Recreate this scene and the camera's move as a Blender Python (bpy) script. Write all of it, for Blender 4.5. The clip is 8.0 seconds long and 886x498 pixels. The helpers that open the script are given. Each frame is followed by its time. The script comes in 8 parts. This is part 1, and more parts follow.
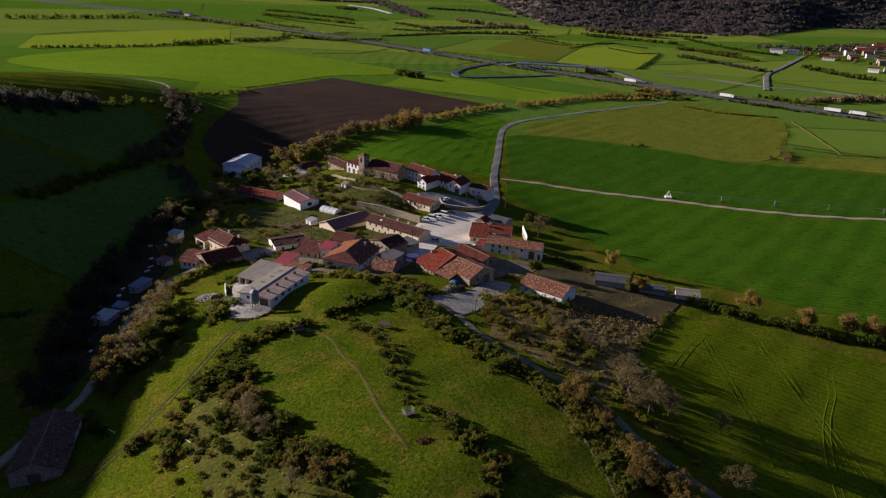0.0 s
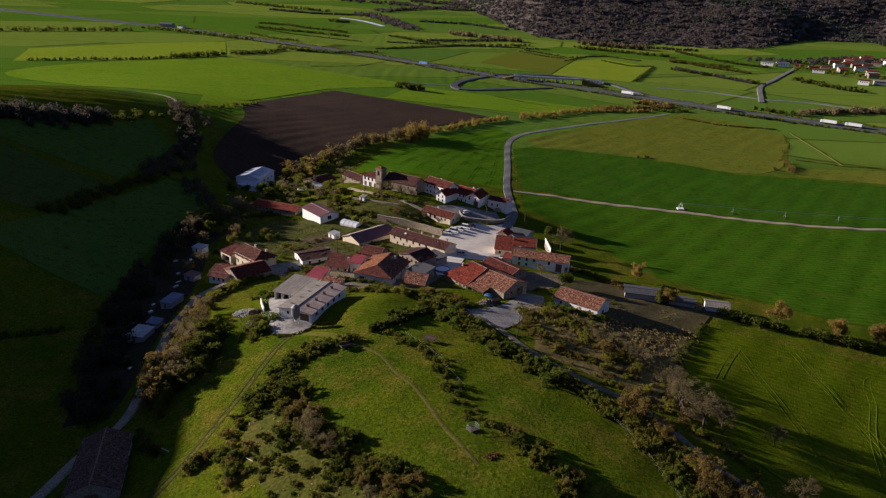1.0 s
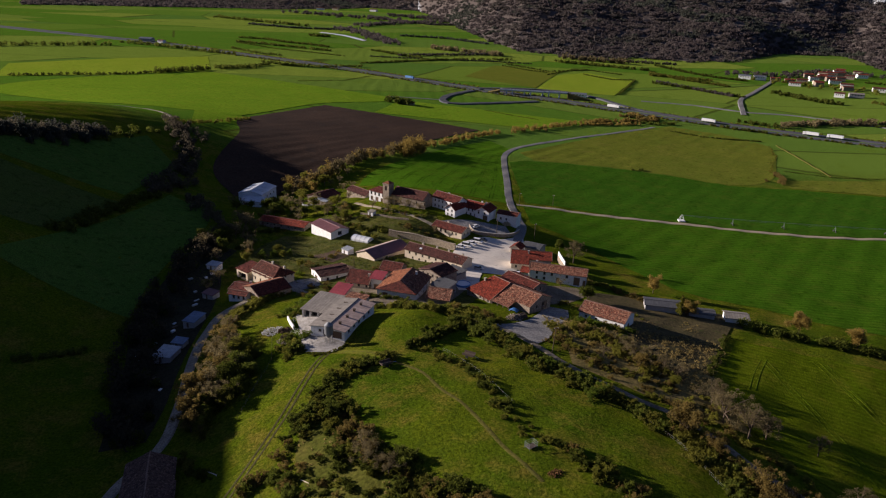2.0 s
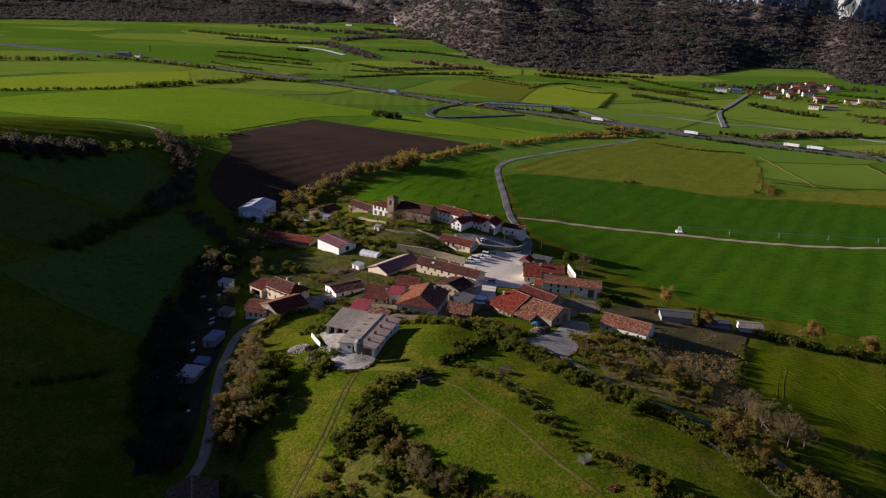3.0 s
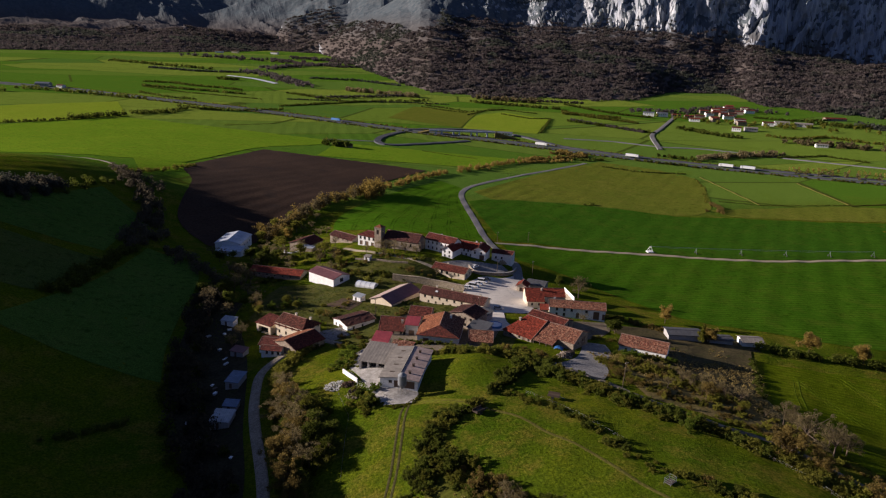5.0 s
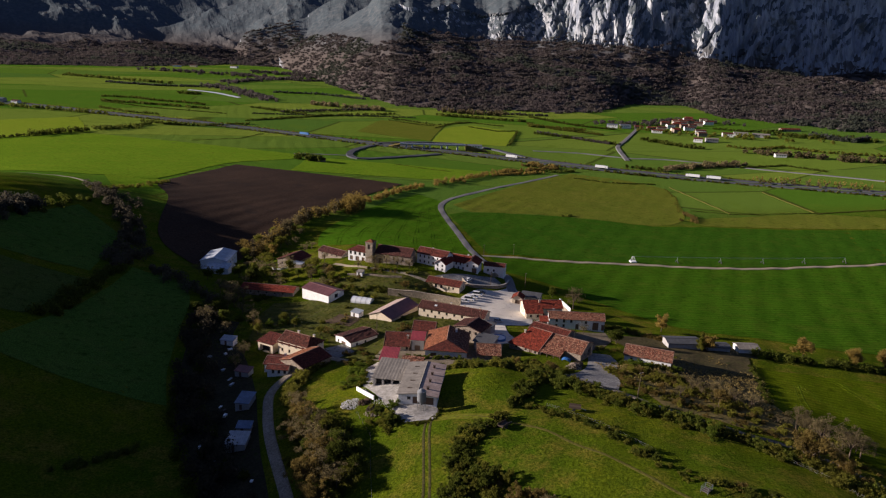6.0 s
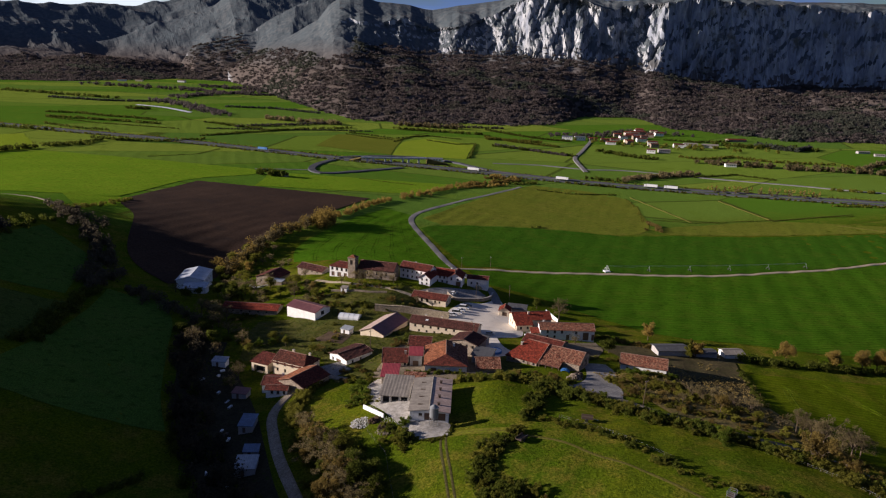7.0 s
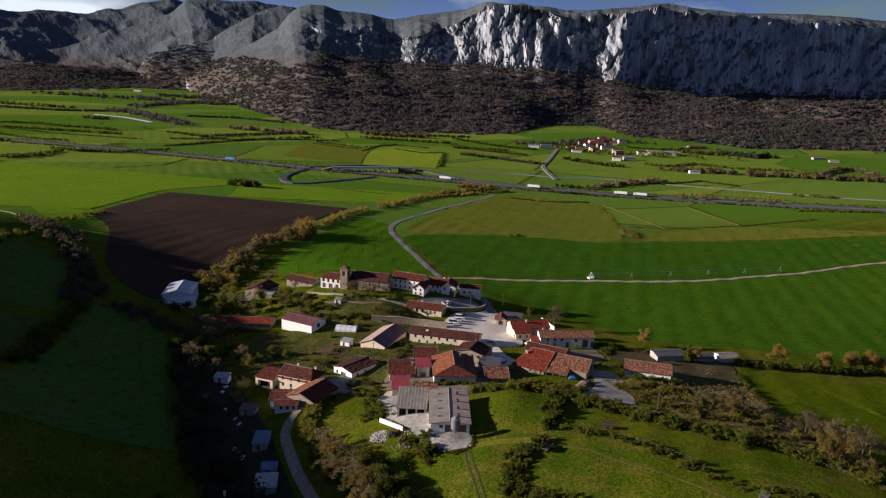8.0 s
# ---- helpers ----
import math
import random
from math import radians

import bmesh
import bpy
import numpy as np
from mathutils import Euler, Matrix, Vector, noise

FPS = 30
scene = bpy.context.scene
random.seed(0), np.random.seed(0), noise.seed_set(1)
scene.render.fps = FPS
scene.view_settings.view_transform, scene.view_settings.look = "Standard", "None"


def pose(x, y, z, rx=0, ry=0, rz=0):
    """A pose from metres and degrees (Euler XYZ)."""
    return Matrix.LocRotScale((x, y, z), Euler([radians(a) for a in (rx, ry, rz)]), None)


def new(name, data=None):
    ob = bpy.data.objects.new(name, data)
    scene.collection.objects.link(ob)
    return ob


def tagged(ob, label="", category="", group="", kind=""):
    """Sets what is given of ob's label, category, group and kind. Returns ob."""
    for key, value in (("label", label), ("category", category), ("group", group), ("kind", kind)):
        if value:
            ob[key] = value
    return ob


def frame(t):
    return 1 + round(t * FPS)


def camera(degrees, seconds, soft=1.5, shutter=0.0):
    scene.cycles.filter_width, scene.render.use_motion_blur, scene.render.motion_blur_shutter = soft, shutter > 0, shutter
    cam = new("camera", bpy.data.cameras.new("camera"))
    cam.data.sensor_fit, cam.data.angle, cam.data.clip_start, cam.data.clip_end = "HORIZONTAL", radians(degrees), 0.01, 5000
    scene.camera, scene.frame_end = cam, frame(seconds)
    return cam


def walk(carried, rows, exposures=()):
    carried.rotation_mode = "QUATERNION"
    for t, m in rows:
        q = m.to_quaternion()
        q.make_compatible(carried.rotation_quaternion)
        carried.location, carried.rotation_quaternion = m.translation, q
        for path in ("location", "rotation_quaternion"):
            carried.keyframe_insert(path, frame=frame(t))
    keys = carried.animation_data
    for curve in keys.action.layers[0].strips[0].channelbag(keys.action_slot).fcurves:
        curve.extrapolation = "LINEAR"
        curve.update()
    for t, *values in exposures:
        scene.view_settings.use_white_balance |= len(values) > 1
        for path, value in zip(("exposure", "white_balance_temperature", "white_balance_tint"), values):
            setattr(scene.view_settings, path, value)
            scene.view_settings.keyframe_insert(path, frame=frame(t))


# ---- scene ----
cam = camera(65.0, 8.0, soft=1.2)
METRES, EYE, TILT, LEAN, TURN = 130.0, 108.0, -22.3, -1.9, 0.0
ROWS = [
    (0.0, 0.0, 0.0, 0.0, 0.0, 0.0, 0.0),
    (0.5, -0.0649, 0.0007, 0.0032, -0.4, 0.48, 0.08),
    (1.0, -0.125, 0.0024, 0.0062, -1.11, 0.93, 0.31),
    (1.5, -0.1907, 0.0057, 0.0103, -1.97, 1.46, 0.59),
    (3.0, -0.3765, 0.023, 0.0212, -5.14, 2.97, 1.76),
    (3.5, -0.4386, 0.0297, 0.0262, -5.95, 3.54, 2.05),
    (4.0, -0.4976, 0.0374, 0.031, -7.83, 3.97, 2.83),
    (4.5, -0.5624, 0.0476, 0.0371, -9.63, 4.36, 3.57),
    (6.0, -0.7415, 0.0885, 0.0583, -14.26, 5.52, 5.45),
    (6.5, -0.803, 0.1057, 0.0673, -16.26, 5.87, 6.26),
    (7.0, -0.859, 0.124, 0.0764, -18.14, 6.14, 7.01),
    (7.5, -0.9193, 0.1466, 0.0872, -20.23, 6.14, 7.8),
    (8.0, -0.9731, 0.1689, 0.0986, -21.3, 6.4, 8.19),
]
walk(cam, [(t, pose(0, 0, EYE, TILT, LEAN, TURN) @ pose(METRES * x, METRES * y, METRES * z, 90 + pitch, roll, yaw)) for t, x, y, z, yaw, pitch, roll in ROWS])

# ---- light: a low late sun from the west, blue sky with cloud banks ----
SUN_AZ, SUN_EL = -70.0, 15.0          # degrees from +y towards +x, and above the horizon
to_sun = Vector((math.sin(radians(SUN_AZ)) * math.cos(radians(SUN_EL)), math.cos(radians(SUN_AZ)) * math.cos(radians(SUN_EL)), math.sin(radians(SUN_EL))))
sun_data = bpy.data.lights.new("sun", "SUN")
sun_data.energy, sun_data.angle, sun_data.color = 5.3, radians(0.6), (1.0, 0.87, 0.81)
sun = new("sun", sun_data)
sun.matrix_world = Matrix.Translation((0, 0, 400)) @ to_sun.to_track_quat("Z", "Y").to_matrix().to_4x4()

world = bpy.data.worlds.new("world")
scene.world = world
world.use_nodes = True
wn, wl = world.node_tree.nodes, world.node_tree.links
wn.clear()
w_out, w_bg, w_sky = wn.new("ShaderNodeOutputWorld"), wn.new("ShaderNodeBackground"), wn.new("ShaderNodeTexSky")
w_sky.sky_type, w_sky.sun_disc = "NISHITA", False
w_sky.sun_elevation, w_sky.sun_rotation = radians(SUN_EL), radians(SUN_AZ)
w_sky.air_density, w_sky.dust_density, w_sky.ozone_density = 1.2, 0.8, 4.0
w_bg.inputs["Strength"].default_value = 0.036
w_geo, w_map, w_noise, w_ramp, w_mix = (wn.new("ShaderNodeTexCoord"), wn.new("ShaderNodeMapping"), wn.new("ShaderNodeTexNoise"),
                                        wn.new("ShaderNodeValToRGB"), wn.new("ShaderNodeMix"))
w_map.inputs["Scale"].default_value = (2.2, 2.2, 9.0)
w_map.inputs["Location"].default_value = (0.7, 0.3, 0.0)
w_noise.inputs["Scale"].default_value, w_noise.inputs["Detail"].default_value = 2.0, 8.0
w_ramp.color_ramp.elements[0].position, w_ramp.color_ramp.elements[1].position = 0.32, 0.52
w_mix.data_type = "RGBA"
w_light, w_cloud = wn.new("ShaderNodeMapRange"), wn.new("ShaderNodeMix")
w_light.inputs["From Min"].default_value, w_light.inputs["From Max"].default_value = 0.55, 0.7
w_cloud.data_type = "RGBA"
w_cloud.inputs["B"].default_value = (6.6, 7.6, 9.4, 1)
# cloud undersides, paler towards the horizon
w_sep, w_high, w_under = wn.new("ShaderNodeSeparateXYZ"), wn.new("ShaderNodeMapRange"), wn.new("ShaderNodeMix")
w_high.inputs["From Min"].default_value, w_high.inputs["From Max"].default_value = 0.07, 0.2
w_under.data_type = "RGBA"
w_under.inputs["A"].default_value, w_under.inputs["B"].default_value = (2.2, 3.6, 7.6, 1), (0.3, 0.7, 2.8, 1)
wl.new(w_geo.outputs["Generated"], w_sep.inputs["Vector"])
wl.new(w_sep.outputs["Z"], w_high.inputs["Value"])
wl.new(w_high.outputs["Result"], w_under.inputs["Factor"])
wl.new(w_under.outputs["Result"], w_cloud.inputs["A"])
wl.new(w_noise.outputs["Fac"], w_light.inputs["Value"])
wl.new(w_light.outputs["Result"], w_cloud.inputs["Factor"])
wl.new(w_cloud.outputs["Result"], w_mix.inputs["B"])
wl.new(w_geo.outputs["Generated"], w_map.inputs["Vector"])
wl.new(w_map.outputs["Vector"], w_noise.inputs["Vector"])
wl.new(w_noise.outputs["Fac"], w_ramp.inputs["Fac"])
wl.new(w_ramp.outputs["Color"], w_mix.inputs["Factor"])
wl.new(w_sky.outputs["Color"], w_mix.inputs["A"])
# a bright bank of cloud low in the north-west, over the far ridges
w_dot, w_bank, w_rag, w_white = wn.new("ShaderNodeVectorMath"), wn.new("ShaderNodeMapRange"), wn.new("ShaderNodeMath"), wn.new("ShaderNodeMix")
w_dot.operation, w_rag.operation, w_white.data_type = "DOT_PRODUCT", "MULTIPLY", "RGBA"
w_dot.inputs[1].default_value = (-0.105, 0.99, 0.085)
w_bank.inputs["From Min"].default_value, w_bank.inputs["From Max"].default_value = 0.985, 0.998
w_white.inputs["B"].default_value = (14.0, 15.5, 17.5, 1)
wl.new(w_geo.outputs["Generated"], w_dot.inputs[0])
wl.new(w_dot.outputs["Value"], w_bank.inputs["Value"])
wl.new(w_bank.outputs["Result"], w_rag.inputs[0])
wl.new(w_noise.outputs["Fac"], w_rag.inputs[1])
w_edge = wn.new("ShaderNodeMapRange")
w_edge.inputs["From Min"].default_value, w_edge.inputs["From Max"].default_value = 0.2, 0.45
wl.new(w_rag.outputs["Value"], w_edge.inputs["Value"])
wl.new(w_edge.outputs["Result"], w_white.inputs["Factor"])
wl.new(w_mix.outputs["Result"], w_white.inputs["A"])
wl.new(w_white.outputs["Result"], w_bg.inputs["Color"])
wl.new(w_bg.outputs["Background"], w_out.inputs["Surface"])
scene.view_settings.exposure = 0.71

# ---- materials ----
def node_mat(name, rough=0.85):
    m = bpy.data.materials.new(name)
    m.use_nodes = True
    nt = m.node_tree
    bsdf = nt.nodes["Principled BSDF"]
    bsdf.inputs["Roughness"].default_value = rough
    return m, nt, bsdf


def link_noise(nt, scale, detail=4.0, vec=None, rough=0.6):
    n = nt.nodes.new("ShaderNodeTexNoise")
    n.inputs["Scale"].default_value, n.inputs["Detail"].default_value, n.inputs["Roughness"].default_value = scale, detail, rough
    if vec is not None:
        nt.links.new(vec, n.inputs["Vector"])
    return n


def spread(nt, fac, lo, hi):
    r = nt.nodes.new("ShaderNodeMapRange")
    r.inputs["From Min"].default_value, r.inputs["From Max"].default_value = lo, hi
    nt.links.new(fac, r.inputs["Value"])
    return r.outputs["Result"]


def blend(nt, fac, a, b, mode="MIX"):
    m = nt.nodes.new("ShaderNodeMix")
    m.data_type, m.blend_type = "RGBA", mode
    for key, v in (("A", a), ("B", b)):
        if hasattr(v, "links"):
            nt.links.new(v, m.inputs[key])
        else:
            m.inputs[key].default_value = (*v, 1) if len(v) == 3 else v
    if hasattr(fac, "links"):
        nt.links.new(fac, m.inputs["Factor"])
    else:
        m.inputs["Factor"].default_value = fac
    return m.outputs["Result"]


def world_pos(nt):
    return nt.nodes.new("ShaderNodeNewGeometry").outputs["Position"]


def add_bump(nt, bsdf, height, strength, distance):
    b = nt.nodes.new("ShaderNodeBump")
    b.inputs["Strength"].default_value, b.inputs["Distance"].default_value = strength, distance
    nt.links.new(height, b.inputs["Height"])
    nt.links.new(b.outputs["Normal"], bsdf.inputs["Normal"])


def turned(nt, vec, degrees, scale=(1, 1, 1)):
    m = nt.nodes.new("ShaderNodeMapping")
    m.inputs["Rotation"].default_value = (0, 0, radians(degrees))
    m.inputs["Scale"].default_value = scale
    nt.links.new(vec, m.inputs["Vector"])
    return m.outputs["Vector"]


def grained(nt, col, fac, least=0.55, most=1.45):
    """Light and dark grain multiplied over a colour."""
    r = nt.nodes.new("ShaderNodeMapRange")
    for key, v in (("From Min", 0.28), ("From Max", 0.72), ("To Min", least), ("To Max", most)):
        r.inputs[key].default_value = v
    nt.links.new(fac, r.inputs["Value"])
    return blend(nt, 1.0, col, r.outputs["Result"], "MULTIPLY")


def surface(name, c1, c2, big=0.15, fine=3.0, rough=0.85, bump=0.3, depth=0.05, c3=None):
    """Two tones mixed by large patches, with grain over them; c3: a rarer stain."""
    m, nt, bsdf = node_mat(name, rough)
    p = world_pos(nt)
    n1, n2 = link_noise(nt, big, 5, p), link_noise(nt, fine, 4, p)
    col = blend(nt, spread(nt, n1.outputs["Fac"], 0.35, 0.65), c1, c2)
    amp = 0.45 if sum(c1) < 0.6 or "stone" in name else 0.1
    col = grained(nt, col, n2.outputs["Fac"], 1 - amp, 1 + amp)
    bsdf.inputs["Specular IOR Level"].default_value = 0.04 if rough > 0.84 else 0.4
    if c3:
        n3 = link_noise(nt, big * 3.1, 6, p)
        col = blend(nt, spread(nt, n3.outputs["Fac"], 0.58, 0.72), col, c3)
    nt.links.new(col, bsdf.inputs["Base Color"])
    add_bump(nt, bsdf, n2.outputs["Fac"], bump, depth)
    return m


def grass(name, c1, c2, dry, rows=None, row_gap=1.2, patch=0.02):
    """Grass or young crop: patches, tufts and, for crops, sown rows at an angle in degrees."""
    m, nt, bsdf = node_mat(name, 0.9)
    p = world_pos(nt)
    n1, n2, n3, n4 = link_noise(nt, patch, 5, p), link_noise(nt, 0.35, 5, p), link_noise(nt, 2.2, 3, p), link_noise(nt, 0.09, 6, p, 0.7)
    col = blend(nt, spread(nt, n1.outputs["Fac"], 0.35, 0.65), c1, c2)
    col = blend(nt, spread(nt, n4.outputs["Fac"], 0.5, 0.75), col, dry)
    dark = tuple(v * 0.45 for v in c1)
    col = blend(nt, spread(nt, n2.outputs["Fac"], 0.52, 0.75), col, dark)
    col = grained(nt, col, n3.outputs["Fac"])
    height = n3.outputs["Fac"]
    if rows is not None:
        w = nt.nodes.new("ShaderNodeTexWave")
        w.inputs["Scale"].default_value = 0.314 / row_gap
        w.inputs["Distortion"].default_value = 0.6
        w.inputs["Detail"].default_value = 1.0
        w.inputs["Detail Scale"].default_value = 0.05
        nt.links.new(turned(nt, p, rows), w.inputs["Vector"])
        col = blend(nt, spread(nt, w.outputs["Fac"], 0.0, 2.7), col, dark)
    nt.links.new(col, bsdf.inputs["Base Color"])
    bsdf.inputs["Specular IOR Level"].default_value = 0.0
    add_bump(nt, bsdf, height, 0.7, 0.3)
    return m


def leafage(name, c1, c2, c3, patch=0.6, thin=0.55):
    """Leaves or twigs, each a little different."""
    m, nt, bsdf = node_mat(name, 0.8)
    g = nt.nodes.new("ShaderNodeNewGeometry")
    o = nt.nodes.new("ShaderNodeObjectInfo")
    n = link_noise(nt, patch, 3, g.outputs["Position"])
    col = blend(nt, g.outputs["Random Per Island"], c1, c2)
    col = blend(nt, spread(nt, n.outputs["Fac"], 0.45, 0.75), col, c3)
    h = nt.nodes.new("ShaderNodeHueSaturation")
    h.inputs["Value"].default_value = 1.0
    nt.links.new(spread(nt, o.outputs["Random"], -1.2, 0.9), h.inputs["Value"])
    nt.links.new(col, h.inputs["Color"])
    nt.links.new(h.outputs["Color"], bsdf.inputs["Base Color"])
    bsdf.inputs["Specular IOR Level"].default_value = 0.06
    tr, mix = nt.nodes.new("ShaderNodeBsdfTranslucent"), nt.nodes.new("ShaderNodeMixShader")
    nt.links.new(h.outputs["Color"], tr.inputs["Color"])
    mix.inputs["Fac"].default_value = thin
    nt.links.new(bsdf.outputs["BSDF"], mix.inputs[1])
    nt.links.new(tr.outputs["BSDF"], mix.inputs[2])
    nt.links.new(mix.outputs["Shader"], nt.nodes["Material Output"].inputs["Surface"])
    return m


def tiles(name, c1, c2, c3, worn=0.5):
    """Clay roof tiles: ribs down the slope, courses across it, each tile its own tone. UV in metres: x along the eave, y up the slope."""
    m, nt, bsdf = node_mat(name, 0.85)
    bsdf.inputs["Specular IOR Level"].default_value = 0.12
    uv = nt.nodes.new("ShaderNodeUVMap").outputs["UV"]
    br = nt.nodes.new("ShaderNodeTexBrick")
    br.offset = 0.0
    for key, v in (("Scale", 1.0), ("Brick Width", 0.5), ("Row Height", 0.44), ("Mortar Size", 0.035), ("Mortar Smooth", 0.6), ("Bias", 0.0)):
        br.inputs[key].default_value = v
    br.inputs["Color1"].default_value, br.inputs["Color2"].default_value = (*[v * 1.4 for v in c1], 1), (*[v * 0.7 for v in c2], 1)
    br.inputs["Mortar"].default_value = (*[v * 0.5 for v in c1], 1)
    nt.links.new(uv, br.inputs["Vector"])
    p = world_pos(nt)
    n1, n2 = link_noise(nt, 0.35, 5, p), link_noise(nt, 1.7, 5, p, 0.75)
    col = blend(nt, spread(nt, n1.outputs["Fac"], 0.4, 0.9), br.outputs["Color"], c2)
    col = blend(nt, spread(nt, n2.outputs["Fac"], 0.68 - 0.25 * worn, 0.75), col, c3)
    n3 = link_noise(nt, 2.6, 3, p, 0.8)
    col = blend(nt, spread(nt, n3.outputs["Fac"], 0.38, 0.54), tuple(v * 0.35 for v in c1), col)
    col = grained(nt, col, link_noise(nt, 1.1, 3, p, 0.7).outputs["Fac"], 0.5, 1.55)
    nt.links.new(col, bsdf.inputs["Base Color"])
    w = nt.nodes.new("ShaderNodeTexWave")
    w.bands_direction = "X"
    w.inputs["Scale"].default_value = 0.314 / 0.24
    nt.links.new(uv, w.inputs["Vector"])
    add_bump(nt, bsdf, w.outputs["Fac"], 0.9, 0.1)
    return m


def sheeting(name, c1, c2, gap=0.9, metal=0.2, rough=0.5):
    """Ribbed roofing sheets with streaks down the slope, UV as tiles()."""
    m, nt, bsdf = node_mat(name, rough)
    uv = nt.nodes.new("ShaderNodeUVMap").outputs["UV"]
    n1 = link_noise(nt, 1.0, 4, turned(nt, uv, 0, (1.2, 0.12, 1)))
    n2 = link_noise(nt, 0.25, 4, world_pos(nt))
    col = blend(nt, spread(nt, n1.outputs["Fac"], 0.35, 0.7), c1, c2)
    col = blend(nt, spread(nt, n2.outputs["Fac"], 0.45, 0.8), col, tuple(v * 0.7 for v in c1))
    w = nt.nodes.new("ShaderNodeTexWave")
    w.bands_direction = "X"
    w.inputs["Scale"].default_value = 0.314 / gap
    nt.links.new(uv, w.inputs["Vector"])
    col = blend(nt, spread(nt, w.outputs["Fac"], 0.9, 1.0), col, tuple(v * 0.78 for v in c1))
    col = grained(nt, col, link_noise(nt, 0.8, 5, world_pos(nt), 0.7).outputs["Fac"], 0.72, 1.28)
    nt.links.new(col, bsdf.inputs["Base Color"])
    bsdf.inputs["Metallic"].default_value = metal
    add_bump(nt, bsdf, w.outputs["Fac"], 0.5, 0.05)
    return m


def plain(name, c, rough=0.5, metal=0.0):
    m, nt, bsdf = node_mat(name, rough)
    n = link_noise(nt, 4.0, 3, world_pos(nt))
    nt.links.new(blend(nt, spread(nt, n.outputs["Fac"], 0.2, 0.9), c, tuple(v * 0.75 for v in c)), bsdf.inputs["Base Color"])
    bsdf.inputs["Metallic"].default_value = metal
    return m


def ground_mat():
    """Valley grass: close to the village rough pasture, farther out a patchwork of meadows."""
    m, nt, bsdf = node_mat("ground_grass", 0.92)
    p = world_pos(nt)
    n1, n2, n3, n4 = link_noise(nt, 0.03, 5, p), link_noise(nt, 0.28, 6, p, 0.7), link_noise(nt, 1.6, 4, p), link_noise(nt, 0.1, 6, p, 0.7)
    near = blend(nt, spread(nt, n1.outputs["Fac"], 0.35, 0.65), (0.05, 0.086, 0.005), (0.1, 0.115, 0.007))
    near = blend(nt, spread(nt, n4.outputs["Fac"], 0.48, 0.66), near, (0.14, 0.116, 0.018))
    near = blend(nt, spread(nt, n2.outputs["Fac"], 0.5, 0.72), near, (0.055, 0.08, 0.007))
    clump = link_noise(nt, 0.9, 5, p, 0.8)
    near = blend(nt, spread(nt, clump.outputs["Fac"], 0.47, 0.72), near, (0.034, 0.056, 0.005))
    vor = nt.nodes.new("ShaderNodeTexVoronoi")
    vor.inputs["Scale"].default_value = 0.006
    warp = nt.nodes.new("ShaderNodeMix")
    warp.data_type, warp.blend_type = "RGBA", "LINEAR_LIGHT"
    warp.inputs["Factor"].default_value = 25.0
    nt.links.new(turned(nt, p, 22, (0.45, 1.0, 0.0)), warp.inputs["A"])
    nt.links.new(link_noise(nt, 0.004, 2, p).outputs["Color"], warp.inputs["B"])
    nt.links.new(warp.outputs["Result"], vor.inputs["Vector"])
    sep = nt.nodes.new("ShaderNodeSeparateColor")
    nt.links.new(vor.outputs["Color"], sep.inputs["Color"])
    far = blend(nt, sep.outputs["Red"], (0.075, 0.15, 0.022), (0.17, 0.225, 0.03))
    far = blend(nt, spread(nt, sep.outputs["Green"], 0.55, 0.75), far, (0.075, 0.155, 0.014))
    far = blend(nt, spread(nt, n1.outputs["Fac"], 0.55, 0.75), far, (0.105, 0.16, 0.016))
    edge = nt.nodes.new("ShaderNodeTexVoronoi")
    edge.feature = "DISTANCE_TO_EDGE"
    edge.inputs["Scale"].default_value = 0.006
    nt.links.new(warp.outputs["Result"], edge.inputs["Vector"])
    far = blend(nt, spread(nt, edge.outputs["Distance"], 0.004, 0.009), (0.06, 0.085, 0.014), far)
    sxyz = nt.nodes.new("ShaderNodeSeparateXYZ")
    nt.links.new(p, sxyz.inputs["Vector"])
    col = blend(nt, spread(nt, sxyz.outputs["Y"], 470, 560), near, far)
    col = grained(nt, col, n3.outputs["Fac"])
    nt.links.new(col, bsdf.inputs["Base Color"])
    bsdf.inputs["Specular IOR Level"].default_value = 0.0
    tuft = link_noise(nt, 0.75, 6, p, 0.75)
    add_bump(nt, bsdf, tuft.outputs["Fac"], 1.0, 0.55)
    return m


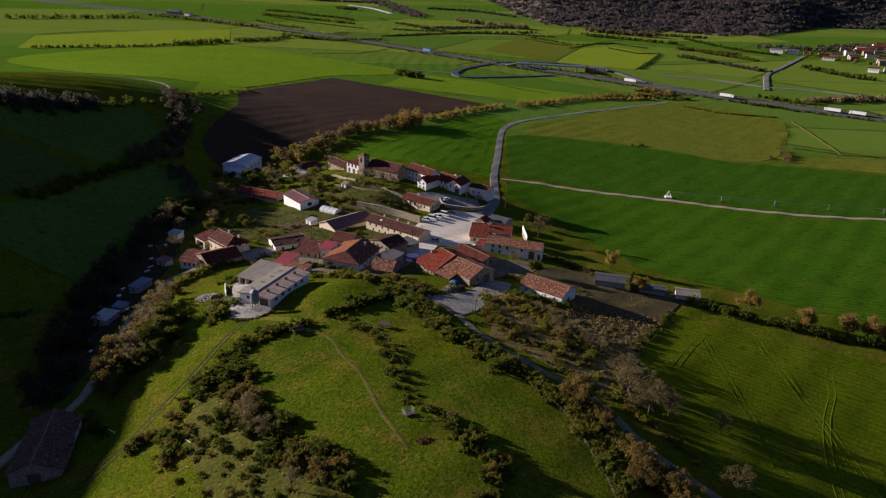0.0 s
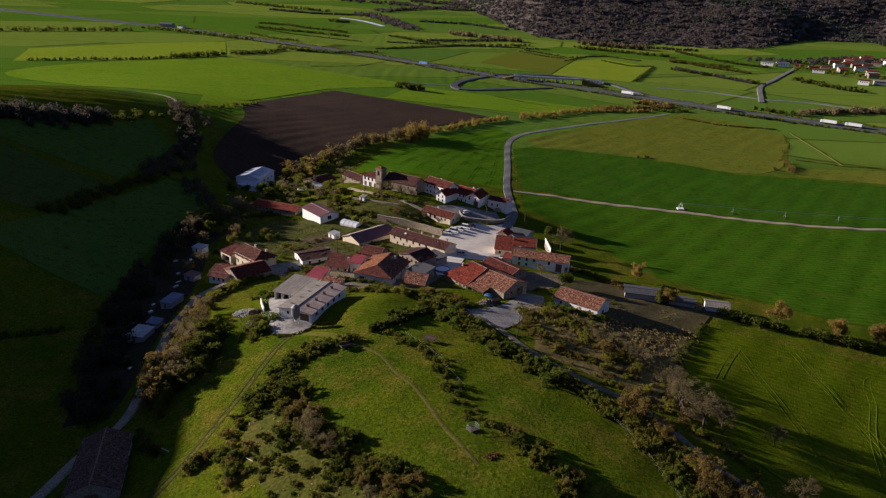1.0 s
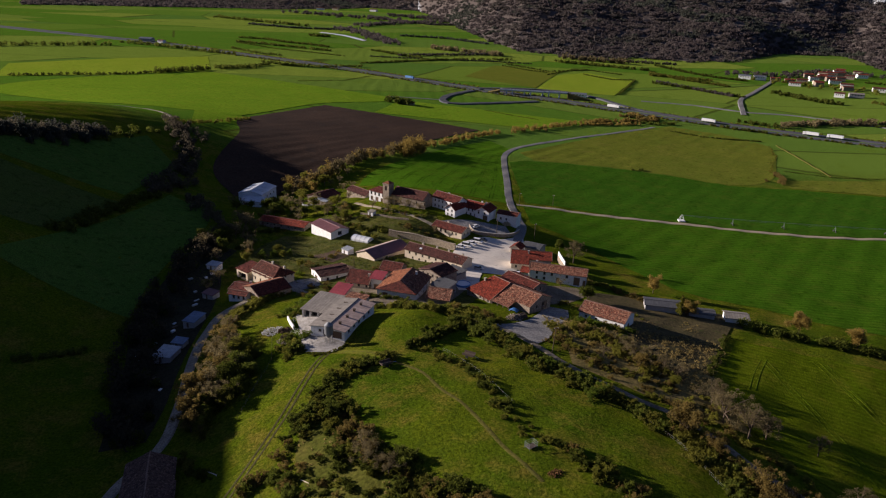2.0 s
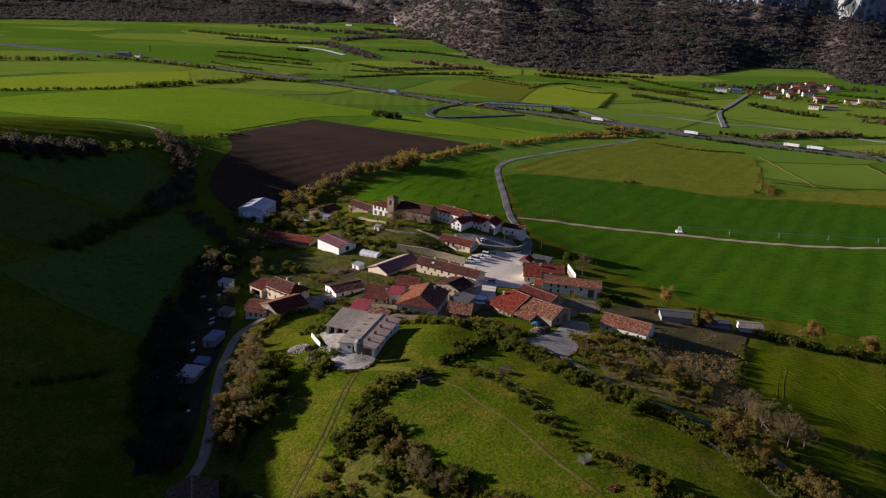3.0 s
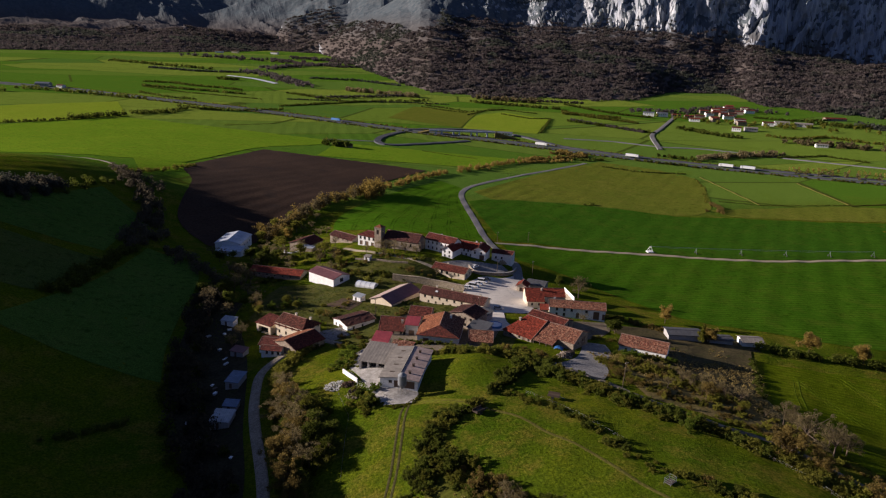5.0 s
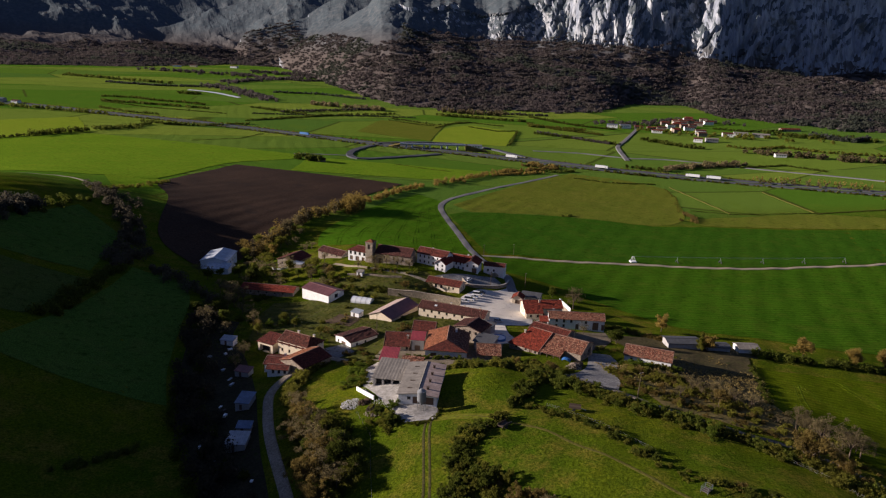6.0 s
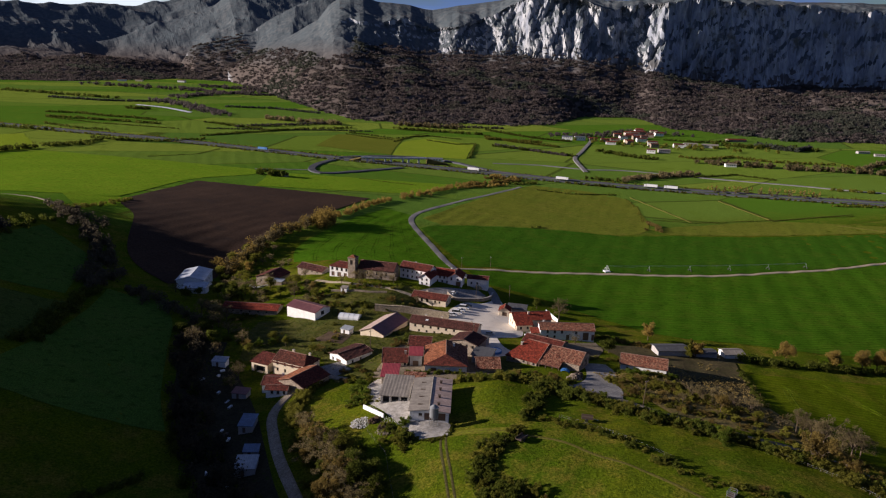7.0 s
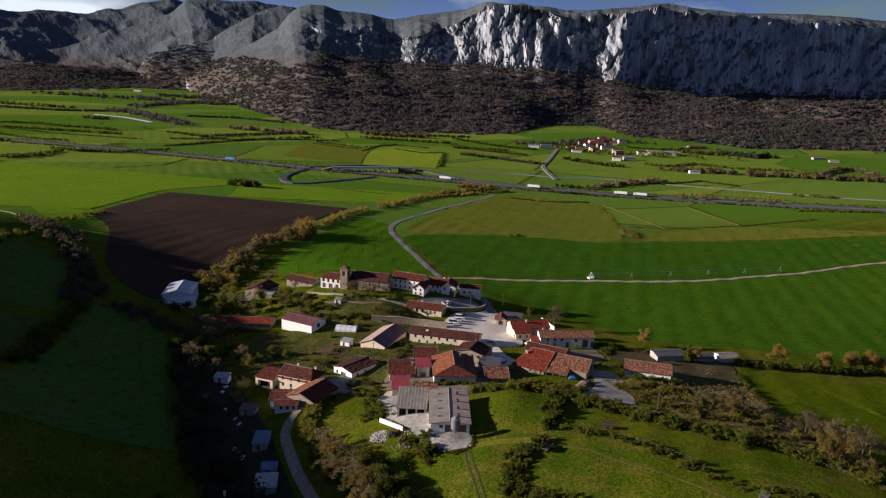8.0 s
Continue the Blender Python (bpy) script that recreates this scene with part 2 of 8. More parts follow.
def mountain_mat():
    """Pale limestone where it is steep, scrub and dry grass where it is not; distance haze is tinted into both."""
    m, nt, bsdf = node_mat("mountain_rock", 0.95)
    g = nt.nodes.new("ShaderNodeNewGeometry")
    p = g.outputs["Position"]
    n1, n2, n3 = link_noise(nt, 0.012, 8, p, 0.7), link_noise(nt, 0.05, 6, p, 0.7), link_noise(nt, 0.004, 4, p)
    streak = link_noise(nt, 0.02, 6, turned(nt, p, 0, (1.0, 1.0, 0.22)), 0.7)
    # blue of the distant haze is mixed into these rock and scrub colours
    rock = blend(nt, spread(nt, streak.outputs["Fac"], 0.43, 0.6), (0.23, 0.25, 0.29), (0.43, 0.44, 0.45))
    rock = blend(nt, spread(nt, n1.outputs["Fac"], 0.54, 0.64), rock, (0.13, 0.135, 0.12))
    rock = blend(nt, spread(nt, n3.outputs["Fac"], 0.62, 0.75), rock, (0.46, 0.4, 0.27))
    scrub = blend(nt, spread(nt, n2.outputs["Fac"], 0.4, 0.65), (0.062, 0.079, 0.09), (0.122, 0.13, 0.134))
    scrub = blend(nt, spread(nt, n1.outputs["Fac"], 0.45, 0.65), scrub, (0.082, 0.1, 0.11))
    sx = nt.nodes.new("ShaderNodeSeparateXYZ")
    nt.links.new(g.outputs["Normal"], sx.inputs["Vector"])
    steep = nt.nodes.new("ShaderNodeMath")
    steep.operation = "ADD"
    nt.links.new(sx.outputs["Z"], steep.inputs[0])
    nt.links.new(spread(nt, n2.outputs["Fac"], 0.2, 4.2), steep.inputs[1])
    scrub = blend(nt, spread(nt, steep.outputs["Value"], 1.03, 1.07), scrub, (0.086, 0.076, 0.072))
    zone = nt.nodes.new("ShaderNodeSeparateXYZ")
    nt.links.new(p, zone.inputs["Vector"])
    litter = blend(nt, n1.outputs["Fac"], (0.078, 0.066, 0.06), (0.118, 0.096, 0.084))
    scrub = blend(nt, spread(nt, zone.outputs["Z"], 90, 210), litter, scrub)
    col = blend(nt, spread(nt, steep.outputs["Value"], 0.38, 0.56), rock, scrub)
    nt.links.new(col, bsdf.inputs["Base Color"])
    bsdf.inputs["Specular IOR Level"].default_value = 0.0
    add_bump(nt, bsdf, n2.outputs["Fac"], 0.6, 6.0)
    return m


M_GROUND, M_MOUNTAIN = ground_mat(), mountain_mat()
M_PLOUGH = surface("ploughed_soil", (0.036, 0.022, 0.015), (0.052, 0.031, 0.02), 0.015, 0.8, 0.95, 0.7, 0.25, (0.028, 0.019, 0.015))
M_CROP_EAST = grass("crop_east", (0.045, 0.115, 0.007), (0.058, 0.13, 0.008), (0.08, 0.12, 0.012), -84, 3.4)
M_CROP_DARK = grass("crop_dark", (0.038, 0.105, 0.008), (0.048, 0.118, 0.009), (0.07, 0.11, 0.012), -80, 3.4)
M_CROP_SOUTH = grass("crop_south", (0.082, 0.122, 0.005), (0.1, 0.13, 0.006), (0.13, 0.128, 0.012), 118, 2.6)
M_CROP_NORTH = grass("crop_north", (0.06, 0.145, 0.008), (0.07, 0.155, 0.009), (0.095, 0.145, 0.013), 100, 2.0)
M_OLIVE = grass("meadow_olive", (0.12, 0.145, 0.018), (0.14, 0.155, 0.02), (0.165, 0.16, 0.028))
M_BRIGHT = grass("meadow_bright", (0.19, 0.27, 0.02), (0.22, 0.285, 0.024), (0.24, 0.265, 0.03))
M_MID = grass("meadow_mid", (0.13, 0.23, 0.014), (0.155, 0.25, 0.016), (0.19, 0.245, 0.02))
M_SCRUBLAND = surface("rough_dry_ground", (0.115, 0.092, 0.03), (0.2, 0.15, 0.055), 0.2, 1.1, 0.95, 0.8, 0.3, (0.06, 0.065, 0.014))
M_ROUGHGRASS = surface("rough_grass", (0.06, 0.072, 0.009), (0.088, 0.08, 0.016), 0.16, 1.3, 0.95, 0.8, 0.3, (0.045, 0.055, 0.009))
M_SLOPE = grass("slope_meadow", (0.056, 0.11, 0.018), (0.068, 0.12, 0.02), (0.085, 0.115, 0.024))
M_SLOPE_OLIVE = grass("slope_pasture", (0.058, 0.085, 0.018), (0.068, 0.092, 0.02), (0.08, 0.09, 0.024))
M_RUT = surface("wheel_rut", (0.088, 0.08, 0.018), (0.1, 0.092, 0.02), 0.5, 1.5, 0.95, 0.6, 0.1, (0.06, 0.07, 0.012))
M_RUT_DEEP = surface("deep_wheel_rut", (0.045, 0.042, 0.014), (0.062, 0.056, 0.02), 0.5, 1.5, 0.95, 0.8, 0.12, (0.05, 0.06, 0.01))
M_GARDEN = surface("garden_grass", (0.05, 0.06, 0.011), (0.09, 0.086, 0.018), 0.16, 0.9, 0.95, 0.9, 0.35, (0.095, 0.07, 0.042))
M_PLOT = surface("weedy_plot", (0.06, 0.052, 0.024), (0.095, 0.075, 0.036), 0.12, 1.2, 0.95, 0.8, 0.25, (0.06, 0.07, 0.018))
M_TRACKGRASS = surface("worn_grass", (0.125, 0.12, 0.014), (0.1, 0.118, 0.009), 0.35, 1.2, 0.95, 0.6, 0.15, (0.14, 0.115, 0.03))
M_DARKSOIL = surface("garden_soil", (0.075, 0.05, 0.035), (0.1, 0.07, 0.045), 0.2, 1.5, 0.95, 0.8, 0.2)
M_ASPHALT = surface("asphalt", (0.07, 0.072, 0.078), (0.095, 0.097, 0.105), 0.05, 2.0, 0.9, 0.2, 0.02)
M_LANE = surface("lane_asphalt", (0.16, 0.155, 0.15), (0.2, 0.19, 0.18), 0.1, 2.0, 0.9, 0.2, 0.02)
M_LANE_EARTH = surface("earthy_lane", (0.13, 0.11, 0.08), (0.2, 0.17, 0.125), 0.3, 1.4, 0.95, 0.5, 0.06, (0.07, 0.065, 0.035))
M_LANEPALE = surface("worn_concrete_lane", (0.23, 0.19, 0.14), (0.3, 0.255, 0.2), 0.3, 2.0, 0.9, 0.3, 0.03, (0.13, 0.12, 0.085))
M_GRAVEL = surface("pale_gravel", (0.5, 0.46, 0.4), (0.6, 0.55, 0.48), 0.12, 2.5, 0.95, 0.3, 0.04, (0.36, 0.32, 0.28))
M_TRACK = surface("dirt_track", (0.3, 0.25, 0.17), (0.36, 0.3, 0.21), 0.2, 1.5, 0.95, 0.4, 0.06)
M_FARMYARD = surface("dusty_yard", (0.25, 0.232, 0.205), (0.42, 0.395, 0.36), 0.7, 1.6, 0.95, 0.9, 0.18, (0.12, 0.105, 0.075))
M_RUBBLE = surface("broken_rubble", (0.5, 0.48, 0.45), (0.66, 0.64, 0.6), 0.6, 2.0, 0.95, 0.6, 0.1, (0.3, 0.27, 0.23))
M_CONCRETE = surface("concrete", (0.33, 0.31, 0.28), (0.4, 0.37, 0.33), 0.3, 3.0, 0.9, 0.3, 0.03)
M_BLUEGREY_YARD = surface("yard_concrete", (0.17, 0.165, 0.16), (0.27, 0.255, 0.235), 0.22, 1.6, 0.9, 0.5, 0.05, (0.095, 0.09, 0.08))
M_WHITEWALL = surface("whitewash", (0.72, 0.71, 0.69), (0.81, 0.8, 0.78), 0.5, 3.0, 0.85, 0.3, 0.03, (0.52, 0.49, 0.45))
M_CREAM = surface("cream_render", (0.6, 0.5, 0.37), (0.68, 0.58, 0.44), 0.4, 3.0, 0.85, 0.2, 0.02, (0.5, 0.42, 0.32))
M_STONE = surface("rubble_stone", (0.22, 0.175, 0.135), (0.32, 0.265, 0.205), 0.9, 2.5, 0.9, 0.9, 0.12, (0.13, 0.11, 0.09))
M_STONE_PALE = surface("pale_rubble_stone", (0.3, 0.245, 0.175), (0.42, 0.345, 0.25), 0.9, 2.0, 0.9, 0.9, 0.12, (0.2, 0.165, 0.12))
M_GREYWALL = surface("grey_render", (0.3, 0.29, 0.28), (0.38, 0.36, 0.34), 0.4, 3.0, 0.9, 0.3, 0.03, (0.22, 0.21, 0.2))
M_BARNWHITE = surface("barn_panels", (0.74, 0.76, 0.78), (0.82, 0.83, 0.84), 0.3, 2.0, 0.6, 0.1, 0.02)
M_TILE_RED = tiles("tiles_red", (0.235, 0.042, 0.022), (0.14, 0.028, 0.018), (0.1, 0.042, 0.03), 0.5)
M_TILE_BROWN = tiles("tiles_brown", (0.14, 0.034, 0.023), (0.08, 0.024, 0.019), (0.18, 0.07, 0.046), 0.5)
M_TILE_DARK = tiles("tiles_dark", (0.1, 0.036, 0.028), (0.06, 0.025, 0.021), (0.14, 0.068, 0.05), 0.5)
M_TILE_OLD = tiles("tiles_old", (0.18, 0.05, 0.028), (0.075, 0.028, 0.02), (0.5, 0.31, 0.2), 1.0)
M_TILE_SUNLIT = tiles("tiles_sunlit", (0.3, 0.13, 0.085), (0.22, 0.1, 0.07), (0.36, 0.2, 0.14), 0.5)
M_TILE_MOTTLED = tiles("tiles_mottled", (0.125, 0.04, 0.026), (0.07, 0.026, 0.02), (0.36, 0.22, 0.15), 0.35)
M_TILE_GREY = tiles("tiles_grey", (0.16, 0.09, 0.068), (0.1, 0.06, 0.05), (0.28, 0.2, 0.16), 0.6)
M_TILE_ORANGE = tiles("tiles_orange", (0.36, 0.13, 0.06), (0.24, 0.085, 0.045), (0.4, 0.21, 0.12), 0.6)
M_MORTAR = surface("ridge_mortar", (0.19, 0.115, 0.085), (0.28, 0.19, 0.15), 0.8, 3.0, 0.9, 0.5, 0.04, (0.16, 0.1, 0.08))
M_SHEET_PLUM = sheeting("sheet_plum", (0.16, 0.062, 0.062), (0.19, 0.078, 0.076))
M_SHEET_GREY = sheeting("sheet_grey", (0.195, 0.17, 0.14), (0.27, 0.238, 0.2), 1.0, 0.0, 0.85)
M_SHEET_DARK = sheeting("sheet_dark", (0.055, 0.057, 0.062), (0.085, 0.085, 0.09), 0.6, 0.0, 0.8)
M_SHEET_RED = sheeting("sheet_red", (0.3, 0.042, 0.05), (0.37, 0.07, 0.072), 0.5, 0.1)
M_SHEET_PINK = sheeting("sheet_pink", (0.36, 0.26, 0.22), (0.46, 0.345, 0.29), 1.1, 0.0, 0.85)
M_SHEET_BARN = sheeting("sheet_barn", (0.4, 0.43, 0.48), (0.5, 0.53, 0.57), 0.8, 0.1)
M_DIRT = surface("trodden_earth", (0.14, 0.11, 0.075), (0.19, 0.155, 0.11), 0.2, 1.6, 0.95, 0.6, 0.12, (0.075, 0.08, 0.025))
M_SHEET_LEAD = sheeting("sheet_lead", (0.16, 0.17, 0.19), (0.2, 0.21, 0.23), 0.8, 0.3)
M_GLASS = plain("window_glass", (0.03, 0.035, 0.04), 0.08)
M_FRAME = plain("window_wood", (0.075, 0.05, 0.035), 0.6)
M_DARKWOOD = plain("dark_wood", (0.09, 0.06, 0.04), 0.8)
M_DOOR = plain("door_wood", (0.14, 0.08, 0.05), 0.6)
M_SHADE = plain("barn_shade", (0.03, 0.028, 0.026), 0.9)
M_DULLMETAL = plain("dull_steel", (0.2, 0.21, 0.22), 0.6, 0.3)
M_METAL = plain("galvanised_steel", (0.5, 0.52, 0.54), 0.4, 0.6)
M_WHITE = plain("white_paint", (0.8, 0.8, 0.8), 0.4)
M_PLASTIC = plain("white_plastic_film", (0.75, 0.77, 0.78), 0.35)
M_BLACK = plain("black_rubber", (0.02, 0.02, 0.02), 0.7)
M_BLUE = plain("blue_tarpaulin", (0.05, 0.2, 0.5), 0.5)
M_BARK = surface("bark", (0.075, 0.056, 0.04), (0.12, 0.092, 0.066), 1.5, 6.0, 0.95, 0.8, 0.05)
L_GREEN = leafage("leaves_green", (0.088, 0.112, 0.016), (0.155, 0.175, 0.028), (0.07, 0.082, 0.014))
L_OLIVE = leafage("leaves_olive", (0.15, 0.155, 0.022), (0.22, 0.21, 0.034), (0.105, 0.105, 0.02))
L_RUST = leafage("leaves_rust", (0.2, 0.142, 0.04), (0.27, 0.195, 0.06), (0.14, 0.11, 0.034))
L_GOLD = leafage("leaves_golden", (0.23, 0.22, 0.035), (0.31, 0.29, 0.05), (0.16, 0.16, 0.028))
L_TAWNY = leafage("leaves_tawny", (0.31, 0.215, 0.05), (0.4, 0.285, 0.08), (0.21, 0.155, 0.042))
L_TWIG = leafage("twigs_grey", (0.21, 0.165, 0.08), (0.28, 0.225, 0.11), (0.145, 0.12, 0.058))
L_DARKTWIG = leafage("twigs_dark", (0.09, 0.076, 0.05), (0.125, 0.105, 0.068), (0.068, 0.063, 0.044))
L_WOOD = leafage("bare_wood", (0.098, 0.081, 0.08), (0.132, 0.106, 0.097), (0.08, 0.077, 0.06), 0.011, 0.5)
L_EVERGREEN = leafage("evergreen_wood", (0.06, 0.07, 0.055), (0.085, 0.09, 0.065), (0.08, 0.074, 0.065), 0.02)
L_LIME = leafage("leaves_lime", (0.13, 0.19, 0.02), (0.18, 0.23, 0.03), (0.09, 0.12, 0.02))
L_STRAW = leafage("dead_grass_blades", (0.32, 0.235, 0.08), (0.42, 0.32, 0.13), (0.2, 0.155, 0.05))

# ---- the lie of the land: hills as (x, y, half width across, half width along, height) ----
HILLS = (
    (-12, 105, 45, 34, 15.7), (-25, 165, 48, 30, 11.1), (-45, 200, 34, 22, 5.0), (8, 165, 50, 40, 3.8),
    (-5, 235, 60, 40, 10.8), (-20, 300, 70, 45, 2.0), (-45, 360, 50, 40, 13.6), (-70, 150, 26, 40, -2.4),
    (50, 120, 40, 60, 6.0), (-330, 300, 120, 190, 39.8),
)
HOLLOWS = (
    (-250, 480, 90, 70, 3.2), (-160, 580, 110, 90, 2.1), (-105, 410, 45, 60, -14.4), (-105, 180, 26, 70, -3.4),
    (-95, 290, 40, 50, 2.3), (-330, 900, 300, 300, 11.9), (250, 450, 220, 220, -7.9), (120, 200, 60, 60, 6.3),
    (0, 1050, 400, 250, -9.4), (-80, 330, 25, 25, -6.0),
)
# unseen swells added to cast shade: (-300, 195), (-290, 60), (-287, 345)
SWELLS = (
    (10, 20, 110, 70, 16.4), (-260, 270, 60, 170, 11.3), (-87, 205, 14, 25, 3.3), (-62, 160, 22, 22, 3.8),
    (15, 320, 35, 30, 4.4), (-150, 230, 40, 80, -2.1), (-60, 460, 60, 50, 3.7), (500, 800, 250, 250, -9.8),
    (-40, 135, 20, 18, 1.4), (30, 210, 30, 25, -0.9), (35, 206, 11, 8, 1.8), (-300, 195, 55, 75, 25), (-290, 60, 70, 80, 34),
    (-27, 198, 7, 7, 1.9), (-46, 183, 6, 6, -1.7), (-62, 204, 8, 8, 1.4), (-73, 195, 6, 7, 1.2), (-287, 345, 45, 85, 7.5), (-240, 505, 35, 45, 4.5),
    (-18, 303, 38, 14, -2.5), (-2, 316, 8, 5, -1.4), (7, 335, 18, 8, 1.9), (-19, 226, 9, 7, -1.3), (-11, 318.5, 7, 4.5, -2.2), (-62, 259, 9, 9, -1.0), (-54, 194, 8, 10, 1.2),
)


def height(x, y):
    x, y = np.asarray(x, float), np.asarray(y, float)
    z = -8.4 + 4.4 * np.log1p(np.exp(np.clip((y - 1350) / 200, -40, 40)))
    for a, b, c, d, e in HILLS + HOLLOWS + SWELLS:
        z = z + e * np.exp(-((x - a) / c) ** 2 / 2 - ((y - b) / d) ** 2 / 2)
    z = z + 0.16 * np.sin(x * 0.21 + 1.3 * np.sin(y * 0.13)) * np.sin(y * 0.19 + 0.7) + 0.12 * np.sin(x * 0.37 - y * 0.29)
    return z


def zat(x, y):
    return float(height(x, y))


def mesh_from(name, verts, faces, mat, smooth=False):
    me = bpy.data.meshes.new(name)
    me.from_pydata([tuple(v) for v in verts], [], [tuple(f) for f in faces])
    me.materials.append(mat)
    if smooth:
        me.polygons.foreach_set("use_smooth", [True] * len(me.polygons))
    me.update()
    return me


def grid_faces(n, m):
    i, j = np.meshgrid(np.arange(n - 1), np.arange(m - 1), indexing="ij")
    a = (i * m + j).ravel()
    return np.stack([a, a + m, a + m + 1, a + 1], 1)


def graded(lo, a, b, hi, step, grow):
    mid = list(np.arange(a, b, step))
    out, s, v = [], step, b
    while v < hi:
        out.append(v)
        s *= grow
        v += s
    out.append(hi)
    low, s, v = [], step, a
    while v > lo:
        s *= grow
        v -= s
        low.append(max(v, lo))
    return np.array(low[::-1] + mid + out)


gx, gy = graded(-4200, -330, 190, 4700, 2.6, 1.05), graded(-900, 60, 470, 4850, 2.6, 1.045)
X, Y = np.meshgrid(gx, gy, indexing="ij")
ground = new("ground", mesh_from("ground", np.stack([X.ravel(), Y.ravel(), height(X, Y).ravel()], 1), grid_faces(len(gx), len(gy)), M_GROUND, True))
tagged(ground, "rolling green pasture and valley meadows round a hill village", "ground", kind="structure")


def along(pts, n):
    """n points at even steps along a line of corners."""
    p = np.array(pts, float)
    s = np.r_[0, np.cumsum(np.hypot(*np.diff(p, axis=0).T))]
    q = np.linspace(0, s[-1], n)
    return np.stack([np.interp(q, s, p[:, 0]), np.interp(q, s, p[:, 1])], 1)


def smooth_line(pts, n):
    """n points on a curve through the corners."""
    p = np.array(pts, float)
    p = np.r_[[2 * p[0] - p[1]], p, [2 * p[-1] - p[-2]]]
    out = []
    for k in range(1, len(p) - 2):
        u = np.linspace(0, 1, 12, endpoint=False)[:, None]
        a, b, c, d = p[k - 1 : k + 3]
        out.append(0.5 * (2 * b + (c - a) * u + (2 * a - 5 * b + 4 * c - d) * u**2 + (3 * b - a - 3 * c + d) * u**3))
    return along(np.r_[np.concatenate(out), [p[-2]]], n)


def field(name, label, one, two, mat, lift=0.15, step=4.0, category="field"):
    """A field laid on the ground between two boundary lines."""
    la, lb = along(one, 300), along(two, 300)
    n = int(max(np.hypot(*np.diff(la, axis=0).T).sum(), np.hypot(*np.diff(lb, axis=0).T).sum()) / step) + 2
    m = int(np.hypot(*(la - lb).T).mean() / step) + 2
    la, lb = smooth_line(one, n), smooth_line(two, n)
    u = np.linspace(0, 1, m)[None, :, None]
    g = la[:, None] * (1 - u) + lb[:, None] * u
    g = g.reshape(-1, 2)
    v = np.c_[g, height(g[:, 0], g[:, 1]) + lift]
    ob = new(name, mesh_from(name, v, grid_faces(n, m), mat, True))
    return tagged(ob, label, category, kind="structure")


def road(name, label, pts, width, mat, lift=0.22, step=3.0, category="road", verge=0.6):
    """A strip with a crowned surface and sloping verges along a curve."""
    n = int(np.hypot(*np.diff(np.array(pts, float), axis=0).T).sum() / step) + 3
    c = smooth_line(pts, n)
    d = np.gradient(c, axis=0)
    d /= np.hypot(*d.T)[:, None]
    side = np.stack([d[:, 1], -d[:, 0]], 1)
    v = []
    edge = 0.5 + verge / width
    offs = ((-edge, -lift - 0.15), (-0.5, 0.0), (0.0, 0.04), (0.5, 0.0), (edge, -lift - 0.15))
    for k, (o, dz) in enumerate(offs):
        q = c + side * o * width
        z = height(q[:, 0], q[:, 1]) + lift + dz
        v.append(np.c_[q, z])
    v = np.stack(v, 1).reshape(-1, 3)
    ob = new(name, mesh_from(name, v, grid_faces(n, len(offs)), mat))
    return tagged(ob, label, category, kind="structure")


# ---- fields ----
field("field_plough", "freshly ploughed dark brown field beside green crops", ((-128, 398), (-150, 440), (-153, 530), (-164, 604), (-110, 731)),
      ((-104, 418), (-82, 470), (-48, 525), (-9, 581), (42, 650)), M_PLOUGH, 0.4)
field("field_north", "bright green young crop with drilled rows", ((-58, 432), (-52, 462), (-26, 505), (4, 555), (46, 604)),
      ((33, 398), (40, 440), (45, 500), (50, 540), (60, 572)), M_CROP_NORTH)
field("field_olive", "yellowish olive meadow with a rounded edge", ((66, 562), (92, 589), (132, 632), (188, 686), (262, 748)),
      ((74, 537), (128, 531), (172, 516), (214, 492), (252, 508), (287, 563), (326, 650), (312, 704)), M_OLIVE)
field("field_pivot", "dark green crop watered by a pivot", ((52, 524), (74, 534), (128, 528), (172, 513), (214, 489), (258, 484), (337, 466), (500, 437), (640, 400)),
      ((45, 408), (70, 406), (94, 396), (133, 389), (172, 379), (214, 372), (260, 371), (300, 369), (394, 372), (560, 350)), M_CROP_DARK)
field("field_east", "wide green crop below the village", ((42, 399), (94, 390), (133, 383), (172, 373), (214, 366), (260, 365), (300, 363), (394, 366), (560, 344)),
      ((38, 352), (56, 333), (72, 296), (88, 262), (117, 245), (136, 232), (178, 219), (270, 190), (400, 150)), M_CROP_EAST)
field("field_far_olive", "yellowish meadow strip beside the pivot field", ((256, 512), (318, 517), (407, 515), (512, 452)),
      ((260, 488), (337, 471), (420, 456), (506, 441)), M_OLIVE, 0.22)
field("field_south", "light green crop with tractor tramlines", ((84, 210), (146, 191), (270, 160), (380, 130)),
      ((56, 166), (57, 145), (62, 128), (78, 108), (130, 80), (240, 34)), M_CROP_SOUTH)
field("field_thicket", "rough dry bank with dead grass", ((22, 207), (45, 200), (63, 188)), ((16, 170), (38, 151), (55, 142)), M_SCRUBLAND)
field("field_slope_upper", "dark green meadow on the western slope", ((-250, 330), (-224, 372), (-206, 415), (-194, 455)), ((-167, 340), (-167, 356), (-167, 384), (-168, 420)), M_SLOPE, 0.12, 4)
field("field_slope_olive", "olive pasture on the western slope", ((-255, 262), (-252, 300), (-246, 326)), ((-176, 276), (-169, 302), (-165, 328)), M_SLOPE_OLIVE, 0.12, 4)
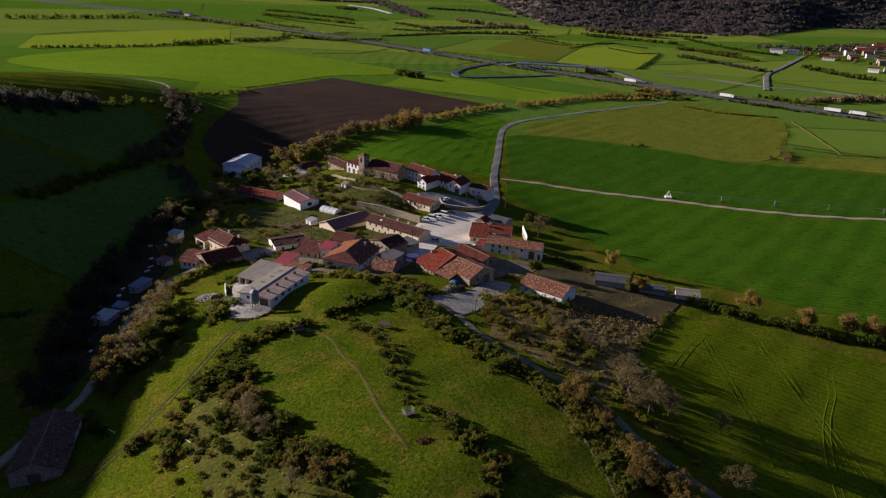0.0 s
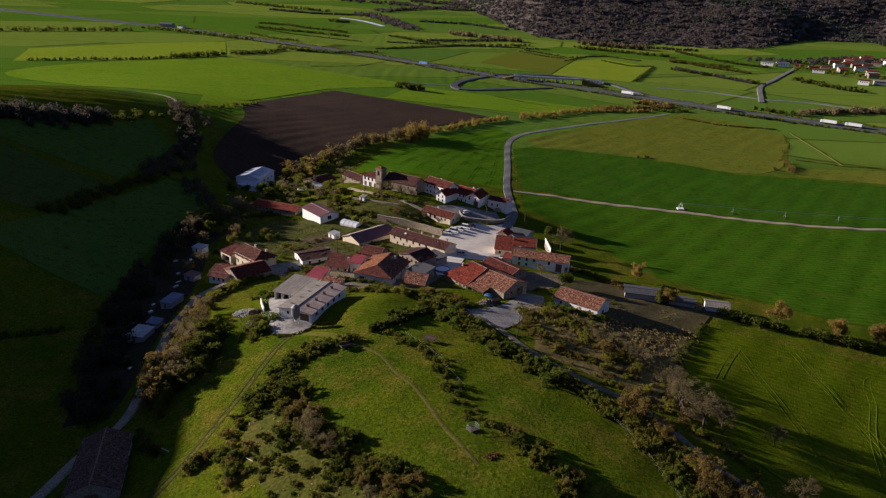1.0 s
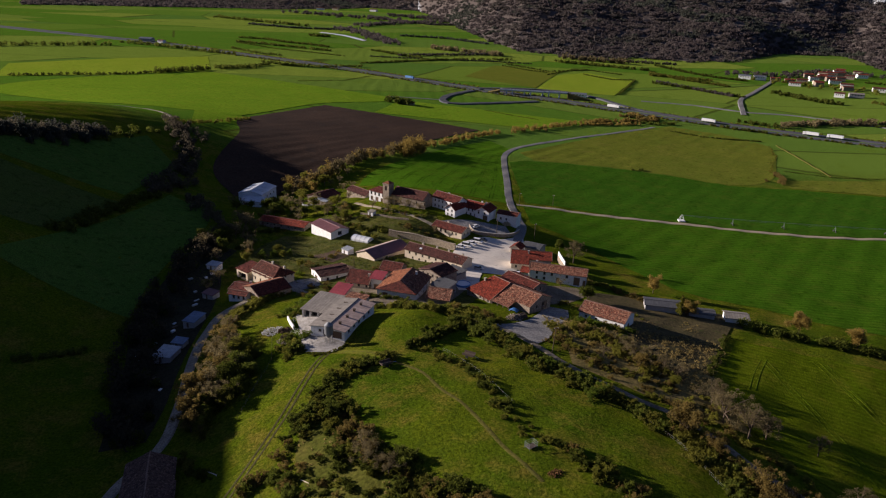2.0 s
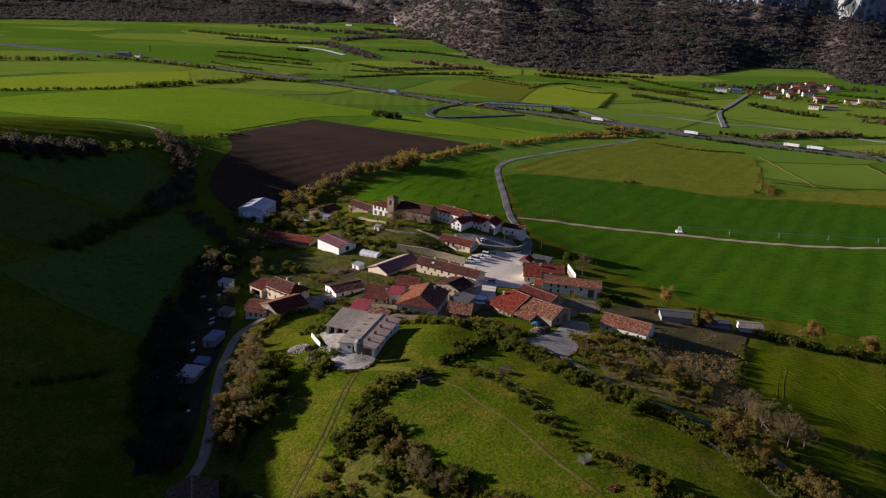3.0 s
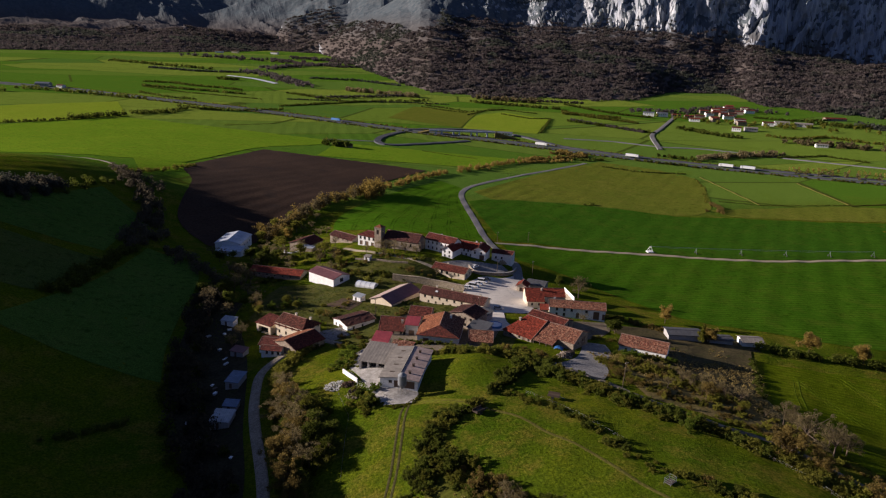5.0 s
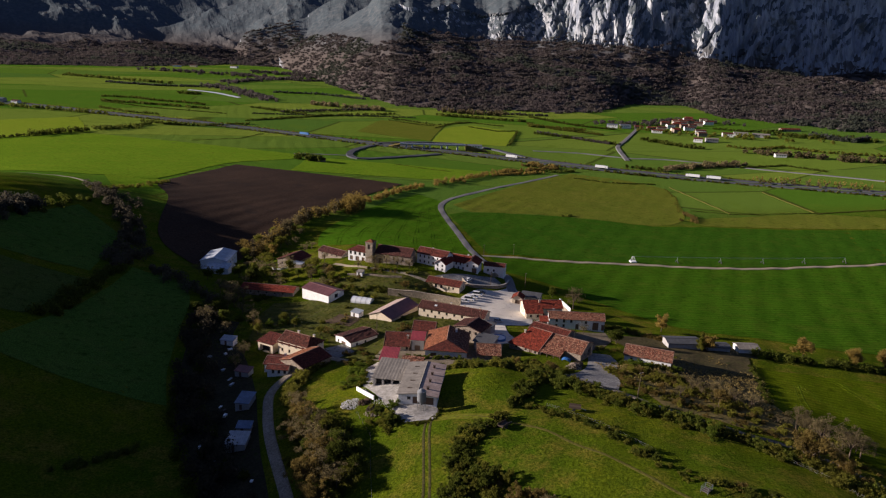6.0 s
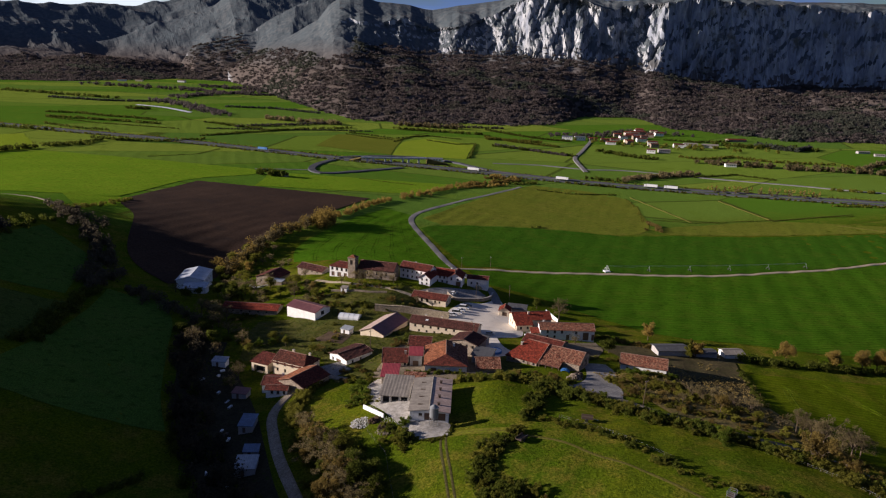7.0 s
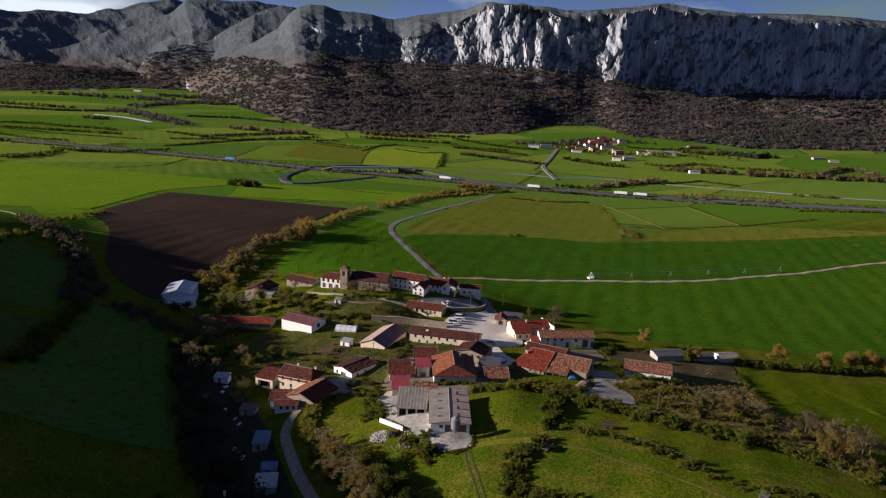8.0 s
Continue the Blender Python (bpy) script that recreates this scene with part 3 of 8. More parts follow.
field("field_slope_lower", "green meadow above the wooded gully", ((-153, 364), (-156, 330), (-161, 302), (-170, 274), (-182, 246)), ((-128, 352), (-124, 318), (-125, 284), (-126, 246), (-124, 222)), M_SLOPE, 0.12, 4)
field("field_far_bright", "sunlit yellow-green meadow by the motorway", ((162, 1009), (196, 1100), (233, 1183), (290, 1228)), ((270, 984), (300, 1050), (330, 1110), (348, 1150)), M_BRIGHT, 0.35, 12)
field("field_far_pale", "pale green meadow by the motorway", ((68, 1118), (100, 1200), (137, 1284)), ((164, 1022), (200, 1120), (245, 1228)), M_OLIVE, 0.35, 12)
field("field_far_mid", "green meadow below the motorway loop", ((-58, 708), (-44, 760), (-34, 812)), ((98, 678), (140, 712), (180, 736)), M_MID, 0.3, 8)
field("field_far_west", "broad sunlit meadow above the ploughed field", ((-172, 612), (-118, 738), (-52, 790), (-48, 832)), ((-310, 620), (-450, 745), (-400, 868), (-290, 980)), M_MID, 0.3, 8)
field("field_far_west_strip", "bright strip of meadow along a hedge", ((-500, 850), (-386, 900), (-290, 990)), ((-560, 1000), (-460, 1120), (-350, 1210)), M_BRIGHT, 0.35, 12)
field("field_corner", "grassy headland beside the ploughed field", ((-190, 540), (-168, 560), (-156, 560)), ((-215, 640), (-180, 640), (-166, 606)), M_MID, 0.2)

field("rough_pasture", "rough brownish pasture among thorn bushes", ((-53, 143), (-55, 134), (-52, 122), (-44, 108), (-36, 96)), ((-46, 138), (-38, 126), (-28, 116), (-20, 106), (-10, 94)), M_ROUGHGRASS, 0.06, 2, "rough grass")
M_TRAM = grass("tramline", (0.1, 0.135, 0.007), (0.115, 0.142, 0.008), (0.135, 0.135, 0.014))
M_TRAM_DARK = grass("tramline_dark", (0.058, 0.095, 0.005), (0.07, 0.1, 0.006), (0.08, 0.095, 0.01))
for k, (pts, mat) in enumerate(((((85.4, 195), (84, 176), (83, 160), (81.5, 144), (79, 126)), M_TRAM_DARK), (((105, 198), (103.3, 168), (103, 150), (101.7, 134), (99, 112)), M_TRAM),
                  (((150, 187), (131, 188), (123, 184.5), (119, 179), (114, 168), (104.4, 153), (96, 136), (90, 120)), M_TRAM), (((107, 196), (105, 181), (102.5, 155), (98, 130)), M_TRAM_DARK), (((86, 196), (78, 185), (69, 171)), M_TRAM_DARK))):
    for off in (0.0, 2.0):
        road("tramline", "tractor tramline pressed into the crop", [(x + off, y) for x, y in pts], 0.3, mat, 0.165, 2, "tramline", 0.08)

# ---- roads and hard ground ----
FARM_TRACK = ((-50, 182), (-54, 172), (-57, 160), (-60, 148), (-64, 136), (-68, 124), (-72, 114))
ROAD_VILLAGE = ((24, 312), (30, 335), (32, 360), (35, 408), (41, 460), (47, 516), (52, 548), (62, 573), (80, 596), (128, 641), (180, 684), (240, 735))
road("road_village", "narrow grey lane leading out of the village", ROAD_VILLAGE, 4.2, M_LANE)
MOTORWAY = ((-1500, 2050), (-1059, 1771), (-524, 1450), (-334, 1290), (-173, 1172), (-28, 1050), (74, 965), (160, 905), (226, 858), (300, 800), (384, 735), (470, 670), (560, 590), (720, 440), (900, 300))
road("road_motorway_north", "grey motorway carriageway across the valley", [(x + 8, y + 10) for x, y in MOTORWAY], 10.5, M_ASPHALT, 0.9, 10)
road("road_motorway_south", "grey motorway carriageway across the valley", [(x - 5, y - 6) for x, y in MOTORWAY], 10.5, M_ASPHALT, 0.9, 10)
road("road_loop_north", "motorway slip road loop", ((74, 972), (110, 990), (158, 1000), (206, 985), (236, 940), (262, 860), (330, 790)), 8, M_ASPHALT, 1.6, 6)
road("road_loop_south", "motorway slip road loop", ((74, 962), (50, 925), (28, 880), (18, 838), (24, 812), (46, 818), (90, 846), (140, 880)), 8, M_ASPHALT, 1.2, 6)
road("road_service", "service lane to a lonely barn", ((-47, 836), (-10, 838), (18, 838)), 4, M_LANE, 0.4, 6)
road("road_overpass", "grey road climbing to the far village", ((621, 1207), (560, 1125), (500, 1045), (455, 985), (415, 895), (398, 855)), 6, M_LANE, 1.0, 8)
road("road_frontage", "frontage lane along the motorway", ((294, 940), (361, 922), (412, 880), (474, 858), (543, 776), (610, 694), (660, 620), (760, 520)), 6, M_LANE, 0.6, 8)
road("road_track_pivot", "pale dirt track between two crops", ((38, 400), (60, 400), (94, 393), (133, 386), (172, 376), (214, 369), (260, 368), (300, 366), (394, 369), (560, 347)), 3.2, M_TRACK, 0.26)
LANE_SOUTH = ((-7, 200), (-1, 195), (6, 187), (12.8, 172), (17.8, 164.2), (24.6, 156.4), (32.5, 149.5), (39.4, 143), (43, 135.6), (46, 129), (49.2, 122.2), (52.8, 117.9), (57.3, 113.3), (64, 105), (72, 94))
road("road_lower", "worn earthy lane below the barns", LANE_SOUTH, 1.9, M_LANE_EARTH, 0.2)
road("road_west", "narrow concrete lane along the gully", ((-66, 238), (-72, 244), (-80, 240), (-88, 230), (-93, 219), (-94, 207), (-94, 196), (-93, 184), (-91, 168), (-90, 154), (-91.5, 146), (-95.5, 138), (-97, 130), (-99, 121), (-106, 108)), 2.3, M_LANEPALE, 0.3)
for side in (-0.75, 0.75):
    road("road_farm_track", "worn earth wheel rut of a farm track", [(x + side, y) for x, y in FARM_TRACK], 0.6, M_RUT_DEEP, 0.04, verge=0.15)
road("road_pasture_path", "worn earth path over the pasture", ((-47.6, 176.7), (-38.6, 172.6), (-33.3, 166), (-26.7, 160), (-21.5, 149.5), (-16.5, 141), (-12.7, 131), (-9.2, 122), (-4, 112)), 0.9, M_RUT, 0.02, verge=0.5)
road("road_hill_track", "grassy track over the western ridge", ((-400, 560), (-330, 575), (-277, 556), (-248, 567), (-217, 556), (-193, 514)), 3, M_TRACK, 0.3)
field("pavement_plaza", "pale gravel village square", ((-8.1, 293.1), (-3.8, 305.8), (6.5, 315.2), (15.6, 312.7), (27.8, 319.6)), ((-14, 264), (0, 262), (12, 262), (19, 275), (26.7, 303.5)), M_GRAVEL, 0.2, 3, "square")
field("pavement_lane_mid", "pale gravel lane between houses", ((-14, 266), (-12, 250), (-10, 238)), ((2, 264), (-1, 250), (0, 240)), M_GRAVEL, 0.18, 3, "lane")
field("pavement_yard", "grey concrete yard in shade", ((20.5, 226), (14.5, 214), (9, 206), (2, 200), (-3, 200)), ((27.5, 222), (25, 212), (18, 201), (14.5, 192), (9, 184)), M_BLUEGREY_YARD, 0.2, 3, "yard")
field("pavement_farmyard", "pale dusty farmyard strewn with rubble", ((-56.5, 232), (-61.8, 226), (-65.5, 214), (-64.8, 204.5), (-62.6, 195), (-60.8, 187), (-60.2, 182), (-58.5, 178.5)), ((-53, 231), (-54, 222), (-57, 208), (-53, 200), (-52, 192), (-48, 185), (-48.5, 180.5), (-50.5, 177.2)), M_FARMYARD, 0.16, 1.2, "farmyard")
field("worn_patch", "worn pale grass below the farmyard", ((-53, 176.5), (-47, 174.5), (-40, 171), (-33, 167.5)), ((-51, 179.5), (-46, 178), (-39, 174.5), (-31, 170)), M_TRACKGRASS, 0.04, 2, "worn grass")
field("yard_east", "trodden earth and weeds between village houses", ((8, 222), (14, 236), (16, 252)), ((30, 232), (38, 240), (42, 252)), M_DIRT, 0.1, 3, "yard")
field("village_ground", "weedy trodden ground between the village houses", ((-70, 236), (-70, 262), (-66, 300), (-60, 340)), ((-10, 216), (-3, 238), (-8, 290), (-14, 332)), M_GARDEN, 0.05, 3, "ground")
field("courtyard", "dark weedy courtyard between barns", ((-42, 272), (-36, 280), (-30, 286)), ((-34, 260), (-24, 268), (-16, 270)), M_GARDEN, 0.1, 3, "yard")
field("garden_bank", "rough weeds and bare soil below the church", ((-44, 340), (-30, 333), (-18, 330)), ((-38, 314), (-26, 308), (-9, 298)), M_GARDEN, 0.1, 3, "garden")
field("yard_middle", "trodden earth between crowded houses", ((-58, 236), (-46, 256), (-36, 268)), ((-34, 212), (-16, 224), (-4, 246)), M_DIRT, 0.1, 3, "yard")
field("yard_west", "pale worn ground before a white garage", ((-79, 250), (-71, 255), (-64, 258)), ((-80, 238), (-70, 242), (-62, 248)), M_BLUEGREY_YARD, 0.12, 3, "yard")
field("garden_soil_east", "dark dug soil and dead weeds behind the end house", ((40, 222), (58, 232), (88, 222)), ((46, 180), (54, 178), (64, 186)), M_PLOT, 0.25, 3, "garden")
field("terrace", "grey paved terrace before the white houses", ((-12, 327), (-1, 329.1), (8.9, 328.1), (20.5, 328.4)), ((-4.6, 321.1), (5.7, 318.8), (15.2, 317.9), (22, 322)), M_BLUEGREY_YARD, 0.15, 3, "terrace")
field("yard_sheds", "trodden earth beside low sheds", ((38, 246), (58, 247), (98, 234)), ((42, 226), (60, 229), (92, 221)), M_PLOT, 0.1, 3, "yard")
field("garden_soil_patch", "dug reddish garden soil beside a barn", ((-70.8, 285.2), (-65.5, 290.6), (-61.4, 296.4)), ((-60, 276), (-55.7, 282.4), (-53.5, 287.5)), M_DARKSOIL, 0.15, 2, "garden")
field("garden_soil_lower", "dark dug garden soil behind a white garage", ((-63, 267), (-56, 274)), ((-53, 262), (-50, 268)), M_DARKSOIL, 0.15, 2, "garden")
for pts in (((429, 627), (415, 574), (401, 521)), ((339, 662), (328, 596), (316, 529)), ((401, 521), (450, 525), (507, 525)), ((444, 487), (465, 450))):
    road("field_boundary", "pale stony strip between far meadows", pts, 1.0, M_RUT, 0.5, 6, "track", 0.2)

NORTH_WEST, NORTH_EAST = along(((-58, 432), (-52, 462), (-26, 505), (4, 555), (46, 604)), 12), along(((33, 398), (40, 440), (45, 500), (50, 540), (60, 572)), 12)
M_TRAM_NORTH = grass("tramline_north", (0.04, 0.095, 0.006), (0.045, 0.1, 0.006), (0.06, 0.1, 0.01))
for k in range(7):
    for off in (0.0, 0.022):
        u = 0.12 + 0.125 * k + off
        road("tramline", "tractor tramline in the young crop", [tuple(p) for p in NORTH_WEST[:10] * (1 - u) + NORTH_EAST[:10] * u], 0.4, M_TRAM_NORTH, 0.17, 3, "tramline", 0.08)

# gully floor near black: the hill's shade is put into its colour
M_GULLY_SHADE = surface("gully_shade", (0.026, 0.024, 0.016), (0.042, 0.038, 0.022), 0.2, 1.4, 0.95, 0.8, 0.25, (0.026, 0.042, 0.01))
field("gully_floor", "dark weedy gully floor, colour deepened for the shade on it", ((-121, 300), (-121, 276), (-122, 250), (-122, 226), (-118, 204), (-113, 186), (-109, 168), (-106, 150)), ((-103, 292), (-105, 274), (-100, 250), (-97.5, 226), (-97, 204), (-96.5, 186), (-95, 168), (-95, 152)), M_GULLY_SHADE, 0.1, 3, "gully")
field("garden_plots", "rough garden plots of weeds, grass and bare soil", ((-100, 270), (-97, 286), (-94, 306), (-88, 324)), ((-62, 264), (-55.7, 281.3), (-48.9, 302.8), (-53.6, 319.9)), M_GARDEN, 0.08, 2.5, "garden")
field("garden_terrace", "rough terraced garden below the church", ((-74, 350), (-60, 342), (-48, 332), (-35.7, 327.1)), ((-64, 338), (-53.8, 326.9), (-43.5, 320.2), (-33.1, 314.4)), M_GARDEN, 0.08, 2.5, "garden")

# ---- the mountain: ridges seen from the valley, as crest heights by bearing ----
def crest(pairs, bearing):
    p = np.array(pairs, float)
    return np.interp(bearing, p[:, 0], p[:, 1])


def lattice(i, j, seed):
    h = (i.astype(np.int64) * 374761393 + j.astype(np.int64) * 668265263 + seed * 974711) & 0x7FFFFFFF
    h = ((h ^ (h >> 13)) * 1274126177) & 0x7FFFFFFF
    return ((h ^ (h >> 16)) & 0xFFFF) / 65535.0


def patchy(x, y, seed):
    """Smooth random surface from 0 to 1 with lumps about one unit wide."""
    i, j = np.floor(x), np.floor(y)
    u, v = x - i, y - j
    u, v = u * u * (3 - 2 * u), v * v * (3 - 2 * v)
    a, b, c, d = lattice(i, j, seed), lattice(i + 1, j, seed), lattice(i, j + 1, seed), lattice(i + 1, j + 1, seed)
    return (a * (1 - u) + b * u) * (1 - v) + (c * (1 - u) + d * u) * v


def rugged(x, y, wide, seed, octaves=5, ridged=False):
    """Fractal relief from about -1 to 1; ridged: with sharp crests."""
    out, amp, total = 0.0, 1.0, 0.0
    for k in range(octaves):
        n = patchy(x / wide * 2**k + 17.3 * k, y / wide * 2**k - 9.1 * k, seed + k)
        out = out + amp * ((1 - np.abs(2 * n - 1)) * 2 - 1 if ridged else 2 * n - 1)
        total += amp
        amp *= 0.5
    return out / total


def base_line(a):
    """Distance of the line along which the wall runs, by bearing."""
    return 2638 / np.sin(np.radians(np.clip(113 - a, 48, 122))) + np.interp(a, (37, 42, 48, 60, 78), (0, 90, 300, 700, 1100))


def foot_of(a):
    """Distance at which the slopes rise from the valley floor, by bearing."""
    far = crest(((-26, 2900), (-9.6, 2900), (-5, 3090), (-2, 3300), (1.8, 3200), (5.3, 2220), (7.9, 1830), (10.2, 1590), (14, 1530), (19, 1600), (23, 1610), (26.5, 1690),
                 (29, 1960), (33.2, 2060), (35.8, 1750), (40, 1690), (44, 1605), (49, 1730), (55, 1765), (78, 1750)), a)
    return far + 70 * rugged(np.radians(a) * 2900, 0 * a, 300, 82, 4)


bearing = np.arange(-26, 66, 0.1)
line = base_line(bearing)
# rows of the sheet by distance: coarse on the slopes, close together on the wall
steps = np.r_[np.linspace(0, 1, 55)[:-1], 1 + np.linspace(0, 1, 90)[:-1], 2 + np.linspace(0, 1, 52) ** 1.2]
R = np.stack([np.interp(steps, (0, 1, 2, 3), (1440, q - 190, q + 330, 4880)) for q in line])
A = np.repeat(bearing[:, None], len(steps), 1)
PX, PY = -60 + R * np.sin(np.radians(A)), R * np.cos(np.radians(A))
ARC = np.radians(A) * 2900
foot = foot_of(A)
base_z = height(PX, PY)
AW = A + 1.6 * rugged(PX + 0.6 * PY, PY, 700, 80, 4)          # bearings bent, so that spurs do not point at the valley


def wall_front(arc):
    """Distance of the foot of the wall, which runs along the valley with buttresses and bays."""
    a = np.degrees(arc / 2900)
    return base_line(a) + 80 * rugged(arc, 0 * arc, 520, 3, 3) + 80 * rugged(arc, 0 * arc + 5, 250, 4, 5, True) * np.interp(arc, (1900, 2300), (1.0, 0.55))


front = wall_front(ARC)
cliff_base = crest(((4, 60), (9, 80), (12, 100), (14.8, 135), (22, 158), (26.5, 145), (32.7, 144), (37.9, 102), (43.8, 64), (47.6, 81), (51.2, 70), (54, 79), (78, 90)), A) + 16 * rugged(ARC, 0 * ARC, 160, 9, 4)
crown = line[:, None] + 420
top = 105 + crown * np.tan(np.radians(crest(((-4, -3.4), (-2, -2.4), (0.1, -0.93), (2.5, -0.11), (4.6, 1.09), (6.7, 2.42), (8.6, 3.6), (9.4, 4.65), (10.2, 5.25), (11.0, 5.4), (12, 5.3), (13.1, 4.93), (15.7, 4.93), (17.4, 4.6), (20.1, 4.95), (23, 5.45),
                                             (24.5, 6.0), (27.3, 6.05), (30, 5.75), (33, 5.65), (34.9, 5.7), (37.4, 6.08), (40, 5.95), (42, 5.75), (48, 5.55), (54, 4.9), (78, 4.4)), A + (AW - A) * np.clip((crown - 100 - R) / 400, 0, 1))))
top = top + 12 * rugged(ARC, 0 * ARC, 170, 11, 6)
# upper edge of the wall; a gentler slope leads from it to the skyline
brink = 105 + (front + 130) * np.tan(np.radians(crest(((9, 1.0), (12, 2.25), (14.8, 3.4), (17.5, 2.9), (21, 4.1), (24.5, 5.85), (27.3, 5.85), (31.1, 5.1), (34.9, 5.5), (37.4, 5.95), (39, 5.65), (43.1, 5.1), (48.3, 4.95), (54, 4.5), (78, 4.2)), A))) + 20 * rugged(ARC, 0 * ARC, 130, 12, 5)
brink = np.minimum(brink, top - 4)
rock = crest(((8, 0), (13, 0.55), (17, 0.75), (21, 1), (56, 1), (62, 0.8), (78, 0.8)), A)
# apron of woods, then the wall, then the upper slope
u = np.clip((R - foot) / (front - foot), 0, 1)
apron = base_z + (np.minimum(cliff_base, top) - base_z) * u**1.35
thick = 120 + 60 * rugged(ARC, 0 * ARC + 9, 90, 15, 3)
w = np.clip((R - front) / thick, 0, 1)
w = np.clip(w + 0.12 * rugged(ARC, R * 1.5, 60, 13, 4, True) * (w > 0) * (w < 1), 0, 1)
gentle = np.clip((R - foot) / (crown - foot), 0, 1) ** 1.25
back = np.clip((R - front - thick) / np.maximum(crown - front - thick, 60), 0, 1)
wall = np.where(R < front, apron, cliff_base + (brink - cliff_base) * w + (top - brink) * back**0.8)
slope = base_z + (top - base_z) * gentle
z1 = np.where(R < foot, base_z - 6, wall * rock + slope * (1 - rock))
z1 = np.where(R > crown + 150, z1 - (R - crown - 150) * 0.35, z1)
layers = (
    (3720, np.interp(A, (2, 6, 9, 24), (0.55, 0.6, 0.8, 1.1)), ((-4, -3), (-1.9, -0.61), (-0.3, 1.05), (2.1, 1.77), (4.1, 2.47), (5.6, 3.56), (7.1, 4.58), (8.3, 4.81), (10.4, 5.2), (14, 4.8), (20, 4.2), (26, 3))),
    (4300, 0.5, ((-14, -1), (-9, 0.26), (-6.3, 1.33), (-3.4, 2.44), (-1.1, 3.16), (1.2, 4.08), (2.4, 4.98), (3.6, 5.22), (7.2, 5.2), (14, 4.6), (22, 3))),
    (4800, 0.5, ((-26, 3.1), (-9.3, 3.58), (-4.9, 3.84), (-2.4, 4.1), (-0.6, 4.61), (1.4, 5.06), (6, 4.8), (20, 3.5), (78, 1))),
)
Z = z1
for k, (far, fall, ridge_line) in enumerate(layers):
    bend = np.clip((far - R) / 300, 0, 1)
    c = 105 + far * np.tan(np.radians(crest(ridge_line, A + (AW - A) * bend))) + 10 * rugged(ARC, 0 * ARC, 170, 20 + k, 5)
    gully = 60 * rugged(PX + 0.5 * PY, PY, 420, 30 + k, 6, True) * np.clip((far - R) / 400, 0, 1)
    Z = np.maximum(Z, np.where(R <= far + 5, c - fall * (far - R) + gully, c - 0.8 * (R - far)))
toe = np.clip(R - foot, 0, 800) * 0.085 * (1 + 0.5 * rugged(PX, PY, 260, 40, 4))
Z = np.maximum(Z, np.where(R > foot, base_z + toe, base_z - 6))
relief = 24 * rugged(PX + 0.4 * PY, PY, 190, 50, 5, True) * np.clip((Z - base_z - 5) / 60, 0, 1) * np.where((w > 0) & (w < 1), 0.3, 0.8)
Z = Z + relief * np.clip(np.abs(R - crown) / 200, 0.25, 1)
Z = np.where(Z < base_z, base_z - 4, Z)
# weathered faces: the wall steps in and out along its height
face = rock * (w > 0.01) * (w < 0.995)
push = face * (np.interp(A, (20, 38, 48), (48, 48, 26)) * rugged(ARC + 0.35 * Z, 0.25 * Z, 120, 60, 5, True) + 24 * rugged(ARC - 0.6 * Z, 0.5 * Z, 46, 64, 4, True) + 8 * rugged(ARC, Z, 16, 70, 3))
PX, PY = -60 + (R + push) * np.sin(np.radians(A)), (R + push) * np.cos(np.radians(A))
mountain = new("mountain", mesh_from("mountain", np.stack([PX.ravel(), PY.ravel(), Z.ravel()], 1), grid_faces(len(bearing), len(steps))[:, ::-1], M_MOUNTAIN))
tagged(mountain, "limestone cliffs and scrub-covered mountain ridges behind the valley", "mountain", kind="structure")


def mountain_z(a, r):
    """Height of the mountain sheet by bearing and distance."""
    i = np.clip(np.round((a - bearing[0]) / 0.1).astype(int), 0, len(bearing) - 1)
    j = np.clip((R[i] < r[:, None]).sum(1), 0, len(steps) - 1)
    return Z[i, j]

# ---- builders ----
def part(name, bm, material, parent, label=""):
    me = bpy.data.meshes.new(name)
    bm.to_mesh(me)
    bm.free()
    me.materials.append(material)
    ob = new(name, me)
    ob.parent = parent
    if label:
        ob["label"] = label
    return ob


def root(name, x, y, z, turn, label, category, group=""):
    ob = new(name)
    ob.empty_display_size = 0.5
    ob.matrix_world = pose(x, y, z, 0, 0, turn)
    return tagged(ob, label, category, group)


def add_box(bm, x0, x1, y0, y1, z0, z1):
    v = [bm.verts.new((x, y, z)) for z in (z0, z1) for x, y in ((x0, y0), (x1, y0), (x1, y1), (x0, y1))]
    for f in ((3, 2, 1, 0), (4, 5, 6, 7), (0, 1, 5, 4), (1, 2, 6, 5), (2, 3, 7, 6), (3, 0, 4, 7)):
        bm.faces.new([v[k] for k in f])
    return v


def box(*spans, bevel=0.0):
    bm = bmesh.new()
    for s in spans:
        add_box(bm, *s)
    if bevel:
        bmesh.ops.bevel(bm, geom=bm.edges[:], offset=bevel, segments=1, affect="EDGES")
    return bm


def tube(bm, a, b, r0, r1, n=7):
    a, b = Vector(a), Vector(b)
    d = (b - a).normalized()
    s = d.orthogonal().normalized()
    t = d.cross(s)
    rings = []
    for c, r in ((a, r0), (b, r1)):
        rings.append([bm.verts.new(c + (s * math.cos(6.2832 * k / n) + t * math.sin(6.2832 * k / n)) * r) for k in range(n)])
    for k in range(n):
        bm.faces.new((rings[0][k], rings[0][(k + 1) % n], rings[1][(k + 1) % n], rings[1][k]))
    bm.faces.new(rings[0][::-1])
    bm.faces.new(rings[1])
    return bm


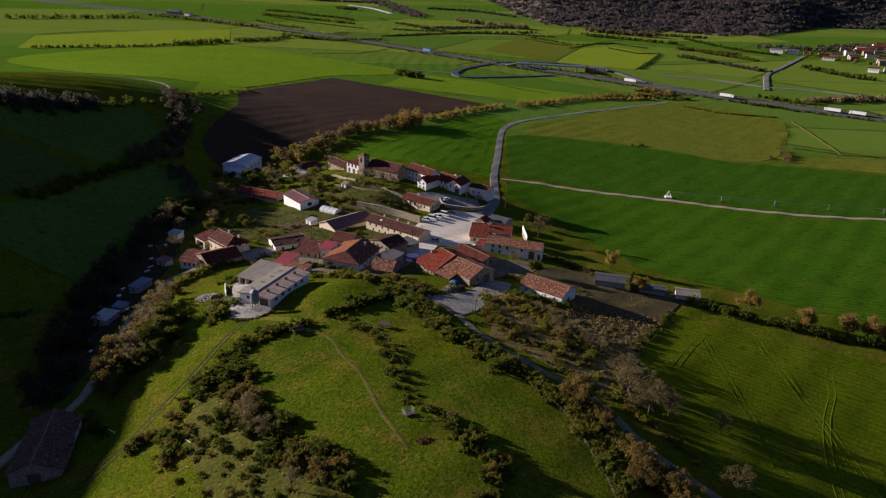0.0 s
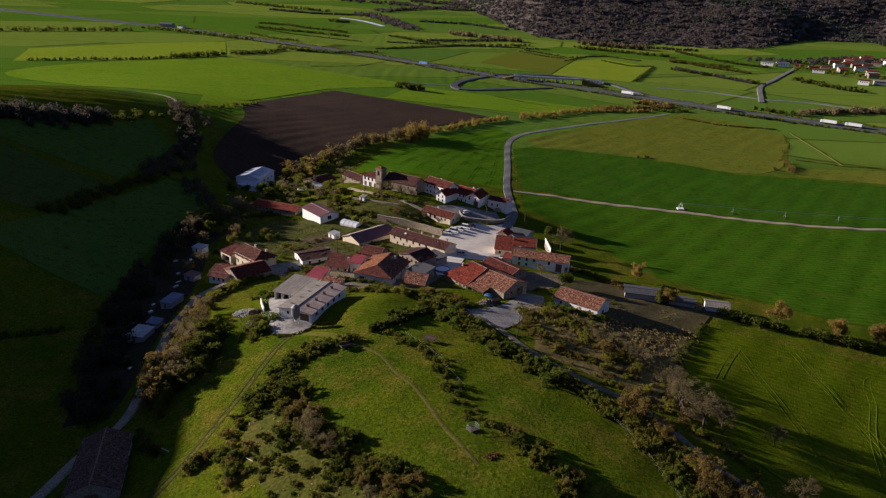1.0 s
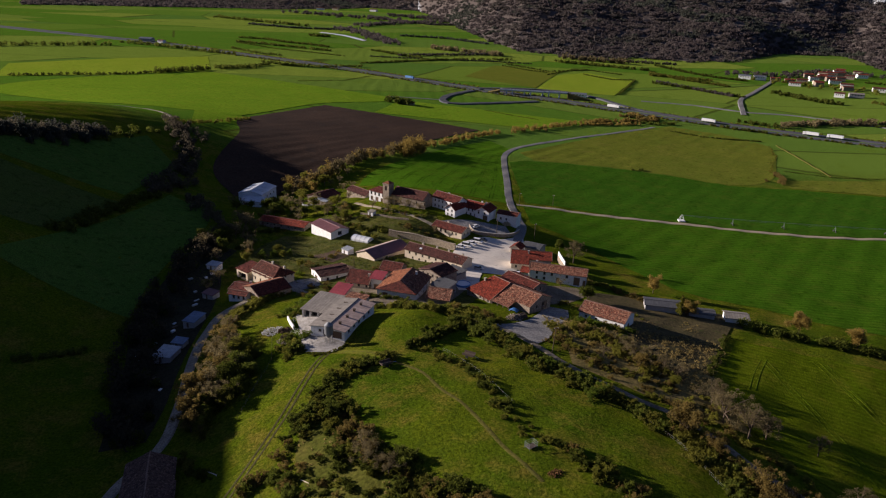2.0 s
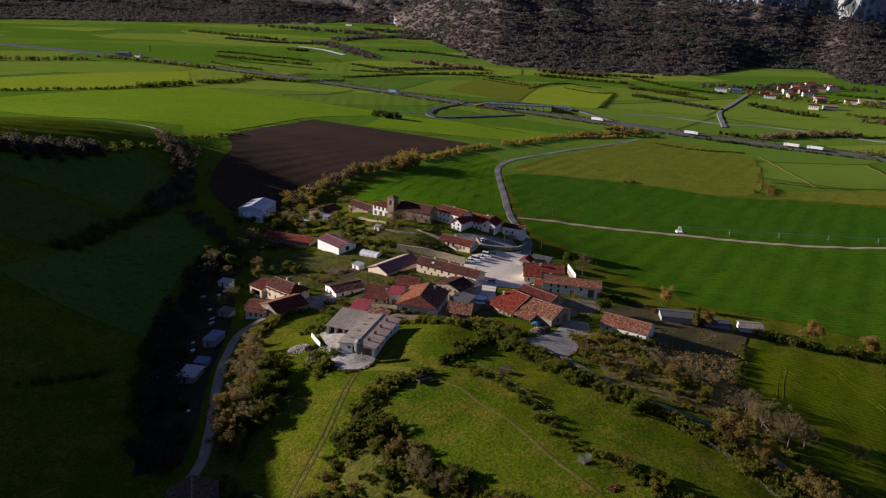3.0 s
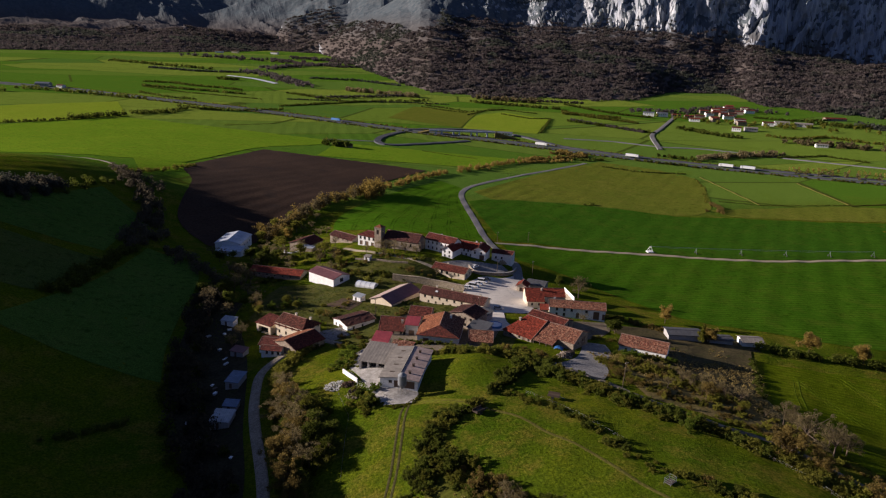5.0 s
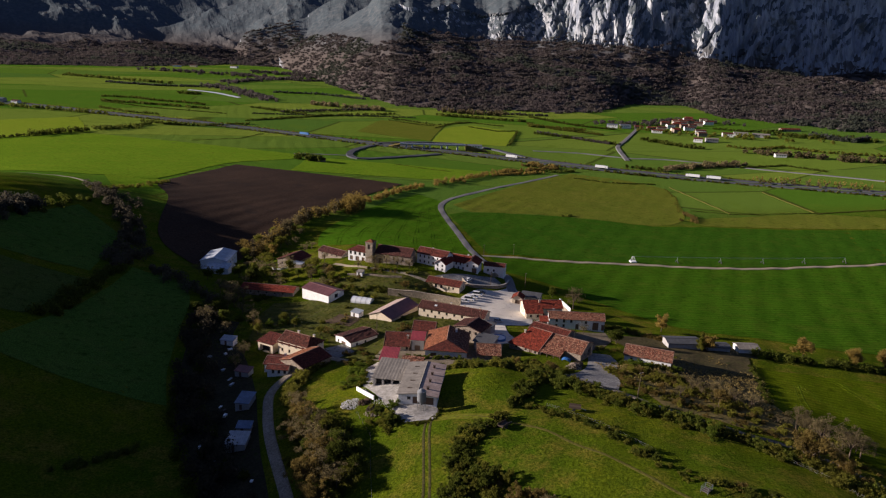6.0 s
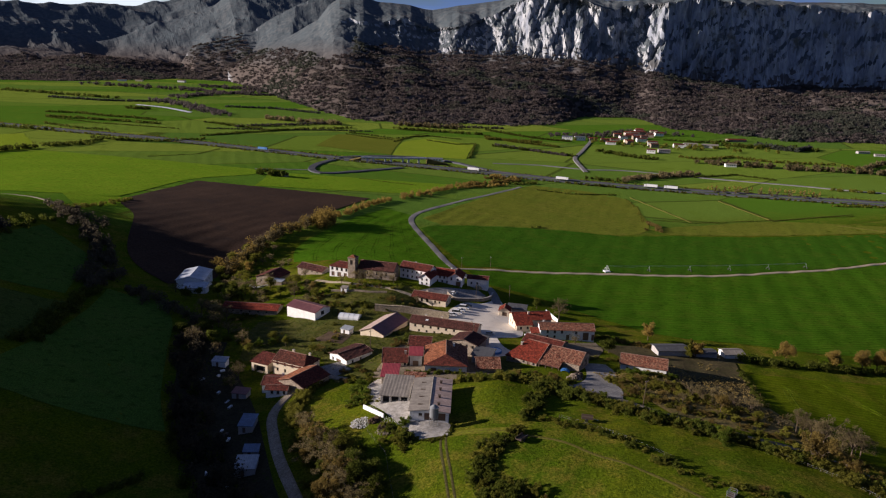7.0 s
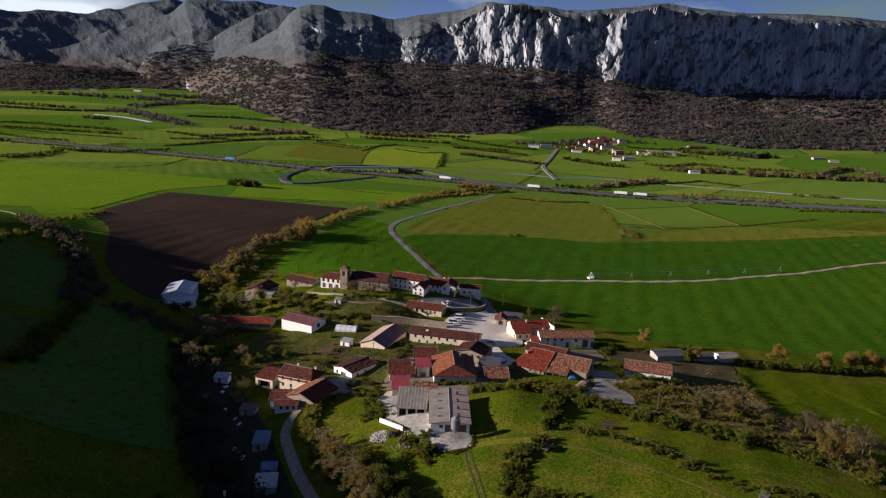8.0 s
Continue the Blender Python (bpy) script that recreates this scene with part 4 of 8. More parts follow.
def facade(bm, at, width, high, holes, depth=0.2, low=-2.0, gable=0.0):
    """One wall face with openings that go in by depth. at(s, z, d): the place s along the wall, z up, d inwards. holes: (s0, s1, z0, z1)."""
    ss = sorted({0.0, width, *[h[0] for h in holes], *[h[1] for h in holes]})
    zs = sorted({low, high, *[h[2] for h in holes], *[h[3] for h in holes]})
    for s0, s1 in zip(ss, ss[1:]):
        for z0, z1 in zip(zs, zs[1:]):
            mid = ((s0 + s1) / 2, (z0 + z1) / 2)
            if any(h[0] < mid[0] < h[1] and h[2] < mid[1] < h[3] for h in holes):
                continue
            bm.faces.new([bm.verts.new(at(s, z, 0)) for s, z in ((s0, z0), (s1, z0), (s1, z1), (s0, z1))])
    for s0, s1, z0, z1 in holes:
        ring = ((s0, z0), (s1, z0), (s1, z1), (s0, z1))
        for (a, b), (c, d) in zip(ring, ring[1:] + ring[:1]):
            bm.faces.new([bm.verts.new(at(*q)) for q in ((a, b, 0), (c, d, 0), (c, d, depth), (a, b, depth))])
        bm.faces.new([bm.verts.new(at(s, z, depth)) for s, z in ring])
    if gable:
        bm.faces.new([bm.verts.new(at(s, z, 0)) for s, z in ((0, high), (width, high), (width / 2, high + gable))])


def opening(kind, parent, at, s0, s1, z0, z1, frame_mat, pane_mat, depth=0.2):
    """A window or door in its opening: a frame with bars, and the pane or leaf behind it."""
    def slab(bm, a, b, c, d, d0, d1):
        v = [bm.verts.new(at(s, z, q)) for q in (d0, d1) for s, z in ((a, c), (b, c), (b, d), (a, d))]
        for f in ((0, 1, 2, 3), (7, 6, 5, 4), (0, 4, 5, 1), (1, 5, 6, 2), (2, 6, 7, 3), (3, 7, 4, 0)):
            bm.faces.new([v[k] for k in f])
    bm = bmesh.new()
    slab(bm, s0 + 0.02, s1 - 0.02, z0 + 0.02, z1 - 0.02, depth - 0.05, depth - 0.02)
    leaf = part(kind, bm, pane_mat, parent)
    bm = bmesh.new()
    t = 0.09
    for a, b, c, d in ((s0, s1, z0, z0 + t), (s0, s1, z1 - t, z1), (s0, s0 + t, z0 + t, z1 - t), (s1 - t, s1, z0 + t, z1 - t)):
        slab(bm, a, b, c, d, depth - 0.12, depth - 0.055)
    if kind == "window":
        mid = (s0 + s1) / 2
        slab(bm, mid - 0.035, mid + 0.035, z0 + t, z1 - t, depth - 0.11, depth - 0.055)
    part("frame", bm, frame_mat, leaf)
    if kind == "window":
        bm = bmesh.new()
        slab(bm, s0 - 0.1, s1 + 0.1, z0 - 0.1, z0, -0.1, 0.05)
        part("sill", bm, M_CONCRETE, leaf)
    return leaf


roof_rng = random.Random(31)


def house(name, label, x, y, turn, L, W, eave, rise, wall, roof, ridge="u", windows=(), doors=(), chimneys=(), over=0.45, category="house",
          hip=0.0, flat=False, base=None, open_front=None, fall=None, group="village houses", trim=M_FRAME, roof2=None, roof3=None, pitch=0.66):
    """A building with its near-left corner at (x, y); L runs along u (turn), W behind it along v. windows, doors: (face, s, z, width, height), faces s e n w.
    chimneys: (u, v). flat: one plane falling towards the front. open_front: bays of a barn."""
    rise = rise if flat else rise * pitch
    c, s = math.cos(radians(turn)), math.sin(radians(turn))
    z0 = zat(x + c * L / 2 - s * W / 2, y + s * L / 2 + c * W / 2) if base is None else base
    top = root(name, x, y, z0, turn, label, category, group)
    at = {"s": lambda q, z, d: (q, d, z), "e": lambda q, z, d: (L - d, q, z), "n": lambda q, z, d: (L - q, W - d, z), "w": lambda q, z, d: (d, W - q, z)}
    width = {"s": L, "n": L, "e": W, "w": W}
    holes = {k: [] for k in "senw"}
    for face, q, z, a, b in windows:
        holes[face].append((q - a / 2, q + a / 2, z, z + b, "window"))
    for face, q, z, a, b in doors:
        holes[face].append((q - a / 2, q + a / 2, z, z + b, "door"))
    for k, (q, a, b) in enumerate(open_front or ()):
        holes["s"].append((q, q + a, 0.0, b, "bay"))
    h0, h1 = hip if isinstance(hip, tuple) else (hip, hip)
    ends = "we" if ridge == "u" else "sn"
    bm = bmesh.new()
    for face in "senw":
        g = rise if not flat and face in ends and (h0, h1)[ends.index(face)] == 0 else 0
        hi = eave + (rise if flat and face == "n" else 0)
        deep = 0.25
        some = [h[:4] for h in holes[face]]
        if open_front and face == "s":
            deep = 1.6
        facade(bm, at[face], width[face], hi, some, deep, -2.0, g)
    if flat:
        for xx in (0, L):
            bm.faces.new([bm.verts.new(p) for p in ((xx, 0, eave), (xx, W, eave), (xx, W, eave + rise))])
    part("wall", bm, wall, top)
    for face in "senw":
        for s0, s1, a, b, kind in holes[face]:
            if kind == "window":
                opening("window", top, at[face], s0, s1, a, b, trim, M_GLASS, 0.25)
            elif kind == "door":
                opening("door", top, at[face], s0, s1, a, b, M_FRAME, M_DOOR, 0.25)
            else:
                bm = bmesh.new()
                # added near-black panel: the dark of the bay painted at its back
                add_box(bm, s0 + 0.02, s1 - 0.02, 1.4, 1.58, a + 0.02, b - 0.02)
                part("bay_shade", bm, M_SHADE, top)
    # roof slabs, with UV in metres
    t, o = 0.16, over
    tiled = roof.name.startswith("tiles")

    def slab(corners, name="roof", roof=roof, verges=(False, False)):
        """A roof plane: corners eave-left, eave-right, ridge-right, ridge-left (or a triangle)."""
        bm = bmesh.new()
        uvl = bm.loops.layers.uv.new("UVMap")
        p = [Vector(q) for q in corners]
        n = (p[1] - p[0]).cross(p[-1] - p[0]).normalized()
        up = [bm.verts.new(q + n * t) for q in p]
        dn = [bm.verts.new(q) for q in p]
        faces = [bm.faces.new(dn[::-1])]
        if len(p) == 4:
            # old roofs sag and heave a little between their edges
            gu, gv = 9, 6
            sag = 1.0 if roof.name.startswith("tiles") else 0.12
            grid = []
            for i in range(gu + 1):
                row = []
                for j in range(gv + 1):
                    a, b = i / gu, j / gv
                    q = (p[0] * (1 - a) + p[1] * a) * (1 - b) + (p[3] * (1 - a) + p[2] * a) * b
                    inner = 0 if i in (0, gu) or j in (0, gv) else 1
                    row.append(bm.verts.new(q + n * (t + inner * sag * roof_rng.uniform(-0.09, 0.05))))
                grid.append(row)
            for i in range(gu):
                for j in range(gv):
                    faces.append(bm.faces.new((grid[i][j], grid[i + 1][j], grid[i + 1][j + 1], grid[i][j + 1])))
        else:
            faces.append(bm.faces.new(up))
        for k in range(len(p)):
            m = (k + 1) % len(p)
            faces.append(bm.faces.new((dn[k], dn[m], up[m], up[k])))
        ex = (p[1] - p[0]).normalized()
        ey = n.cross(ex)
        for f in faces:
            for l in f.loops:
                d = l.vert.co - p[0]
                l[uvl].uv = (d.dot(ex), d.dot(ey))
        made = part(name, bm, roof, top)
        if tiled and any(verges) and group == "village houses":
            for a, b, way in [q for q, shown in zip(((p[0], p[3], ex), (p[1], p[2], -ex)), verges) if shown]:
                bm = bmesh.new()
                q = [a + n * (t - 0.05), a + way * 0.14 + n * (t - 0.05), b + way * 0.14 + n * (t - 0.05), b + n * (t - 0.05)]
                low, high = [bm.verts.new(v) for v in q], [bm.verts.new(v + n * 0.11) for v in q]
                for f in ((3, 2, 1, 0), (4, 5, 6, 7), (0, 1, 5, 4), (1, 2, 6, 5), (2, 3, 7, 6), (3, 0, 4, 7)):
                    bm.faces.new([(low + high)[k] for k in f])
                bmesh.ops.recalc_face_normals(bm, faces=bm.faces[:])
                part("verge", bm, M_MORTAR, made)
        return made

    if flat:
        k = rise / W
        slab(((-o, -o, eave - o * k), (L + o, -o, eave - o * k), (L + o, W + o, eave + rise + o * k), (-o, W + o, eave + rise + o * k)))
    elif ridge == "u":
        k, m = rise / (W / 2), W / 2
        left, right = h0 == 0, h1 == 0
        slab(((-o, -o, eave - o * k), (L + o, -o, eave - o * k), (L + o - h1, m, eave + rise), (-o + h0, m, eave + rise)), verges=(left, right))
        slab(((L + o, W + o, eave - o * k), (-o, W + o, eave - o * k), (-o + h0, m, eave + rise), (L + o - h1, m, eave + rise)), roof=roof2 or roof, verges=(right, left))
        if h0:
            slab(((-o, W + o, eave - o * k), (-o, -o, eave - o * k), (-o + h0, m, eave + rise)), roof=roof3 or roof)
        if h1:
            slab(((L + o, -o, eave - o * k), (L + o, W + o, eave - o * k), (L + o - h1, m, eave + rise)))
        bm = tube(bmesh.new(), (-o + h0, m, eave + rise + t), (L + o - h1, m, eave + rise + t), 0.16, 0.16, 6)
        part("ridge_cap", bm, M_MORTAR if tiled else roof, top)
    else:
        k, m = rise / (L / 2), L / 2
        near, rear = h0 == 0, h1 == 0
        slab(((-o, W + o, eave - o * k), (-o, -o, eave - o * k), (m, -o + h0, eave + rise), (m, W + o - h1, eave + rise)), verges=(rear, near))
        slab(((L + o, -o, eave - o * k), (L + o, W + o, eave - o * k), (m, W + o - h1, eave + rise), (m, -o + h0, eave + rise)), roof=roof2 or roof, verges=(near, rear))
        if h0:
            slab(((-o, -o, eave - o * k), (L + o, -o, eave - o * k), (m, -o + h0, eave + rise)), roof=roof3 or roof)
        if h1:
            slab(((L + o, W + o, eave - o * k), (-o, W + o, eave - o * k), (m, W + o - h1, eave + rise)))
        bm = tube(bmesh.new(), (m, -o + h0, eave + rise + t), (m, W + o - h1, eave + rise + t), 0.16, 0.16, 6)
        part("ridge_cap", bm, M_MORTAR if tiled else roof, top)
    for a, b in chimneys:
        q = (a / L if ridge == "v" else b / W)
        zr = eave + rise * (1 - abs(2 * q - 1)) if not flat else eave + rise * b / W
        ch = part("chimney", box((a - 0.35, a + 0.35, b - 0.3, b + 0.3, zr - 0.4, zr + 1.1)), wall, top)
        part("cap", box((a - 0.45, a + 0.45, b - 0.4, b + 0.4, zr + 1.1, zr + 1.22)), M_CONCRETE, ch)
    return top


def rows_of(face, first, gap, n, z, w=0.9, h=1.2):
    return [(face, first + gap * k, z, w, h) for k in range(n)]

# ---- the village ----
house("barn", "tall white panelled barn with grey metal roof", -124, 391.5, -14, 14, 20, 6.5, 2.6, M_BARNWHITE, M_SHEET_BARN, "v", doors=(("s", 7, 0, 4, 4),),
      windows=rows_of("e", 3, 4.5, 4, 3.6, 1.4, 1.0), category="barn", group="barns")
house("barn_annex", "white lean-to annex with pale metal roof below a barn", -121, 381.5, -14, 11.5, 7.5, 3.4, 0.7, M_BARNWHITE, M_SHEET_BARN, flat=True, doors=(("s", 3, 0, 2.4, 2.5),), category="barn", group="barns")
house("stable", "long low stone stable with red tile roof", -103, 341, -24, 26, 9, 2.6, 2.2, M_STONE, M_TILE_RED, "u", windows=rows_of("s", 5, 4, 5, 1.1, 0.9, 0.8), doors=(("s", 2.2, 0, 1.2, 2.1),), category="stable", group="barns")
house("white_shed", "white rendered shed with plum metal roof", -75, 327, -51, 17, 10, 3.6, 2.0, M_WHITEWALL, M_SHEET_PLUM, "u", windows=rows_of("e", 5, 3, 1, 1.4, 2.2, 1.8), category="shed", group="barns")
house("cream_barn", "large cream barn with plum metal roof", -50.4, 284.5, -44.5, 11, 21, 2.8, 3.3, M_CREAM, M_SHEET_PINK, "v", base=-0.8, roof2=M_SHEET_PLUM, category="barn", group="barns")
house("long_house", "long cream farmhouse with many small windows and brown tiles", -29.8, 282.2, -37, 29, 8, 4.3, 2.8, M_CREAM, M_TILE_DARK, "u", base=0.4,
      windows=rows_of("s", 2.5, 3.4, 6, 2.7, 0.9, 1.0) + rows_of("s", 4.2, 3.4, 5, 0.7, 0.9, 1.0), chimneys=((5, 6.5), (12, 7), (18, 7), (25, 7)))
house("church", "rubble stone church nave with old tile roof", -36.1, 352.3, -34, 18.8, 9.6, 5.2, 4.8, M_STONE, M_TILE_DARK, "u", base=3.7, windows=rows_of("s", 5, 5, 4, 2.4, 0.8, 1.7), doors=(("s", 2.6, 0, 1.6, 2.6),), category="church", group="church")
house("white_balcony_house", "white house with timber balcony and hipped tile roof", -48.5, 364, -41, 11, 9, 5.2, 2.6, M_WHITEWALL, M_TILE_BROWN, "u", hip=3.5,
      windows=rows_of("s", 1.6, 2.75, 4, 3.2, 1.3, 1.5) + [("e", 2.5, 3.2, 1.0, 1.3), ("e", 6.0, 3.2, 1.0, 1.3)], doors=(("s", 2.0, 0, 1.8, 2.3), ("s", 5.6, 0, 2.2, 2.4), ("s", 9.2, 0, 1.8, 2.3)))
house("low_dark_house", "low stone house with dark brown tiles", -62, 385, -50, 17, 8, 2.8, 2.6, M_STONE, M_TILE_DARK, "u", windows=rows_of("s", 3, 3.5, 4, 1.5))
house("old_gable_house", "old stone house with brown tile gable", -84, 384, -39, 12, 14, 4.0, 3.0, M_STONE, M_TILE_BROWN, "v", windows=rows_of("s", 3, 3, 3, 1.5), doors=(("e", 4, 0, 1.2, 2.1),))
house("white_row_west", "white row house with brown windows and red-brown tiles", -15.3, 348, -46, 17, 7.5, 5.7, 3.5, M_WHITEWALL, M_TILE_BROWN, "u", base=3.8,
      windows=rows_of("s", 2, 2.6, 6, 3.7) + rows_of("s", 2, 2.6, 5, 1.0), doors=(("s", 15.2, 0, 1.2, 2.2),), chimneys=((6, 6),))
house("white_gable_house", "white house with red tile gable standing forward", -9.4, 334, -40, 5.8, 10.6, 4.2, 3.4, M_WHITEWALL, M_TILE_RED, "v", base=3.4, windows=rows_of("s", 1.6, 2.5, 2, 0.9, 0.9, 1.1) + rows_of("s", 1.6, 2.5, 2, 2.9, 0.9, 1.1))
house("white_row_mid", "white row house with small windows and red tiles", -0.4, 339.3, -40, 10.3, 9.5, 4.4, 3.7, M_WHITEWALL, M_TILE_RED, "u", base=2.7, windows=rows_of("s", 1.6, 2.3, 4, 2.9) + rows_of("s", 2.6, 2.6, 3, 0.8), chimneys=((8, 6),))
house("white_row_east", "white house with a dark doorway and red tiles", 5.6, 333.4, -29, 7.3, 10, 4.4, 3.2, M_WHITEWALL, M_TILE_RED, "v", base=2.4, windows=rows_of("s", 1.8, 3.3, 2, 2.95), doors=(("s", 5.4, 0, 2.4, 2.6),), chimneys=((3, 7),))
house("white_annex", "low white annex with dark tiles", 16.8, 334.8, -29, 10.5, 6.6, 4.5, 1.4, M_WHITEWALL, M_TILE_BROWN, "u", base=0.6, windows=rows_of("s", 2.2, 3, 2, 1.6))
house("stone_house", "pale rendered village house with red-brown tiles", -16.2, 323.5, -39.5, 17.4, 7.5, 3, 2.7, M_CREAM, M_TILE_BROWN, "u", base=-1.2, windows=rows_of("s", 2.4, 2.8, 3, 1.0, 1.2, 1.6) + rows_of("s", 12, 2.2, 2, 1.2, 0.9, 1.1) + rows_of("e", 2.5, 3, 2, 1.2), chimneys=((6, 5),))
house("shelter", "small shelter hut with bright red tiles", 18.4, 297.5, -30, 4.8, 5.5, 3, 2.2, M_CREAM, M_TILE_RED, "v", doors=(("s", 2.5, 0, 2.2, 2.2),), category="shelter")
house("grey_store", "dark store with grey sheet roof behind the shelter", 24.5, 301.5, -34, 8.5, 7.5, 3.0, 1.6, M_GREYWALL, M_SHEET_DARK, "u", category="shed", group="barns")
house("red_roof_house", "cream house with bright red tile roof by the square", 15.5, 275.3, -10.3, 16.6, 8.8, 5.1, 3.2, M_CREAM, M_TILE_RED, "u", windows=rows_of("w", 3, 3, 2, 2.4) + rows_of("s", 8.5, 2.8, 3, 1.4), chimneys=((7, 3),))
house("front_wing", "cream wing with red tiles that run on from the main roof", 14.8, 271.4, -10.3, 7, 3.85, 3.2, 1.9, M_CREAM, M_TILE_RED, flat=True, windows=rows_of("s", 2, 3, 2, 1.2), doors=(("w", 2, 0, 1.2, 2.2),))
house("red_lean_to", "low red-tiled lean-to at the end of a long white house", 17.4, 262.2, -19, 2.9, 4, 2.2, 0.7, M_WHITEWALL, M_TILE_RED, flat=True, category="shed")
house("long_white_house", "long white house with brown tiles and green shutters", 20.6, 260.6, -19, 22.5, 7, 4.4, 2.7, M_WHITEWALL, M_TILE_OLD, "u", base=0.3,
      windows=rows_of("s", 3, 3, 3, 2.8) + rows_of("s", 3, 3, 2, 0.7) + rows_of("s", 15, 3, 1, 2.6, 1.0, 1.2), doors=(("s", 19, 0, 2.4, 3.4), ("s", 22, 0, 1.2, 2.6), ("s", 11.5, 0, 1.3, 2.3)), chimneys=((2, 5),))
# west hip in paler tiles: the sun on it is put into the colour
house("red_barn_house", "broad farmhouse with red tile roof", -7.4, 233.7, -53, 12.1, 18.7, 2.7, 6.2, M_STONE, M_TILE_RED, "u", base=4.8, hip=(4.5, 0), roof3=M_TILE_SUNLIT, windows=rows_of("s", 3, 4, 3, 1.4), doors=(("s", 9, 0, 1.3, 2.2),), chimneys=((3, 6),))
house("old_barn_house", "old barn with mottled lichen-covered tiles", 2.8, 226.2, -47.4, 14.2, 12.1, 3.5, 3.6, M_STONE, M_TILE_OLD, "u", base=5.4, windows=rows_of("e", 4, 4, 2, 1.4), doors=(("e", 8.5, 0, 3, 3), ("s", 4, 0, 2.6, 2.6)), category="barn")
house("plum_roof_house", "stone house with plum-red tiles behind a barn", 7.5, 250.6, -51, 15.5, 8.9, 2.7, 2.2, M_STONE, M_TILE_BROWN, "u", base=2.4, windows=rows_of("e", 2.5, 3, 2, 1.2))
house("end_house", "whitewashed farmhouse with weathered red tiles at the village edge", 30, 216.5, -37, 16, 10, 4.3, 3.0, M_WHITEWALL, M_TILE_OLD, "u", base=2.9, windows=rows_of("s", 2.5, 3.6, 4, 2.6, 0.8, 0.8), doors=(("e", 5, 0, 2, 2.4),))
house("long_metal_shed", "low shed with dark grey sheet roof", 60, 234, -14, 13, 7, 2.6, 0.9, M_GREYWALL, M_SHEET_DARK, "u", category="shed", group="barns")
house("small_metal_shed", "small shed with grey sheet roof", 76, 231, -14, 9, 5, 2.0, 0.6, M_GREYWALL, M_SHEET_DARK, "u", category="shed", group="barns")
house("white_gable_shed", "small shed with white gable and pale roof", 89, 228.5, -14, 8, 6, 2.4, 1.2, M_WHITEWALL, M_SHEET_GREY, "u", category="shed", group="barns")
house("farm_shed", "long livestock shed, fibre sheet roof half grey half pink", -58.2, 188.7, -22, 11, 21, 2.7, 0.65, M_WHITEWALL, M_SHEET_GREY, "v", roof2=M_SHEET_PINK, base=11.9, pitch=1.0, windows=rows_of("e", 3, 3.5, 5, 1.1, 1.4, 0.9) + [("s", 3, 1.2, 1.0, 0.9)], doors=(("s", 5.2, 0, 2.2, 2.2), ("s", 8.6, 0, 3.0, 2.3)), category="barn", group="barns")
house("tractor_shed", "open tractor shed with grey fibre sheet roof", -62.8, 203.6, -24, 8.4, 12, 2.6, 1.0, M_GREYWALL, M_SHEET_GREY, flat=True, base=10.3, open_front=((0.6, 2.0, 2.4), (3.2, 2.2, 2.4), (6.0, 2.0, 2.4)), category="shed", group="barns")
house("red_sheet_shed", "small shed with bright red metal roof", -56.6, 226, -21, 5.2, 8, 3.0, 1.0, M_CREAM, M_SHEET_RED, flat=True, category="shed", group="barns")
house("white_garage", "white garage house with brown tile roof", -67.2, 262.2, -61, 9.5, 12.8, 3.4, 1.5, M_WHITEWALL, M_TILE_DARK, "v", base=-0.5, doors=(("s", 5, 0, 2.6, 2.4),), windows=rows_of("s", 1.8, 2, 1, 1.2) + rows_of("e", 3, 4, 2, 1.3))
house("brown_hip_house", "cream house with brown tile roof and chimneys", -89, 254.8, -43, 13, 10, 4.2, 3.9, M_CREAM, M_TILE_MOTTLED, "u", hip=(0, 2.5), windows=rows_of("s", 2, 3.2, 4, 3.4) + rows_of("s", 2, 3.2, 2, 1.0) + rows_of("e", 3, 3, 3, 3.2), chimneys=((4, 7), (11, 7)))
house("lean_to", "cream lean-to with plum roof against a house", -96, 260, -43, 7, 7, 3.6, 1.0, M_CREAM, M_TILE_BROWN, flat=True, open_front=((1, 5, 2.6),), category="shed")
# sun and shade put into the tiles: orange rear slope, brown front slope
house("orange_wing", "tiled farmhouse wing whose sunlit slope is coloured orange", -81.8, 230.8, 39, 12.8, 11, 2.8, 2.8, M_STONE, M_TILE_BROWN, "u", roof2=M_TILE_ORANGE, doors=(("s", 5, 0, 2.2, 2.3), ("e", 4, 0, 2.4, 2.4)))
house("red_low_house", "low house with plum-red tiles", -94.2, 239.6, -20, 7.2, 8, 2.7, 1.7, M_WHITEWALL, M_TILE_BROWN, "u", windows=rows_of("s", 2, 2.2, 3, 1.1), chimneys=((6, 5),))
house("terrace_house", "small house with white balcony rail and brown tiles", -93.4, 235.2, -20, 7, 3, 2.8, 1.2, M_WHITEWALL, M_TILE_BROWN, "u", windows=rows_of("s", 2, 2, 3, 1.1))
house("cream_gable_house", "cream house with brown tile roof", -51.9, 242.4, -18, 8.7, 10.3, 2.8, 4.6, M_CREAM, M_TILE_BROWN, "u", base=3.3, windows=rows_of("w", 2.5, 3, 2, 1.4) + rows_of("s", 2, 3, 3, 1.4), chimneys=((8, 3),))
house("brick_house", "small house with plum tiles", -39.5, 251, -23, 8, 7.4, 4.6, 3, M_STONE, M_TILE_BROWN, "u")
house("red_metal_annex", "annex with red metal roof", -42.6, 239.8, -20, 4.3, 5, 4.4, 1.0, M_GREYWALL, M_SHEET_RED, flat=True, doors=(("s", 2.1, 0, 2, 2.2),), category="shed")
